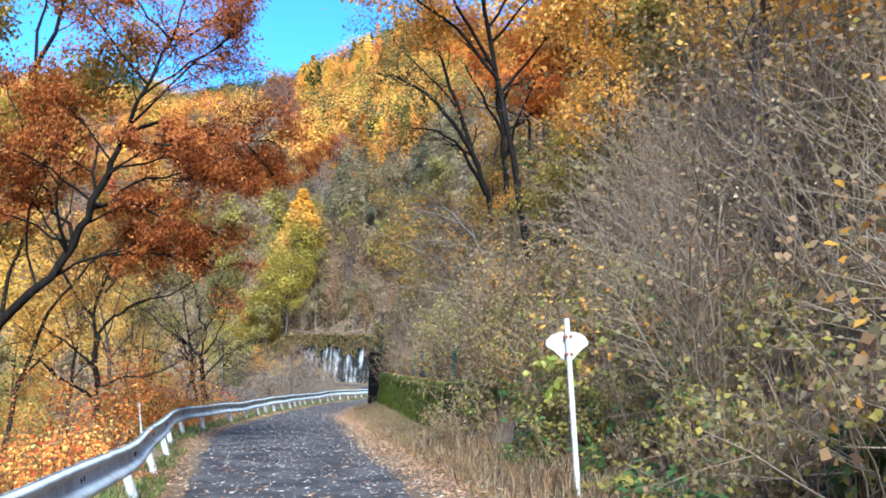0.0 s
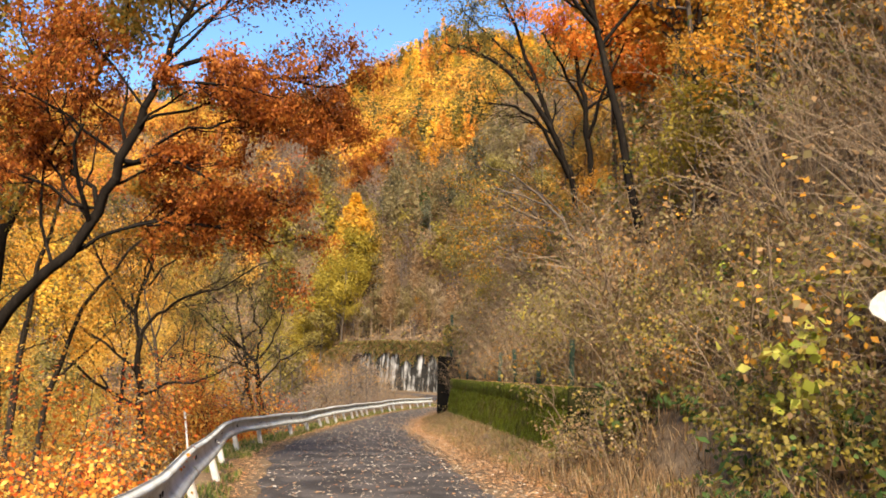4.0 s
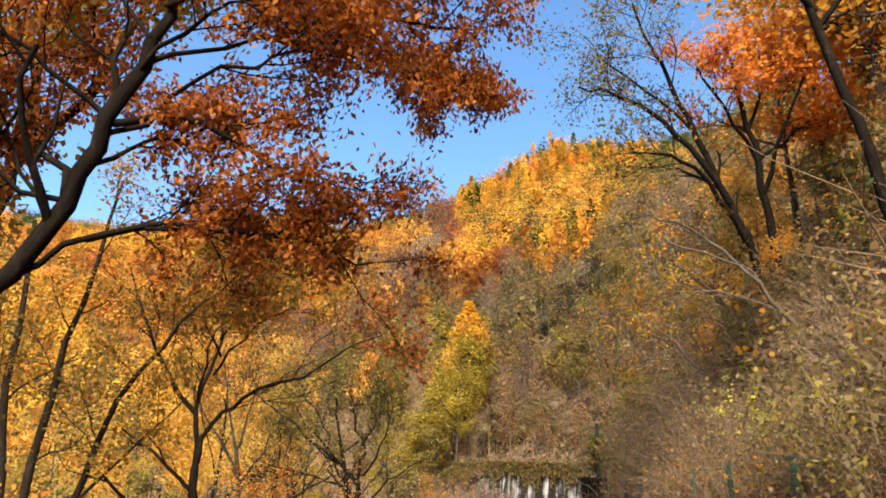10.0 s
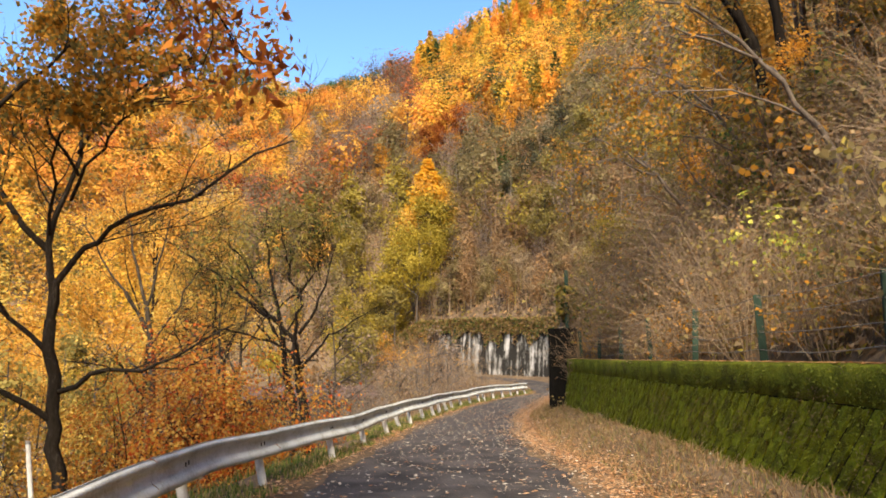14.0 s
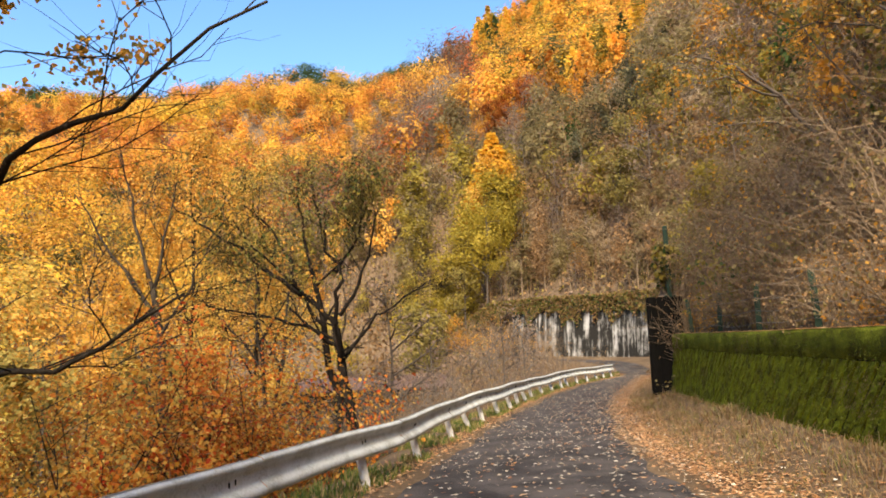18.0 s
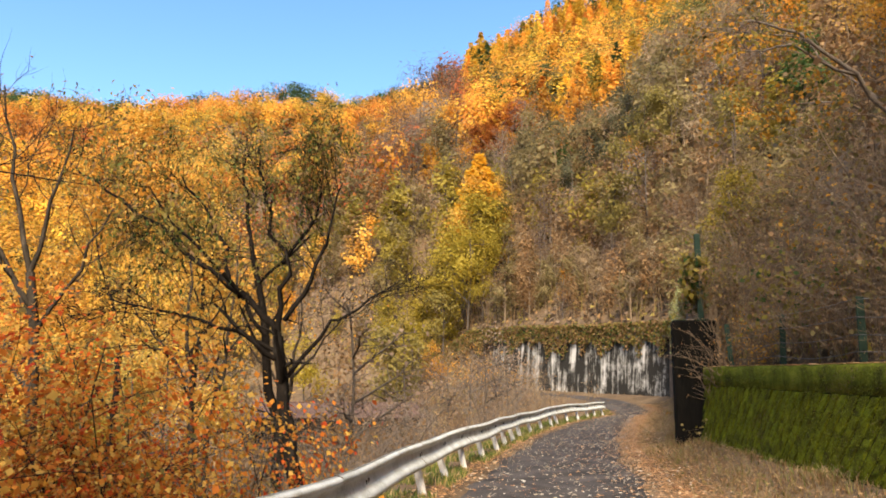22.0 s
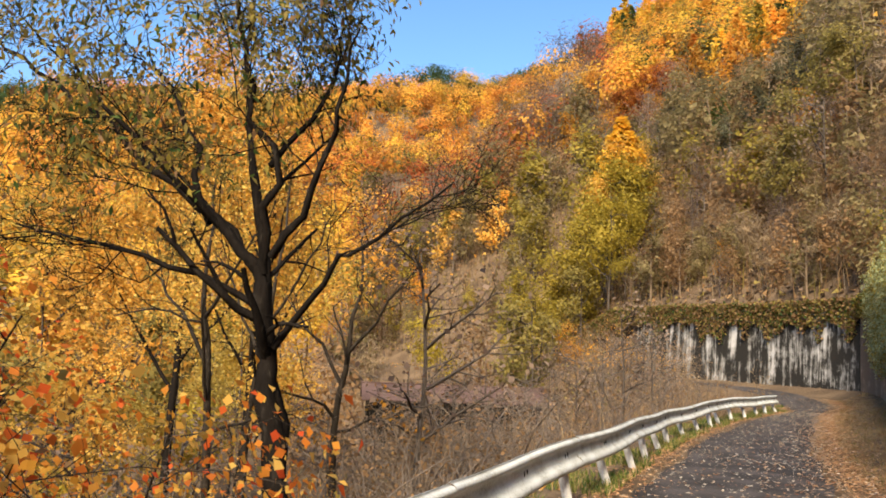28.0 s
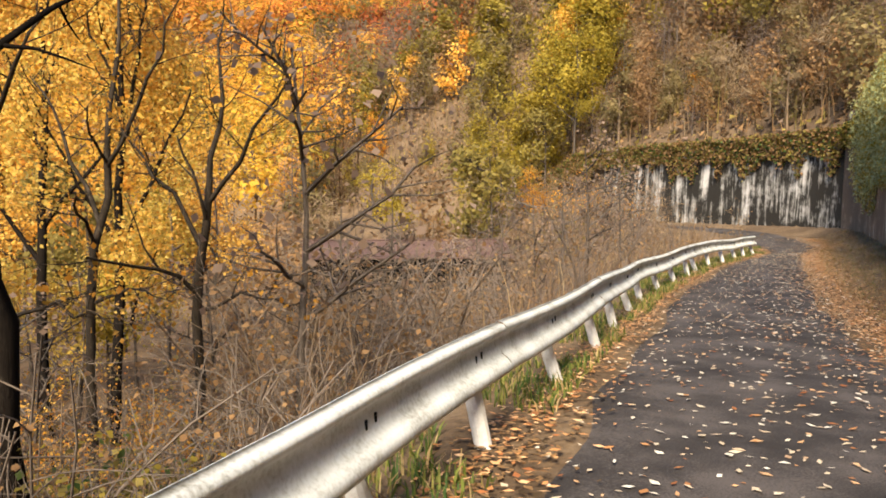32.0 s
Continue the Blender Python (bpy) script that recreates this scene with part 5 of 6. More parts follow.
crest(T_LIME, -6.6, 90.5, 14, 7)
for x, y, top in ((-12.9, 84, 8.5), (-14.3, 86.2, 10.5), (-13.9, 82, 7), (-11.8, 93.5, 14), (-16, 89.5, 9)):
    crest(T_LIME, x, y, top, 8)
crest(T_OLIVE, -11.4, 82.4, 6.5, 6)
crest(T_AMBER, -10.2, 81.5, 5, 5)
crest(T_RED, -10.2, 130, 44, 11)
crest(T_RED, -7.6, 129, 43, 9)
crest(T_RED, -7.5, 134, 48, 12)
crest(T_RED, -5.0, 136, 51, 11)
for dx, dy, hh in ((0, 0, 0), (2.6, 1, -1.5), (5.5, 3, -0.5), (-3, 4, -4)):
    crest(LARCH_B if dx != 2.6 else LARCH_A, 2.2 + dx, 160 + dy, 70 + hh, 19)
crest(LARCH_B, 21, 168, 80, 15)
crest(LARCH_A, -2, 170, 70, 13)

# maple and bare arching tree on the bank
limb_tree("bank_maple", "maple with a bright orange-red crown on the bank", np.random.default_rng(51), [
    ([(8.4, 31.5, float(height(8.4, 31.5)) - 0.3), (8.2, 31.4, 10.5), (7.9, 31.2, 13.2), (7.6, 31, 15), (7.3, 30.8, 17)], 0.17, 0.06),
    ([(8.0, 31.3, 12), (8.6, 30.4, 14), (9.4, 29.8, 16)], 0.09, 0.03),
    ([(7.9, 31.2, 13.2), (6.7, 30.2, 14.8), (5.8, 29.6, 16)], 0.08, 0.03),
    ([(7.7, 31.1, 14.4), (8.6, 31.5, 16.5), (9.3, 31.6, 18)], 0.07, 0.03),
    ([(7.9, 31.2, 13.2), (9.2, 31.2, 14.2), (10.6, 30.8, 15.2)], 0.07, 0.03)], BARK, L_ORANGE, 9000, 0.15, 0.2, levels=2, kids=6, length=0.6, flat=0.6)
limb_tree("arching_tree", "dark tree with long bare arching limbs over the bank", np.random.default_rng(52), [
    ([(7.6, 30.6, float(height(7.6, 30.6)) - 0.3), (7.2, 30.6, 9.6), (6.6, 30.4, 11.3), (6.0, 30.3, 13)], 0.14, 0.1),
    ([(6.0, 30.3, 13), (5.2, 30.2, 15), (4.5, 30, 17), (3.9, 30, 19)], 0.11, 0.03),
    ([(6.6, 30.4, 11.3), (5.4, 30, 13.2), (4.2, 29.6, 14.4), (2.9, 29.3, 14.9), (1.8, 29, 15)], 0.12, 0.03),
    ([(7.0, 30.5, 10), (5.8, 29.6, 11.8), (4.6, 29.2, 12.6), (3.4, 29, 12.5)], 0.1, 0.025),
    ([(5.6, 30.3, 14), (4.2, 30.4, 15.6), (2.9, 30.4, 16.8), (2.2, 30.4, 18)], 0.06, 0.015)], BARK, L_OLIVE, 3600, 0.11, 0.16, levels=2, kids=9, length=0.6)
for k_, (x, y, top) in enumerate(((12.5, 30.5, 26), (14, 27, 29), (10.5, 25.5, 23), (16, 33, 33), (11.5, 35, 27), (13, 22, 27), (9.5, 20, 18), (12, 17, 21), (10, 12, 17), (14, 9, 21), (11, 29, 26), (13.5, 32.5, 30), (9.8, 33.5, 23), (12.5, 25, 27))):
    put((T_AMBER, T_OLIVE, T_LANKY, T_GOLD, T_LANKY)[k_ % 5], x, y, (top - float(height(x, y))) / 9.0, 77 * k_)

# below the road: thickets, reeds, young maples, valley trees
for _ in range(200):
    y = 2 + 66 * g.uniform() ** 0.8
    x = float(np.interp(y, RAIL[:, 1], RAIL[:, 0])) - (2.4 if 18 < y < 42 else 1.3) - (9 if y < 34 else 13) * g.uniform() ** 1.2
    if 4 < y < 10.5 and x > -5:
        continue
    kd = [SHRUB_REED, SHRUB_THICKET, SHRUB_BROWN, SHRUB_BARE, SHRUB_OLIVE, SHRUB_AMBER][g.choice(6, p=[0.2, 0.5, 0.02, 0.26, 0.01, 0.01] if y > 30 else [0.1, 0.12, 0.18, 0.18, 0.22, 0.2])]
    put(kd, x, y, g.uniform(0.6, 1.1), g.uniform(0, 360))
for x, y, s in ((-2.3, 8.9, 1.05), (-2.7, 9.4, 1.0), (-5.3, 29.0, 1.6), (-4.9, 28.0, 1.2), (-5.0, 14.2, 1.3), (-4.5, 25.6, 1.35), (-5.2, 15.6, 0.7), (-5.5, 25.6, 1.5), (-4.6, 28.4, 1.0), (-5.4, 23.6, 1.2), (-6.4, 26.2, 1.4), (-5.0, 28.7, 1.9), (-6.0, 25.9, 1.9)):
    put(MAPLE_LOW, x - 0.3, y, s / 1.6, x * 99)
for x, y, s in ((-5.9, 24.4, 1.5), (-5.8, 28.2, 1.6), (-6.3, 27.5, 1.3), (-7.2, 25.2, 1.5), (-6.8, 22, 1.2), (-7.6, 19, 1.0)):
    put(MAPLE_RUST, x - 0.6, y, s / 1.6, x * 99)
for _ in range(130):
    y = g.uniform(8, 115)
    x = -9 - g.uniform() * (28 + 0.25 * y)
    dl_, = to_line(LEFT, x, y)
    az_ = math.degrees(math.atan2(x + 1, y - 22))
    if dl_ > -6 or (x > -17 and y < 62):
        continue
    kd = [T_GOLD, T_YELLOW, T_AMBER, T_OLIVE, T_BARE, T_LIME, SPUR[1], SPUR[3]][g.choice(8, p=[0.3, 0.28, 0.2, 0.06, 0.06, 0.08, 0.01, 0.01] if az_ < -28 else [0.02, 0.0, 0.08, 0.14, 0.26, 0.04, 0.22, 0.24])]
    put(kd, x, y, g.uniform(0.7, 1.35), g.uniform(0, 360))
for _ in range(26):
    y = g.uniform(1, 14)
    put(FERN, float(np.interp(y, RIGHT[:, 1], RIGHT[:, 0])) + g.uniform(-0.2, 1.6), y, g.uniform(0.6, 1.2), g.uniform(0, 360))
for x, y, s in ((5.7, 11.8, 0.8), (4.7, 12.8, 0.7), (6.0, 7.4, 0.9)):
    put(SHRUB_LIME, x, y, s, x * 70)
for x, y, s in ((4.6, 41, 1.2), (5.2, 44, 1.4), (5.6, 48, 1.5), (6.6, 52, 1.6), (7.4, 57, 1.6)):
    put(T_LIME if y < 46 else SHRUB_LIME, x, y, s * (0.3 if y < 46 else 1), y * 50)
for x, y, s in ((-4.5, 84.5, 1.7), (-6.5, 86, 2.0), (-8.5, 88, 2.0), (-10.5, 89.5, 2.2), (-3, 81, 1.3), (-13, 91, 2.2), (-6, 83, 1.6), (-9, 85, 1.8), (-12, 87, 2.0)):
    put((SHRUB_AMBER, SHRUB_BROWN, SHRUB_BARE)[int(abs(x)) % 3], x, y, s, x * 50)
for _ in range(40):
    y = g.uniform(58, 82)
    x = float(np.interp(y, LEFT[15:20, 1], LEFT[15:20, 0])) - 0.6 - 9 * g.uniform()
    put((SHRUB_REED, SHRUB_THICKET, SHRUB_REED, SHRUB_BROWN)[_ % 4], x, y, g.uniform(0.7, 1.1), g.uniform(0, 360))
for x, y, s in ((3.0, 37.6, 0.8), (3.4, 38.4, 1.0), (3.9, 39.6, 1.0), (3.2, 37.0, 0.6), (4.4, 41.5, 1.1), (3.7, 38.0, 1.2), (2.7, 37.4, 0.55)):
    put((SHRUB_BARE, SHRUB_BROWN, SHRUB_AMBER, SHRUB_OLIVE)[int(y * 2) % 4], x, y, s, y * 90)
for x, y, s in ((3.5, 13.9, 0.6), (3.9, 13.2, 0.7), (3.25, 13.1, 0.45), (3.7, 12.3, 0.6), (4.3, 12.6, 0.8)):
    put((SHRUB_OLIVE, SHRUB_BROWN)[int(y * 5) % 2], x, y, s, y * 90)
for _ in range(70):
    y = g.uniform(31, 58)
    x = -4.2 - 13 * g.uniform()
    put((SHRUB_THICKET, SHRUB_THICKET, SHRUB_BARE, SHRUB_THICKET, SHRUB_BARE)[_ % 5], x - 1.0, y, g.uniform(0.8, 1.2), g.uniform(0, 360))
for x, y, sc in ((-3.6, 70.5, 1.7), (-5.0, 72.5, 1.9), (-6.4, 74, 2.1), (-4.4, 75.5, 1.6), (-7.8, 76, 2.2), (-2.6, 73.8, 1.3), (-9, 74, 2.2), (-6, 70, 2.0), (-7.5, 68.5, 2.2), (-1.9, 75.6, 1.2), (-3.3, 77.4, 1.5)):
    put((SHRUB_BARE, SHRUB_THICKET, SHRUB_BROWN)[int(y * 2) % 3], x, y, sc, y * 70)
for _ in range(34):
    y = g.uniform(35, 62)
    x = float(np.interp(y, LEFT[:20, 1], LEFT[:20, 0])) - 2.6 - 9 * g.uniform()
    put(T_BARE, x, y, g.uniform(0.4, 0.75), g.uniform(0, 360))
for x, y, sc in ((2.95, 36.2, 0.7), (2.8, 36.7, 0.6), (3.1, 35.4, 0.7), (2.75, 37.3, 0.8), (3.2, 38.2, 1.1)):
    put((SHRUB_BARE, SHRUB_OLIVE)[int(y * 3) % 2], x, y, sc, y * 70, z=float(height(x, y)) if y < 36.6 else 3.0)
for x, y, sc in ((-7.4, 42.5, 1.9), (-8.6, 44, 2.0), (-9.6, 46.5, 2.1), (-8.2, 47.5, 2.0), (-10.5, 50, 2.2), (-9.2, 52, 2.1), (-11.5, 53.5, 2.2), (-10.3, 55.5, 2.2), (-12.4, 56, 2.2), (-7, 50, 1.9), (-6.6, 46, 1.8), (-8, 55, 2.0), (-6.4, 55, 1.9), (-5.2, 51, 1.6), (-9.3, 59, 2.1)):
    put((SHRUB_THICKET, SHRUB_BARE, SHRUB_THICKET)[int(y * 2) % 3], x, y, sc, y * 70)
for _ in range(46):
    y = g.uniform(-2, 14.3)
    x = float(np.interp(y, RIGHT[:12, 1], RIGHT[:12, 0])) + g.uniform(0.3, 3.2)
    if math.hypot(x - 4.2, y - 6.4) > 1.2:
        put((SHRUB_OLIVE, SHRUB_LIME, SHRUB_BROWN, SHRUB_OLIVE)[_ % 4], x, y, g.uniform(0.4, 0.8), g.uniform(0, 360))
for x, y, sc in ((-5.6, 38.5, 1.4), (-6.6, 39.5, 1.6), (-7.6, 41, 1.7), (-6.2, 41.5, 1.6), (-5.2, 42, 1.4), (-8.8, 42.8, 1.8), (-7.2, 44.5, 1.8), (-9.8, 48.5, 2.2), (-5.0, 36.6, 1.1)):
    put((SHRUB_THICKET, SHRUB_BARE, SHRUB_THICKET)[int(y * 2) % 3], x, y, sc, y * 70)
for x, y, sc in ((-5.6, 31.2, 0.8), (-6.6, 32, 1.0), (-5.4, 33.6, 0.8), (-7.4, 33.8, 1.1), (-6.3, 35.2, 0.9), (-8.6, 32.6, 1.2)):
    put(SHRUB_LIME, x, y, sc, y * 70)
for k_, (x, y, sc) in enumerate(((5, 80, 1.1), (7.5, 79, 1.2), (9.5, 82, 1.2), (6.5, 85, 1.2), (12, 80, 1.3), (11, 86, 1.3), (14, 84, 1.3), (3.5, 84, 1.0), (9, 89, 1.3), (16, 88, 1.4), (14, 76, 1.2), (18, 82, 1.4), (1.5, 87, 0.9))):
    put((T_OLIVE, T_BARE, SPUR[1], T_OLIVE, SPUR[3])[k_ % 5], x, y, sc, 50 * k_)
for k_, (x, y, top) in enumerate(((8.5, 10, 10.5), (9.6, 13.5, 12), (7.8, 15.5, 10), (10.8, 8, 12), (8.8, 18, 12.5), (11.5, 15.5, 16), (12.5, 11.5, 16), (8.3, 5.5, 9.5), (10.4, 3.5, 11), (13.5, 19, 19), (11.2, 21, 17), (12.8, 5, 15))):
    put((T_GOLD, T_LANKY, T_AMBER, T_GOLD, T_LANKY)[k_ % 5], x, y, (top - float(height(x, y))) / 9.0 + 0.1, 63 * k_)
for _ in range(16):
    y = g.uniform(30, 44)
    put((SHRUB_BROWN, SHRUB_AMBER, SHRUB_BARE)[_ % 3], -6.5 - 7 * g.uniform(), y, g.uniform(0.8, 1.3), g.uniform(0, 360))
for k_, (x, y, sc) in enumerate(((-10, 35, 0.6), (-12.5, 37.5, 0.7), (-14, 34, 0.7), (-11.5, 40.5, 0.6), (-16, 39, 0.8), (-13.8, 44, 0.7), (-17, 46, 0.8), (-19, 42, 0.85), (-15.5, 49.5, 0.75), (-20, 52, 0.9), (-18.5, 56, 0.8), (-17, 52.5, 0.7), (-22, 47, 0.9), (-9.5, 31.5, 0.55), (-12, 30, 0.65))):
    put((T_YELLOW, T_GOLD, T_YELLOW, T_LIME)[k_ % 4], x - (4.5 if y > 38 else 2.5), y, sc, 63 * k_)
for x, y, sc in ((-8.4, 43.5, 1.7), (-9.2, 45.2, 1.8), (-10.2, 47.4, 1.9), (-11, 49.4, 2.0), (-12.2, 51.6, 2.1), (-9.0, 48.6, 1.9), (-7.6, 46.2, 1.7), (-13.2, 54.2, 2.2), (-11.4, 55.6, 2.1)):
    put((SHRUB_BROWN, SHRUB_BARE)[int(y * 5) % 2], x, y, sc, y * 70)
for _ in range(44):
    y = 13 + 23 * g.uniform()
    x = float(np.interp(y, RIGHT[:12, 1], RIGHT[:12, 0])) + 3.2 + 7 * g.uniform()
    put((SHRUB_OLIVE, SHRUB_AMBER, SHRUB_BROWN, SHRUB_LIME)[_ % 4], x, y, g.uniform(1.4, 2.2), g.uniform(0, 360))
for k_, (x, y, sc) in enumerate(((7.0, 17.5, 0.5), (7.4, 30, 0.5), (10.2, 31.5, 0.6), (8.6, 34, 0.6), (10.6, 18.6, 0.65), (6.6, 34.5, 0.45), (11.5, 23.4, 0.7))):
    put((T_LIME, T_AMBER, T_OLIVE, T_GOLD)[k_ % 4], x, y, sc, 41 * k_)
# canes, saplings and pale bushes on the bank
g4 = np.random.default_rng(17)
for _ in range(95):
    y = g4.uniform(-3, 37)
    x = float(np.interp(y, RIGHT[:12, 1], RIGHT[:12, 0])) + 0.6 + 5.5 * g4.uniform() ** 1.3
    if math.hypot(x - 4.2, y - 6.4) > 1.3 and (y > 6 or x > 7):
        put(SHRUB_OLIVE if 9 < y < 19 and x < 6.5 else SHRUB_CANES, x, y, g4.uniform(0.6, 1.25), g4.uniform(0, 360))
for x, y, sc in ((6.4, 7.4, 1.0), (7.4, 8.6, 1.15), (7.0, 5.6, 1.1), (8.4, 7.2, 1.2), (7.6, 10, 1.15), (9.0, 9, 1.25), (9.8, 7, 1.3), (6.9, 9.4, 1.0), (8.0, 5, 1.1), (9.2, 4.6, 1.2), (8.6, 11.4, 1.2), (10.4, 9.6, 1.4)):
    put(SHRUB_WANDS, x, y, sc, y * 80)
for x, y, sc in ((6.0, 6.8, 1.1), (6.6, 8.2, 1.2), (7.8, 6.2, 1.3)):
    put(SHRUB_CANES, x, y, sc, y * 80)
for x, y, sc in ((5.0, 9.5, 1.1), (5.8, 11.6, 0.7), (5.0, 24, 0.8)):
    put(SAPLING, x, y, sc, y * 60)
for x, y, sc in ((3.9, 15.2, 0.9), (4.3, 16.6, 1.1), (4.0, 13.4, 0.8), (4.6, 14.6, 1.0), (4.1, 19.4, 0.8)):
    put(PALE_BUSH, x, y, sc, y * 60)
for _ in range(34):
    y = g4.uniform(31, 47)
    x = float(np.interp(y, RAIL[:, 1], RAIL[:, 0])) - 1.9 - 4.2 * g4.uniform()
    put((SHRUB_THICKET, SHRUB_CANES)[_ % 3 == 2], x, y, g4.uniform(0.6, 1.0), g4.uniform(0, 360), tilt=g4.uniform(-16, 16))
# bare brown trees at the foot of the far hill
for _ in range(75):
    az_, r_ = math.radians(g4.uniform(-27, -11)), g4.uniform(72, 130)
    x, y = -0.5 + r_ * math.sin(az_), 20 + r_ * math.cos(az_)
    if to_line(LEFT, x, y)[0] < -3:
        put((SPUR[0], SPUR[1], T_BARE, SPUR[3], SPUR[0], SPUR[2], T_OLIVE)[_ % 7], x, y, g4.uniform(0.8, 1.3), g4.uniform(0, 360), 0.3)
# grey-green, amber and bare trees on the flank of the spur
for cx_, cy_ in ((-1.3, 129), (3.6, 129), (8.2, 128), (-3.8, 120), (1.5, 116), (6, 120), (11, 118), (14, 122), (8.5, 109), (13, 106), (4, 97), (9, 98)):
    for _ in range(2):
        put(T_DUSK, cx_ + g4.normal() * 1.6, cy_ + g4.normal() * 1.6, g4.uniform(0.7, 1.05), g4.uniform(0, 360), 0.3)
for x, y, sc in ((6.2, 106, 0.75), (2, 105.5, 0.55), (5.9, 90, 0.5), (8.8, 94, 0.7), (12.8, 100, 0.8), (-5.8, 128, 0.8), (0.5, 111, 0.5), (10.5, 90, 0.6)):
    put(SPUR[4], x, y, sc, x * 83, 0.3)
for x, y, sc in ((-6.4, 112, 1.0), (-1.3, 102, 0.9), (-4, 106, 0.9), (0, 95, 0.8), (-4.5, 98, 0.8), (2.5, 89, 0.8)):
    put(SPUR[0], x, y, sc, x * 83, 0.3)
    put(SPUR[3], x + 1.6, y + 1.2, sc * 0.8, x * 61, 0.3)
# bare stems on the foot of the spur
for _ in range(120):
    y = g4.uniform(66, 92)
    x = float(np.interp(y, RIGHT[11:15, 1], RIGHT[11:15, 0])) + 1.2 + 12 * g4.uniform()
    put((SPUR[0], SPUR[1], SPUR[3], SPUR[2])[_ % 4], x, y, g4.uniform(0.35, 0.75), g4.uniform(0, 360), 0.3)
# low bushes in the valley bottom and by the old trees
for k_, (x, y, sc) in enumerate(((-7.7, 36, 0.62), (-9.4, 40, 0.75), (-6.9, 37.4, 0.5), (-10.7, 39, 0.8), (-9.5, 36.4, 0.7), (-8.4, 41, 0.7), (-11.8, 42, 0.85), (-8.6, 34.8, 0.55))):
    put((MAPLE_RUST, SHRUB_AMBER)[k_ % 3 == 2], x, y, sc * (2.0 if k_ % 3 == 2 else 1.0), x * 71)
for k_, (x, y, sc) in enumerate(((-8.4, 12.4, 1.5), (-9.6, 14.6, 1.8), (-10.8, 12.8, 1.8), (-7.6, 16.2, 1.4), (-11.6, 16.4, 2.0), (-9.0, 10.6, 1.5), (-12.6, 14, 2.1), (-7.0, 11.0, 1.1))):
    put((SHRUB_OLIVE, SHRUB_BROWN, SHRUB_LIME, SHRUB_BARE)[k_ % 4], x, y, sc, x * 71)
for _ in range(12):
    y = g4.uniform(32.5, 39)
    put(SHRUB_THICKET, float(np.interp(y, RAIL[:, 1], RAIL[:, 0])) - 1.7 - 2.6 * g4.uniform(), y, g4.uniform(0.55, 0.85), g4.uniform(0, 360), tilt=g4.uniform(-22, 22))
settle_all()

# ---- woods on the far hills ----
def tone(c, k):
    return tuple(min(1.0, v * k) for v in c)


FAR_HUES = [(0.62, 0.31, 0.05), (0.57, 0.225, 0.04), (0.66, 0.4, 0.05), (0.2, 0.16, 0.045), (0.06, 0.09, 0.03), (0.25, 0.17, 0.125), (0.24, 0.14, 0.07), (0.36, 0.27, 0.045), (0.36, 0.1, 0.03)]
FAR_NAMES = ["amber", "orange", "gold", "olive", "green", "mauve", "brown", "lime", "rust"]
FAR_TONES = (0.7, 1.05, 1.35)
FAR_DIM = (1, 1, 1, 0.75, 0.9, 0.66, 0.62, 0.9, 1)
FAR_MATS = [leaf_mat("far_" + nm + ("_deep", "_mid", "_pale")[k], tone(c, 0.6 * FAR_TONES[k] * dim), tone(c, FAR_TONES[k] * dim), tone(c, 1.3 * FAR_TONES[k] * dim), vary=0.22) for nm, c, dim in zip(FAR_NAMES, FAR_HUES, FAR_DIM) for k in range(3)]


EDGE_AZ = 7.5         # the golden larches end here, towards the near spur


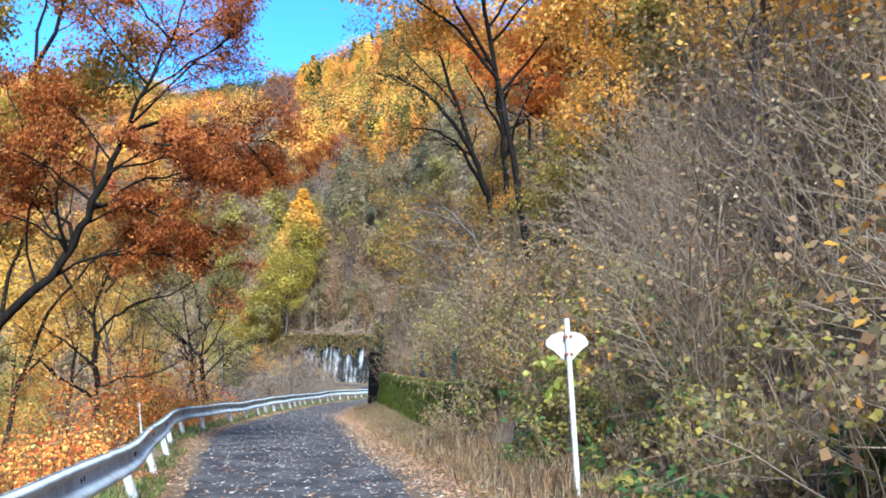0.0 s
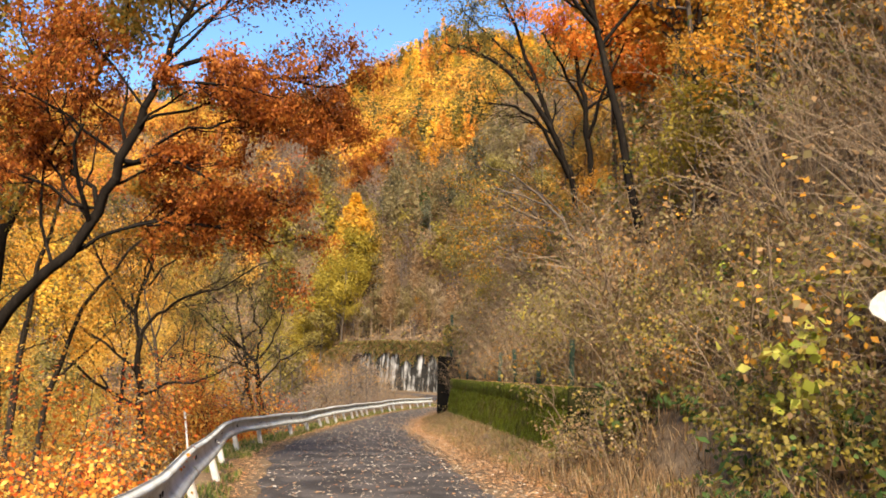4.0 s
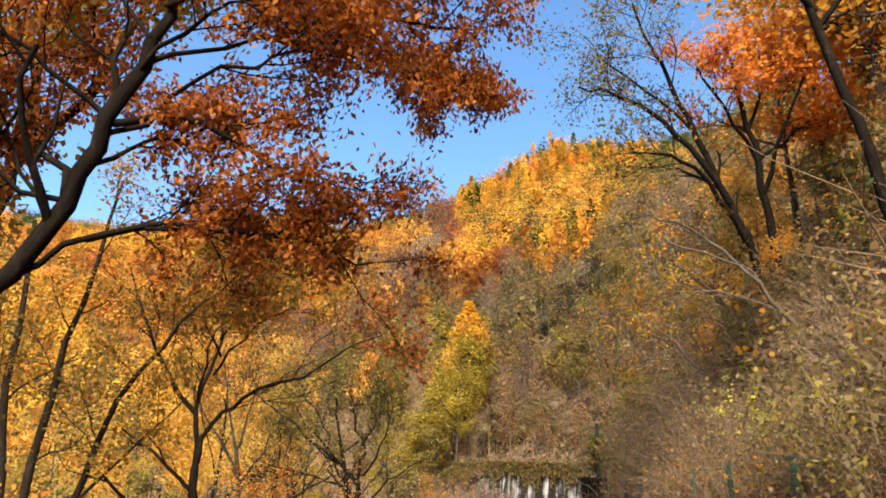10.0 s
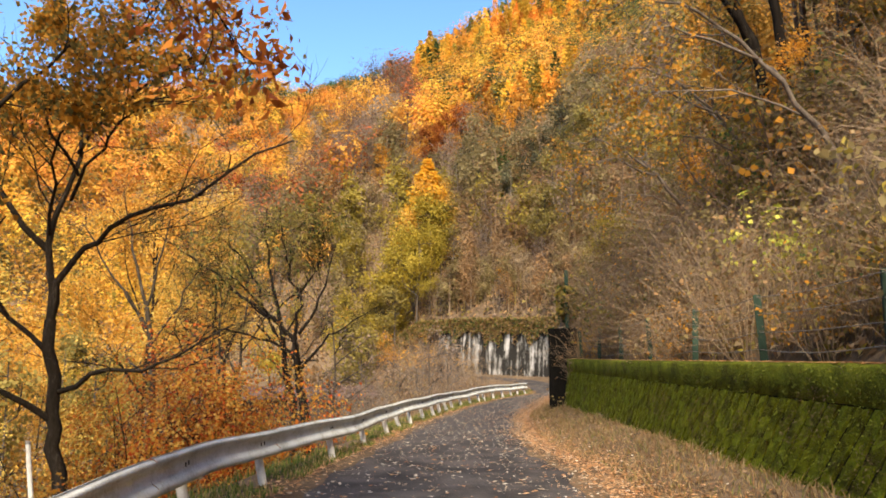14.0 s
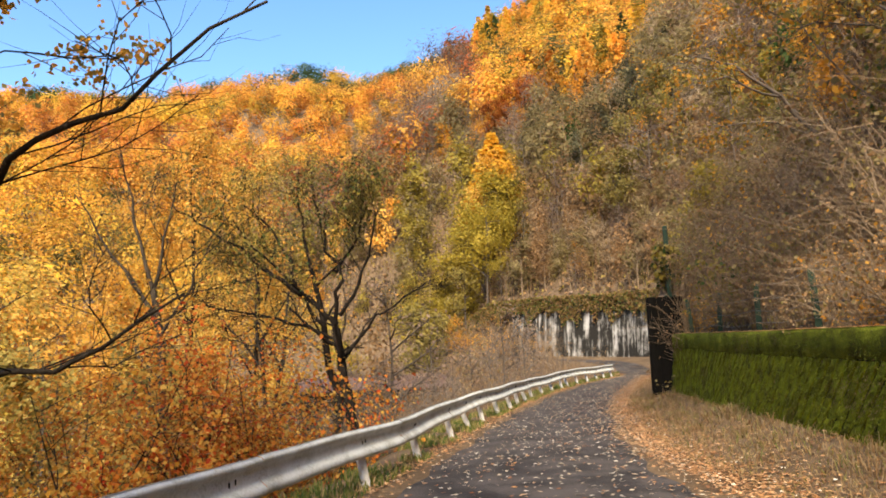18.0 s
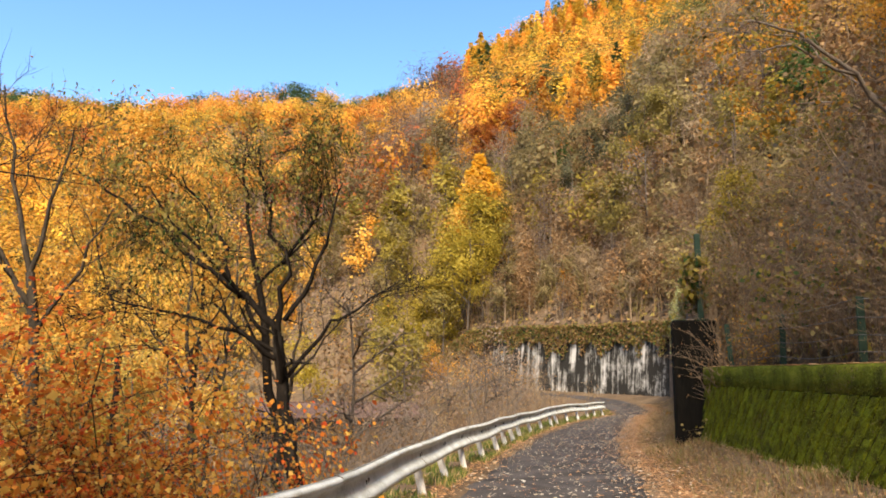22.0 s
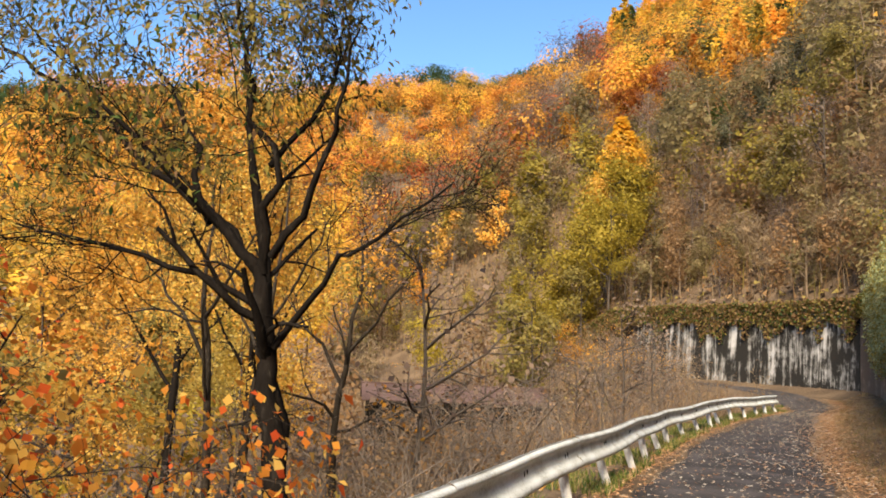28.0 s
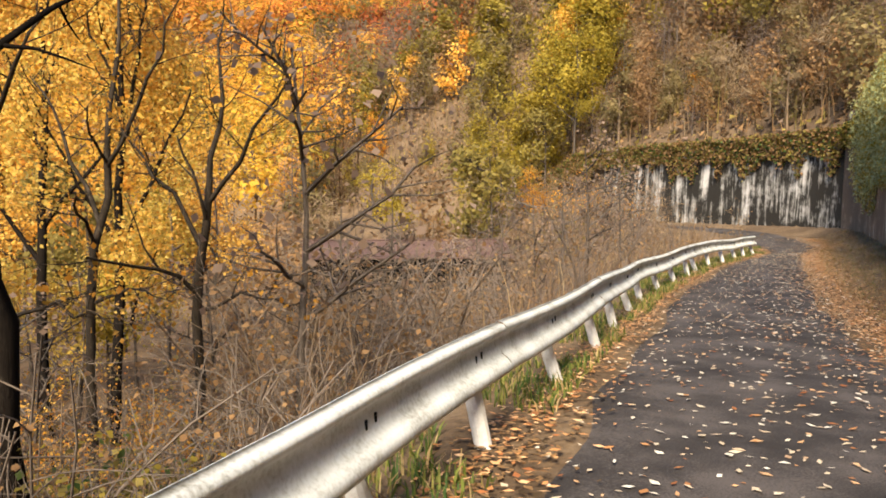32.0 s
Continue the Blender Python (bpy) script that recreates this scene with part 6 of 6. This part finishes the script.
def far_woods(g):
    vs, qs, ix, base = [], [], [], 0
    spots = []
    for _ in range(6800):
        az = g.uniform(-60, 24)
        R, B = np.interp(az, AZ, FAR), np.interp(az, AZ, FOOT)
        r = math.sqrt(g.uniform((B + 4) ** 2, (R + 14) ** 2))
        x, y = -0.5 + r * math.sin(math.radians(az)), 20 + r * math.cos(math.radians(az))
        if g.uniform() > (0.62 if az < -5 else 0.6):
            continue
        dr_, = to_line(RIGHT, x, y)
        if (-10 < dr_ < 26 and y < 150 and x > -26) or (az > -6 and r < 100) or math.hypot(x + 8.5, y - 123) < 13:
            continue
        spots.append((x, y, r, az, (r - B) / (R - B)))
    for x, y, r, az, p in spots:
        z = float(height(x, y))
        n1 = noise.noise((x * 0.022, y * 0.022, 3.1))
        n2 = noise.noise((x * 0.05, y * 0.05, 9.7))
        cone = False
        if -15 < az < -6 and p < 0.72 + n2 * 0.2:
            k = g.choice([5, 6, 8, 0], p=[0.5, 0.37, 0.08, 0.05])
        elif p > 0.9 and n2 > 0.0:
            k = 4
        elif az > EDGE_AZ + p * 4:
            k = g.choice([3, 6, 5, 7, 0, 4], p=[0.32, 0.2, 0.14, 0.12, 0.1, 0.12])
        elif az > -6:
            cone = n1 > -0.1
            k = g.choice([2, 0, 1, 7, 4], p=[0.46, 0.3, 0.08, 0.1, 0.06]) if cone else g.choice([0, 3, 1, 2, 4], p=[0.25, 0.2, 0.15, 0.28, 0.12])
        elif p < 0.47 + n2 * 0.15 and az > -25:
            k = g.choice([5, 6, 3, 0, 8], p=[0.34, 0.34, 0.18, 0.07, 0.07])
        elif p < 0.3:
            k = g.choice([2, 0, 7, 6, 3], p=[0.38, 0.3, 0.12, 0.1, 0.1])
        else:
            k = g.choice([0, 1, 2, 3, 6, 8, 7], p=[0.36, 0.3, 0.12, 0.08, 0.05, 0.06, 0.03]) if n1 < 0.2 else g.choice([2, 0, 7, 3], p=[0.36, 0.44, 0.1, 0.1])
        tall = g.uniform(8, 13) * (1.25 if cone else 1.0)
        n = 300 if r < 175 else 170
        size = 0.5 if r < 175 else 0.76
        thin = k in (5, 6)
        if thin:
            n = int(n * 0.7)
        if cone:
            v, _q = larch_leaves(g, tall, 3.4, n, size, True)
        else:
            u = g.normal(size=(n, 3))
            u /= np.linalg.norm(u, axis=1, keepdims=True)
            u *= g.uniform(0.7, 1.0, (n, 1)) * (1 + 0.28 * np.sin(u[:, :1] * 6 + x) * np.cos(u[:, 1:2] * 5 + y))
            w = tall * g.uniform(0.34, 0.46)
            c = u * np.array([w, w, tall * 0.42]) + np.array([0, 0, tall * 0.6])
            v, _q = leaf_quads(g, c, size * (1.5 if thin else 1), 0.07 if thin else 0.42, -0.6 if thin else 0.3, face=outward(c, 0.45), stray=0.16, tri=True)
        vs.append(v + np.array([x, y, z - 0.3]))
        qs.append(_q + base)
        ix.append(np.full(n, 3 * k + g.choice(3, p=[0.3, 0.35, 0.35])))
        base += len(v)
        if r < 170:
            tv, tq = tubes([poly([(x, y, z - 0.6), (x, y, z + tall * 0.6)], 0.16, 0.05)], 3)
            vs.append(tv)
            tq = np.concatenate([tq[:, :3], tq[:, (0, 2, 3)]])
            qs.append(tq + base)
            ix.append(np.full(len(tq), 18))
            base += len(tv)
    return new("far_woods", quads_mesh("far_woods", np.concatenate(vs), np.concatenate(qs), FAR_MATS, np.concatenate(ix)))


tagged(far_woods(np.random.default_rng(61)), "autumn woods of orange, gold and bare trees on the far hills", "woods", kind="stuff")

# ---- ground cover ----
def scatter_bank(g, n):
    y = g.uniform(-5, 70, n)
    x = np.interp(y, RIGHT[:12, 1], RIGHT[:12, 0]) + 0.7 + 16 * g.uniform(0, 1, n) ** 1.6
    return np.stack([x, y, height(x, y) + np.abs(g.normal(0, 0.12, n))], 1)


def slope_face(x, y):
    e = 0.4
    return np.stack([(height(x - e, y) - height(x + e, y)) / (2 * e), (height(x, y - e) - height(x, y + e)) / (2 * e), np.ones(len(x))], 1)


def cover(name, label, g, x, y, size, mats, probs, rise=0.12, width=0.4, droop=0.0):
    p = np.stack([x, y, height(x, y) + np.abs(g.normal(0, rise, len(x)))], 1)
    v, q = leaf_quads(g, p, size, width, droop, face=slope_face(x, y), stray=0.7, tri=True)
    return tagged(new(name, quads_mesh(name, v, q, mats, g.choice(len(mats), len(q), p=probs))), label, "undergrowth", kind="stuff")


p = scatter_bank(g, 50000)
cover("undergrowth", "withered leaves and low weeds covering the bank", g, p[:, 0], p[:, 1], 0.11, [L_BROWN, L_OLIVE, L_TAN, L_LIME], [0.38, 0.2, 0.36, 0.06])


def spur_spots(g, n):
    x, y = g.uniform(-45, 36, n), 62 + 80 * g.uniform(0, 1, n) ** 1.4
    dr_, = to_line(RIGHT, x, y)
    ok = (dr_ > 0.8) & (x < 0.7 * (y - 40) + 4)
    return x[ok], y[ok]


x, y = spur_spots(g, 62000)
cover("spur_undergrowth", "brown and olive scrub covering the spur", g, x, y, 0.32, [L_BROWN, L_SCRUB, L_MAUVE, L_OLIVE], [0.24, 0.5, 0.1, 0.16], 0.3)
n = 30000
y = 2 + 100 * g.uniform(0, 1, n)
x = np.interp(y, LEFT[:20, 1], LEFT[:20, 0]) - 1.1 - 30 * g.uniform(0, 1, n) ** 1.4
cover("valley_undergrowth", "withered weeds and leaves below the road", g, x, y, 0.1, [L_BROWN, L_TAN, L_OLIVE, L_AMBER], [0.5, 0.2, 0.2, 0.1])


def blades(g, x, y, tall, mats, probs, name, label, lean=0.5, wide=0.012):
    n = len(x)
    z = height(x, y)
    a, h = g.uniform(0, 6.283, n), tall * g.uniform(0.4, 1.2, n)
    b = np.stack([np.cos(a), np.sin(a)], 1)
    o = g.uniform(0.1, lean, n)[:, None] * h[:, None]
    s = np.stack([-b[:, 1], b[:, 0]], 1) * wide * g.uniform(0.6, 1.4, (n, 1))
    p0 = np.stack([x, y], 1)
    mid, top = p0 + b * o * 0.35, p0 + b * o
    v = np.stack([np.c_[p0 - s, z - 0.02], np.c_[p0 + s, z - 0.02], np.c_[mid + s * 0.8, z + h * 0.6], np.c_[mid - s * 0.8, z + h * 0.6], np.c_[top + s * 0.15, z + h], np.c_[top - s * 0.15, z + h]], 1).reshape(-1, 3)
    k = np.arange(n)[:, None] * 6
    q = np.concatenate([k + np.array([[0, 1, 2, 3]]), k + np.array([[3, 2, 4, 5]])])
    ix = np.tile(g.choice(len(mats), n, p=probs), 2)
    return tagged(new(name, quads_mesh(name, v, q, mats, ix)), label, "grass", kind="stuff")


x, y = spur_spots(g, 20000)
blades(g, x, y, 2.2, [L_BROWN, L_SCRUB, L_STRAW, L_OLIVE], [0.3, 0.35, 0.2, 0.15], "spur_stalks", "bare upright stalks and brambles on the spur", 0.5, 0.025)
n = 17000
y = 36 + 51 * g.uniform(0, 1, n)
x = np.interp(y, LEFT[:20, 1], LEFT[:20, 0]) - np.where(y < 40, 2.6, 1.2) - 17 * g.uniform(0, 1, n) ** 1.1
blades(g, x, y, 1.3, [L_TAN, L_BROWN, L_MAUVE], [0.25, 0.4, 0.35], "dry_stalks", "dry grey-brown stalks and reeds below the guardrail", 0.7, 0.009)
p = scatter_bank(g, 16000)
blades(g, p[:, 0], p[:, 1], 0.9, [L_TAN, L_BROWN, L_OLIVE], [0.42, 0.36, 0.22], "bank_stalks", "dry stalks and brambles on the bank", 0.9, 0.007)
n = 9000
y = g.uniform(-2, 14.2, n)
x = np.interp(y, RIGHT[:12, 1], RIGHT[:12, 0]) + g.normal(0.1, 0.75, n)
ok = x > np.interp(y, ROAD_R[:16, 1], ROAD_R[:16, 0]) + 0.35
blades(g, x[ok], y[ok], 0.26, [L_STRAW, L_BROWN, L_SCRUB], [0.25, 0.5, 0.25], "tall_grass", "tall withered grass and stalks at the foot of the bank", 1.3, 0.006)
c = g.uniform(14, 60, 190)
y = np.repeat(c, 34) + g.normal(0, 0.16, 190 * 34)
x = np.interp(y, RIGHT[:12, 1], RIGHT[:12, 0]) - 0.28 - np.repeat(g.uniform(0, 1, 190) ** 1.4, 34) * 0.95 + g.normal(0, 0.1, 190 * 34)
blades(g, x, y, 0.17, [L_STRAW, L_BROWN, GRASS_GREEN], [0.35, 0.45, 0.2], "grass_tufts", "dry grass tufts at the foot of the mossy wall", 2.4, 0.004)
y = g.uniform(-4, 66, 30000)
f = g.uniform(0, 1, 30000)
x = np.interp(y, ROAD_R[:16, 1], ROAD_R[:16, 0]) + 0.35 + f * (np.interp(y, RIGHT[:12, 1], RIGHT[:12, 0]) - np.interp(y, ROAD_R[:16, 1], ROAD_R[:16, 0]) - 0.3)
blades(g, x, y, 0.075, [GRASS_DRY, GRASS_GREEN, L_BROWN], [0.5, 0.15, 0.35], "dry_grass", "tangled dry straw-coloured grass on the verge", 3.2, 0.005)
y = g.uniform(-4, 62, 26000)
x = np.interp(y, RAIL[:, 1], RAIL[:, 0]) - 0.55 + g.uniform(0, 1, 26000) * (np.interp(y, ROAD_L[:16, 1], ROAD_L[:16, 0]) - np.interp(y, RAIL[:, 1], RAIL[:, 0]) + 0.5)
keep = np.array([noise.noise((a * 1.1, b * 0.8, 4.0)) for a, b in zip(x, y)]) > -0.08
blades(g, x[keep], y[keep], 0.12, [GRASS_GREEN, L_GREEN, GRASS_DRY], [0.5, 0.3, 0.2], "verge_grass", "patchy green and yellow grass under the guardrail", 1.2, 0.008)


def flat_leaves(g, x, y, z, size, mats, probs, name, label):
    n = len(x)
    a, s = g.uniform(0, 6.283, n), size * g.uniform(0.5, 1.4, n)
    c, d = np.cos(a), np.sin(a)
    w = g.uniform(0.16, 0.4, n)
    lift = g.uniform(0.0, 0.3, (n, 4)) * s[:, None]
    pts = []
    for k, (u, t) in enumerate(((-0.5, 0), (0, 1), (0.5, 0), (0, -1))):
        du, dt = u * s, t * w * s * 0.8
        pts.append(np.stack([x + c * du - d * dt, y + d * du + c * dt, z + 0.008 + lift[:, k] * 0.5], 1))
    v = np.stack(pts, 1).reshape(-1, 3)
    return tagged(new(name, quads_mesh(name, v, np.arange(n * 4).reshape(-1, 4), mats, g.choice(len(mats), n, p=probs))), label, "leaves", kind="stuff")


def road_z(y):
    return np.interp(y, [-100, 42, 60, 70, 85, 120], [0, 0, 0.15, 0.9, 1.4, 1.4]) + 0.03


n = 9500
y = g.uniform(-2, 66, n)
f = g.beta(1.1, 0.9, n)
x = np.interp(y, ROAD_L[:17, 1], ROAD_L[:17, 0]) * (1 - f) + np.interp(y, ROAD_R[:16, 1], ROAD_R[:16, 0]) * f
flat_leaves(g, x, y, road_z(y), 0.066, [LITTER_PALE, LITTER], [0.7, 0.3], "road_leaves", "fallen pale and brown leaves scattered over the asphalt")
n = 46000
y = g.uniform(-2, 66, n)
e = np.interp(y, ROAD_R[:16, 1], ROAD_R[:16, 0])
x = e + 0.32 + g.normal(0, 0.4, n) * np.where(g.uniform(0, 1, n) < 0.14, 1.5, 0.7)
flat_leaves(g, x, y, np.maximum(height(x, y), np.where(x < e, road_z(y), -9)) + 0.015, 0.056, [LITTER, LITTER_PALE, L_BROWN], [0.72, 0.08, 0.2], "verge_leaves", "drift of fallen orange-brown leaves along the road's edge")
n = 17000
y = g.uniform(-2, 62, n)
e = np.interp(y, ROAD_L[:16, 1], ROAD_L[:16, 0])
x = e - g.normal(0.16, 0.2, n)
flat_leaves(g, x, y, np.maximum(height(x, y), np.where(x > e, road_z(y), -9)) + 0.015, 0.065, [LITTER, L_BROWN, L_SCRUB], [0.45, 0.4, 0.15], "rail_leaves", "fallen brown leaves under the guardrail")

n = 26000
y = g.uniform(-3, 66, n)
e, b = np.interp(y, ROAD_R[:16, 1], ROAD_R[:16, 0]), np.interp(y, RIGHT[:12, 1], RIGHT[:12, 0])
x = e + 0.3 + (b - e - 0.4) * g.uniform(0, 1, n)
lump = np.array([noise.noise((a * 0.8, c * 0.8, 6.0)) for a, c in zip(x, y)])
keep = lump + g.normal(0, 0.2, n) > 0.12
x, y = x[keep], y[keep]
flat_leaves(g, x, y, height(x, y) + 0.03, 0.062, [LITTER, L_BROWN, L_STRAW], [0.4, 0.4, 0.2], "bank_foot_leaves", "drifts of brown and orange leaves on the verge below the bank")
n = 2600
y = g.uniform(14.6, 36.4, n)
x = np.interp(y, moss_line[:, 1], moss_line[:, 0]) + np.abs(g.normal(0.02, 0.22, n)) + 0.02
flat_leaves(g, x, y, np.interp(y, moss_line[:, 1], mt_) + 0.012, 0.085, [LITTER, L_BROWN], [0.5, 0.5], "coping_leaves", "fallen brown leaves lying on the mossy wall")

# shed with a red-brown roof on the valley floor
shed = tagged(new("shed"), "long low shed with a rusty red-brown sheet roof in the brush", "shed")
shed.matrix_basis = pose(-12.6, 61.6, -0.35, 0, 0, 26)
part("wall", box_bm(8.8, 3.4, 6.6, (0, 0, -3.2), 0.02), PIER, shed, "near-black walls")
for sd in (-1, 1):
    rot = Matrix.Rotation(-sd * 0.36, 4, "X")
    slope_ = part("roof", box_bm(9.4, 2.2, 0.06, (0, sd * 1.0, 0.5), 0.01, rot=rot), ROOF, shed)
    for k_ in range(16):
        part("roof_seam", box_bm(0.04, 2.2, 0.05, (-4.5 + k_ * 0.6, sd * 1.01, 0.54), 0, rot=rot), ROOF, slope_)
part("ridge_cap", box_bm(9.5, 0.3, 0.07, (0, 0, 0.89), 0.02), ROOF, shed)

# ivy hanging over the walls
n = 42000
wl, ws = on_line(RIGHT[6:16], 0.05)
k = g.integers(0, len(wl), n)
seg = np.gradient(wl, axis=0)
nr = np.stack([-seg[:, 1], seg[:, 0]], 1)
nr /= np.linalg.norm(nr, axis=1, keepdims=True)
top = np.interp(ws[k], np.concatenate([[0], np.cumsum(np.hypot(*np.diff(RIGHT[6:16], axis=0).T))]), np.concatenate([[4.2], WALL_TOP[7:16]]))
hang = np.array([0.5 + 0.9 * abs(noise.noise((s * 0.33, 1.0, 2.0))) + 1.1 * max(0.0, noise.noise((s * 0.9, 5.0, 1.0))) for s in ws])[k] * np.where(ws[k] > 31, 2.3, 1.8)
p = np.concatenate([wl[k] + nr[k] * (0.12 + g.uniform(0, 0.25, n))[:, None] - nr[k] * 0.25 * (g.uniform(0, 1, n) < 0.4)[:, None], (top + 0.25 - hang * g.uniform(0, 1, n) ** 1.4)[:, None]], 1)
v, q = leaf_quads(g, p, 0.15, 0.45, 0.6)
tagged(new("ivy", quads_mesh("ivy", v, q, [L_GREEN, L_OLIVE, L_LIME, L_BROWN], np.where(ws[k] > 31, g.choice(4, n, p=[0.2, 0.3, 0.02, 0.48]), g.choice(4, n, p=[0.2, 0.4, 0.3, 0.1])))), "ivy and creepers trailing over the top of the walls", "ivy", kind="stuff")

# pale creeper mounded on the tall wall and hanging down its face
n = 30000
f = g.uniform(0, 1, n)
wy = 47 + 18 * f
wx = np.interp(wy, tall_line[:, 1], tall_line[:, 0])
wt = np.interp(wy, tall_line[:5, 1], [3.0, 3.9, 4.7, 5.3, 6.2])
lump = np.array([noise.noise((q * 7.0, 3.0, 7.0)) for q in f])
fall = (0.45 + 0.55 * np.abs(lump)) * np.clip(f * 3.0, 0.12, 1)
up = g.uniform(0, 1, n) < 0.4
u = g.uniform(0, 1, n)
rise = np.clip(1.3 + 1.2 * lump, 0.2, 2.4) * np.sqrt(u)
p = np.stack([wx - np.where(up, -0.7 + 1.3 * g.uniform(0, 1, n) * (1 - 0.5 * u), 0.15 + 0.45 * g.uniform(0, 1, n)), wy, np.where(up, wt + rise, wt + 0.2 - wt * fall * u ** 0.8)], 1)
v, q = leaf_quads(g, p, 0.13, 0.26, 0.9)
tagged(new("creeper", quads_mesh("creeper", v, q, [L_PALE, L_LIME, L_OLIVE], g.choice(3, n, p=[0.65, 0.2, 0.15]))), "pale green creeper hanging down the tall wall", "creeper", kind="stuff")

# ---- stones of the mossy wall ----
def stone_mesh(w, h, slant, seed):
    """A slanted block with an uneven mossy face; only its side joints are cut deep."""
    gg = np.random.default_rng(seed)
    bm = bmesh.new()
    lean = slant / h
    grid = []
    for z in np.linspace(-h / 2, h / 2, 4):
        row_ = []
        for u in (-w / 2, -w * 0.44, 0.0, w * 0.44, w / 2):
            edge = abs(u) > w * 0.47
            row_.append(bm.verts.new((u * 0.86 + lean * z + gg.normal() * 0.006, (0.006 if edge else -0.022) + gg.normal() * 0.007, z + gg.normal() * 0.006)))
        grid.append(row_)
    for a in range(3):
        for b in range(4):
            bm.faces.new((grid[a][b], grid[a][b + 1], grid[a + 1][b + 1], grid[a + 1][b]))
    return bm_mesh("stone", bm, MOSS)


STONE_W = 0.27
stones = [stone_mesh(STONE_W, 0.25, 0.2, s) for s in range(6)]
ln = np.concatenate([[0], np.cumsum(np.hypot(*np.diff(moss_line, axis=0).T))])
batter = 0.24
far_v, far_q, far_n = [], [], 0
count = 0
for ix_ in range(90):
    for iz in range(6):
        s = 0.3 + ix_ * STONE_W + (iz * 0.2) % STONE_W
        if s > ln[-1] - 0.2:
            continue
        bx, by = np.interp(s, ln, moss_line[:, 0]), np.interp(s, ln, moss_line[:, 1])
        t_, l_ = np.interp(by, moss_line[:, 1], mt_) - 0.36, np.interp(by, moss_line[:, 1], ml_)
        z = t_ - 0.14 - iz * 0.245
        if z < l_ - 0.1:
            continue
        i = min(int(np.searchsorted(ln, s)), len(ln) - 1)
        dx, dy = moss_line[i] - moss_line[i - 1]
        a = math.atan2(dy, dx)
        b = batter * (t_ - z) / (t_ - l_ + 0.6)
        m = pose(bx - math.sin(a) * b, by + math.cos(a) * b, z, 0, float(g.normal(0, 1.5)), math.degrees(a) + 180) @ pose(0, 0, 0, -7, 0, 0)
        me = stones[int(g.integers(6))]
        if count < 300:
            count += 1
            ob = part("stone", me, None, wall_moss)
            ob.matrix_basis = m
        else:
            far_v += [tuple(m @ v.co) for v in me.vertices]
            far_q += [tuple(k + far_n for k in f.vertices) for f in me.polygons]
            far_n = len(far_v)
rest = part("stones", quads_mesh("stones", far_v, far_q, MOSS), None, wall_moss, "mossy blocks at the far end of the wall")
tagged(rest, kind="stuff")

# fuzz of moss over the face and the coping
n = 22000
gm = np.random.default_rng(91)
y = gm.uniform(14.6, 36.4, n)
f = gm.uniform(0, 1, n) ** 0.85
top, low = np.interp(y, moss_line[:, 1], mt_), np.interp(y, moss_line[:, 1], ml_)
z = low + (top - low + 0.01) * f
x = np.interp(y, moss_line[:, 1], moss_line[:, 0]) - 0.03 - np.where(f > 0.78, 0.0, batter * np.clip(top - 0.36 - z, 0, None) / (top - low + 0.24))
patch = np.array([noise.noise((a * 0.9, b * 1.6, 2.0)) for a, b in zip(y, z)])
keep = (patch > -0.22) | (gm.uniform(0, 1, n) < 0.25)
p = np.stack([x, y, z], 1)[keep]
face = np.tile(np.array([-1.0, 0.0, 0.5]), (len(p), 1))
v, q = leaf_quads(gm, p, 0.016, 0.4, 0.6, face=face, stray=0.9, tri=True)
MOSS_HAIR = [leaf_mat("moss_hair", (0.05, 0.055, 0.008), (0.11, 0.13, 0.012), (0.22, 0.24, 0.03), 0.2), leaf_mat("moss_dry", (0.05, 0.036, 0.016), (0.1, 0.075, 0.03), (0.18, 0.14, 0.06), 0.2)]
tagged(new("moss_fuzz", quads_mesh("moss_fuzz", v, q, MOSS_HAIR, np.where(patch[keep] > 0.28, 1, 0) | (gm.uniform(0, 1, len(q)) < 0.12))), "shaggy green and brown moss growing over the wall", "moss", kind="stuff")
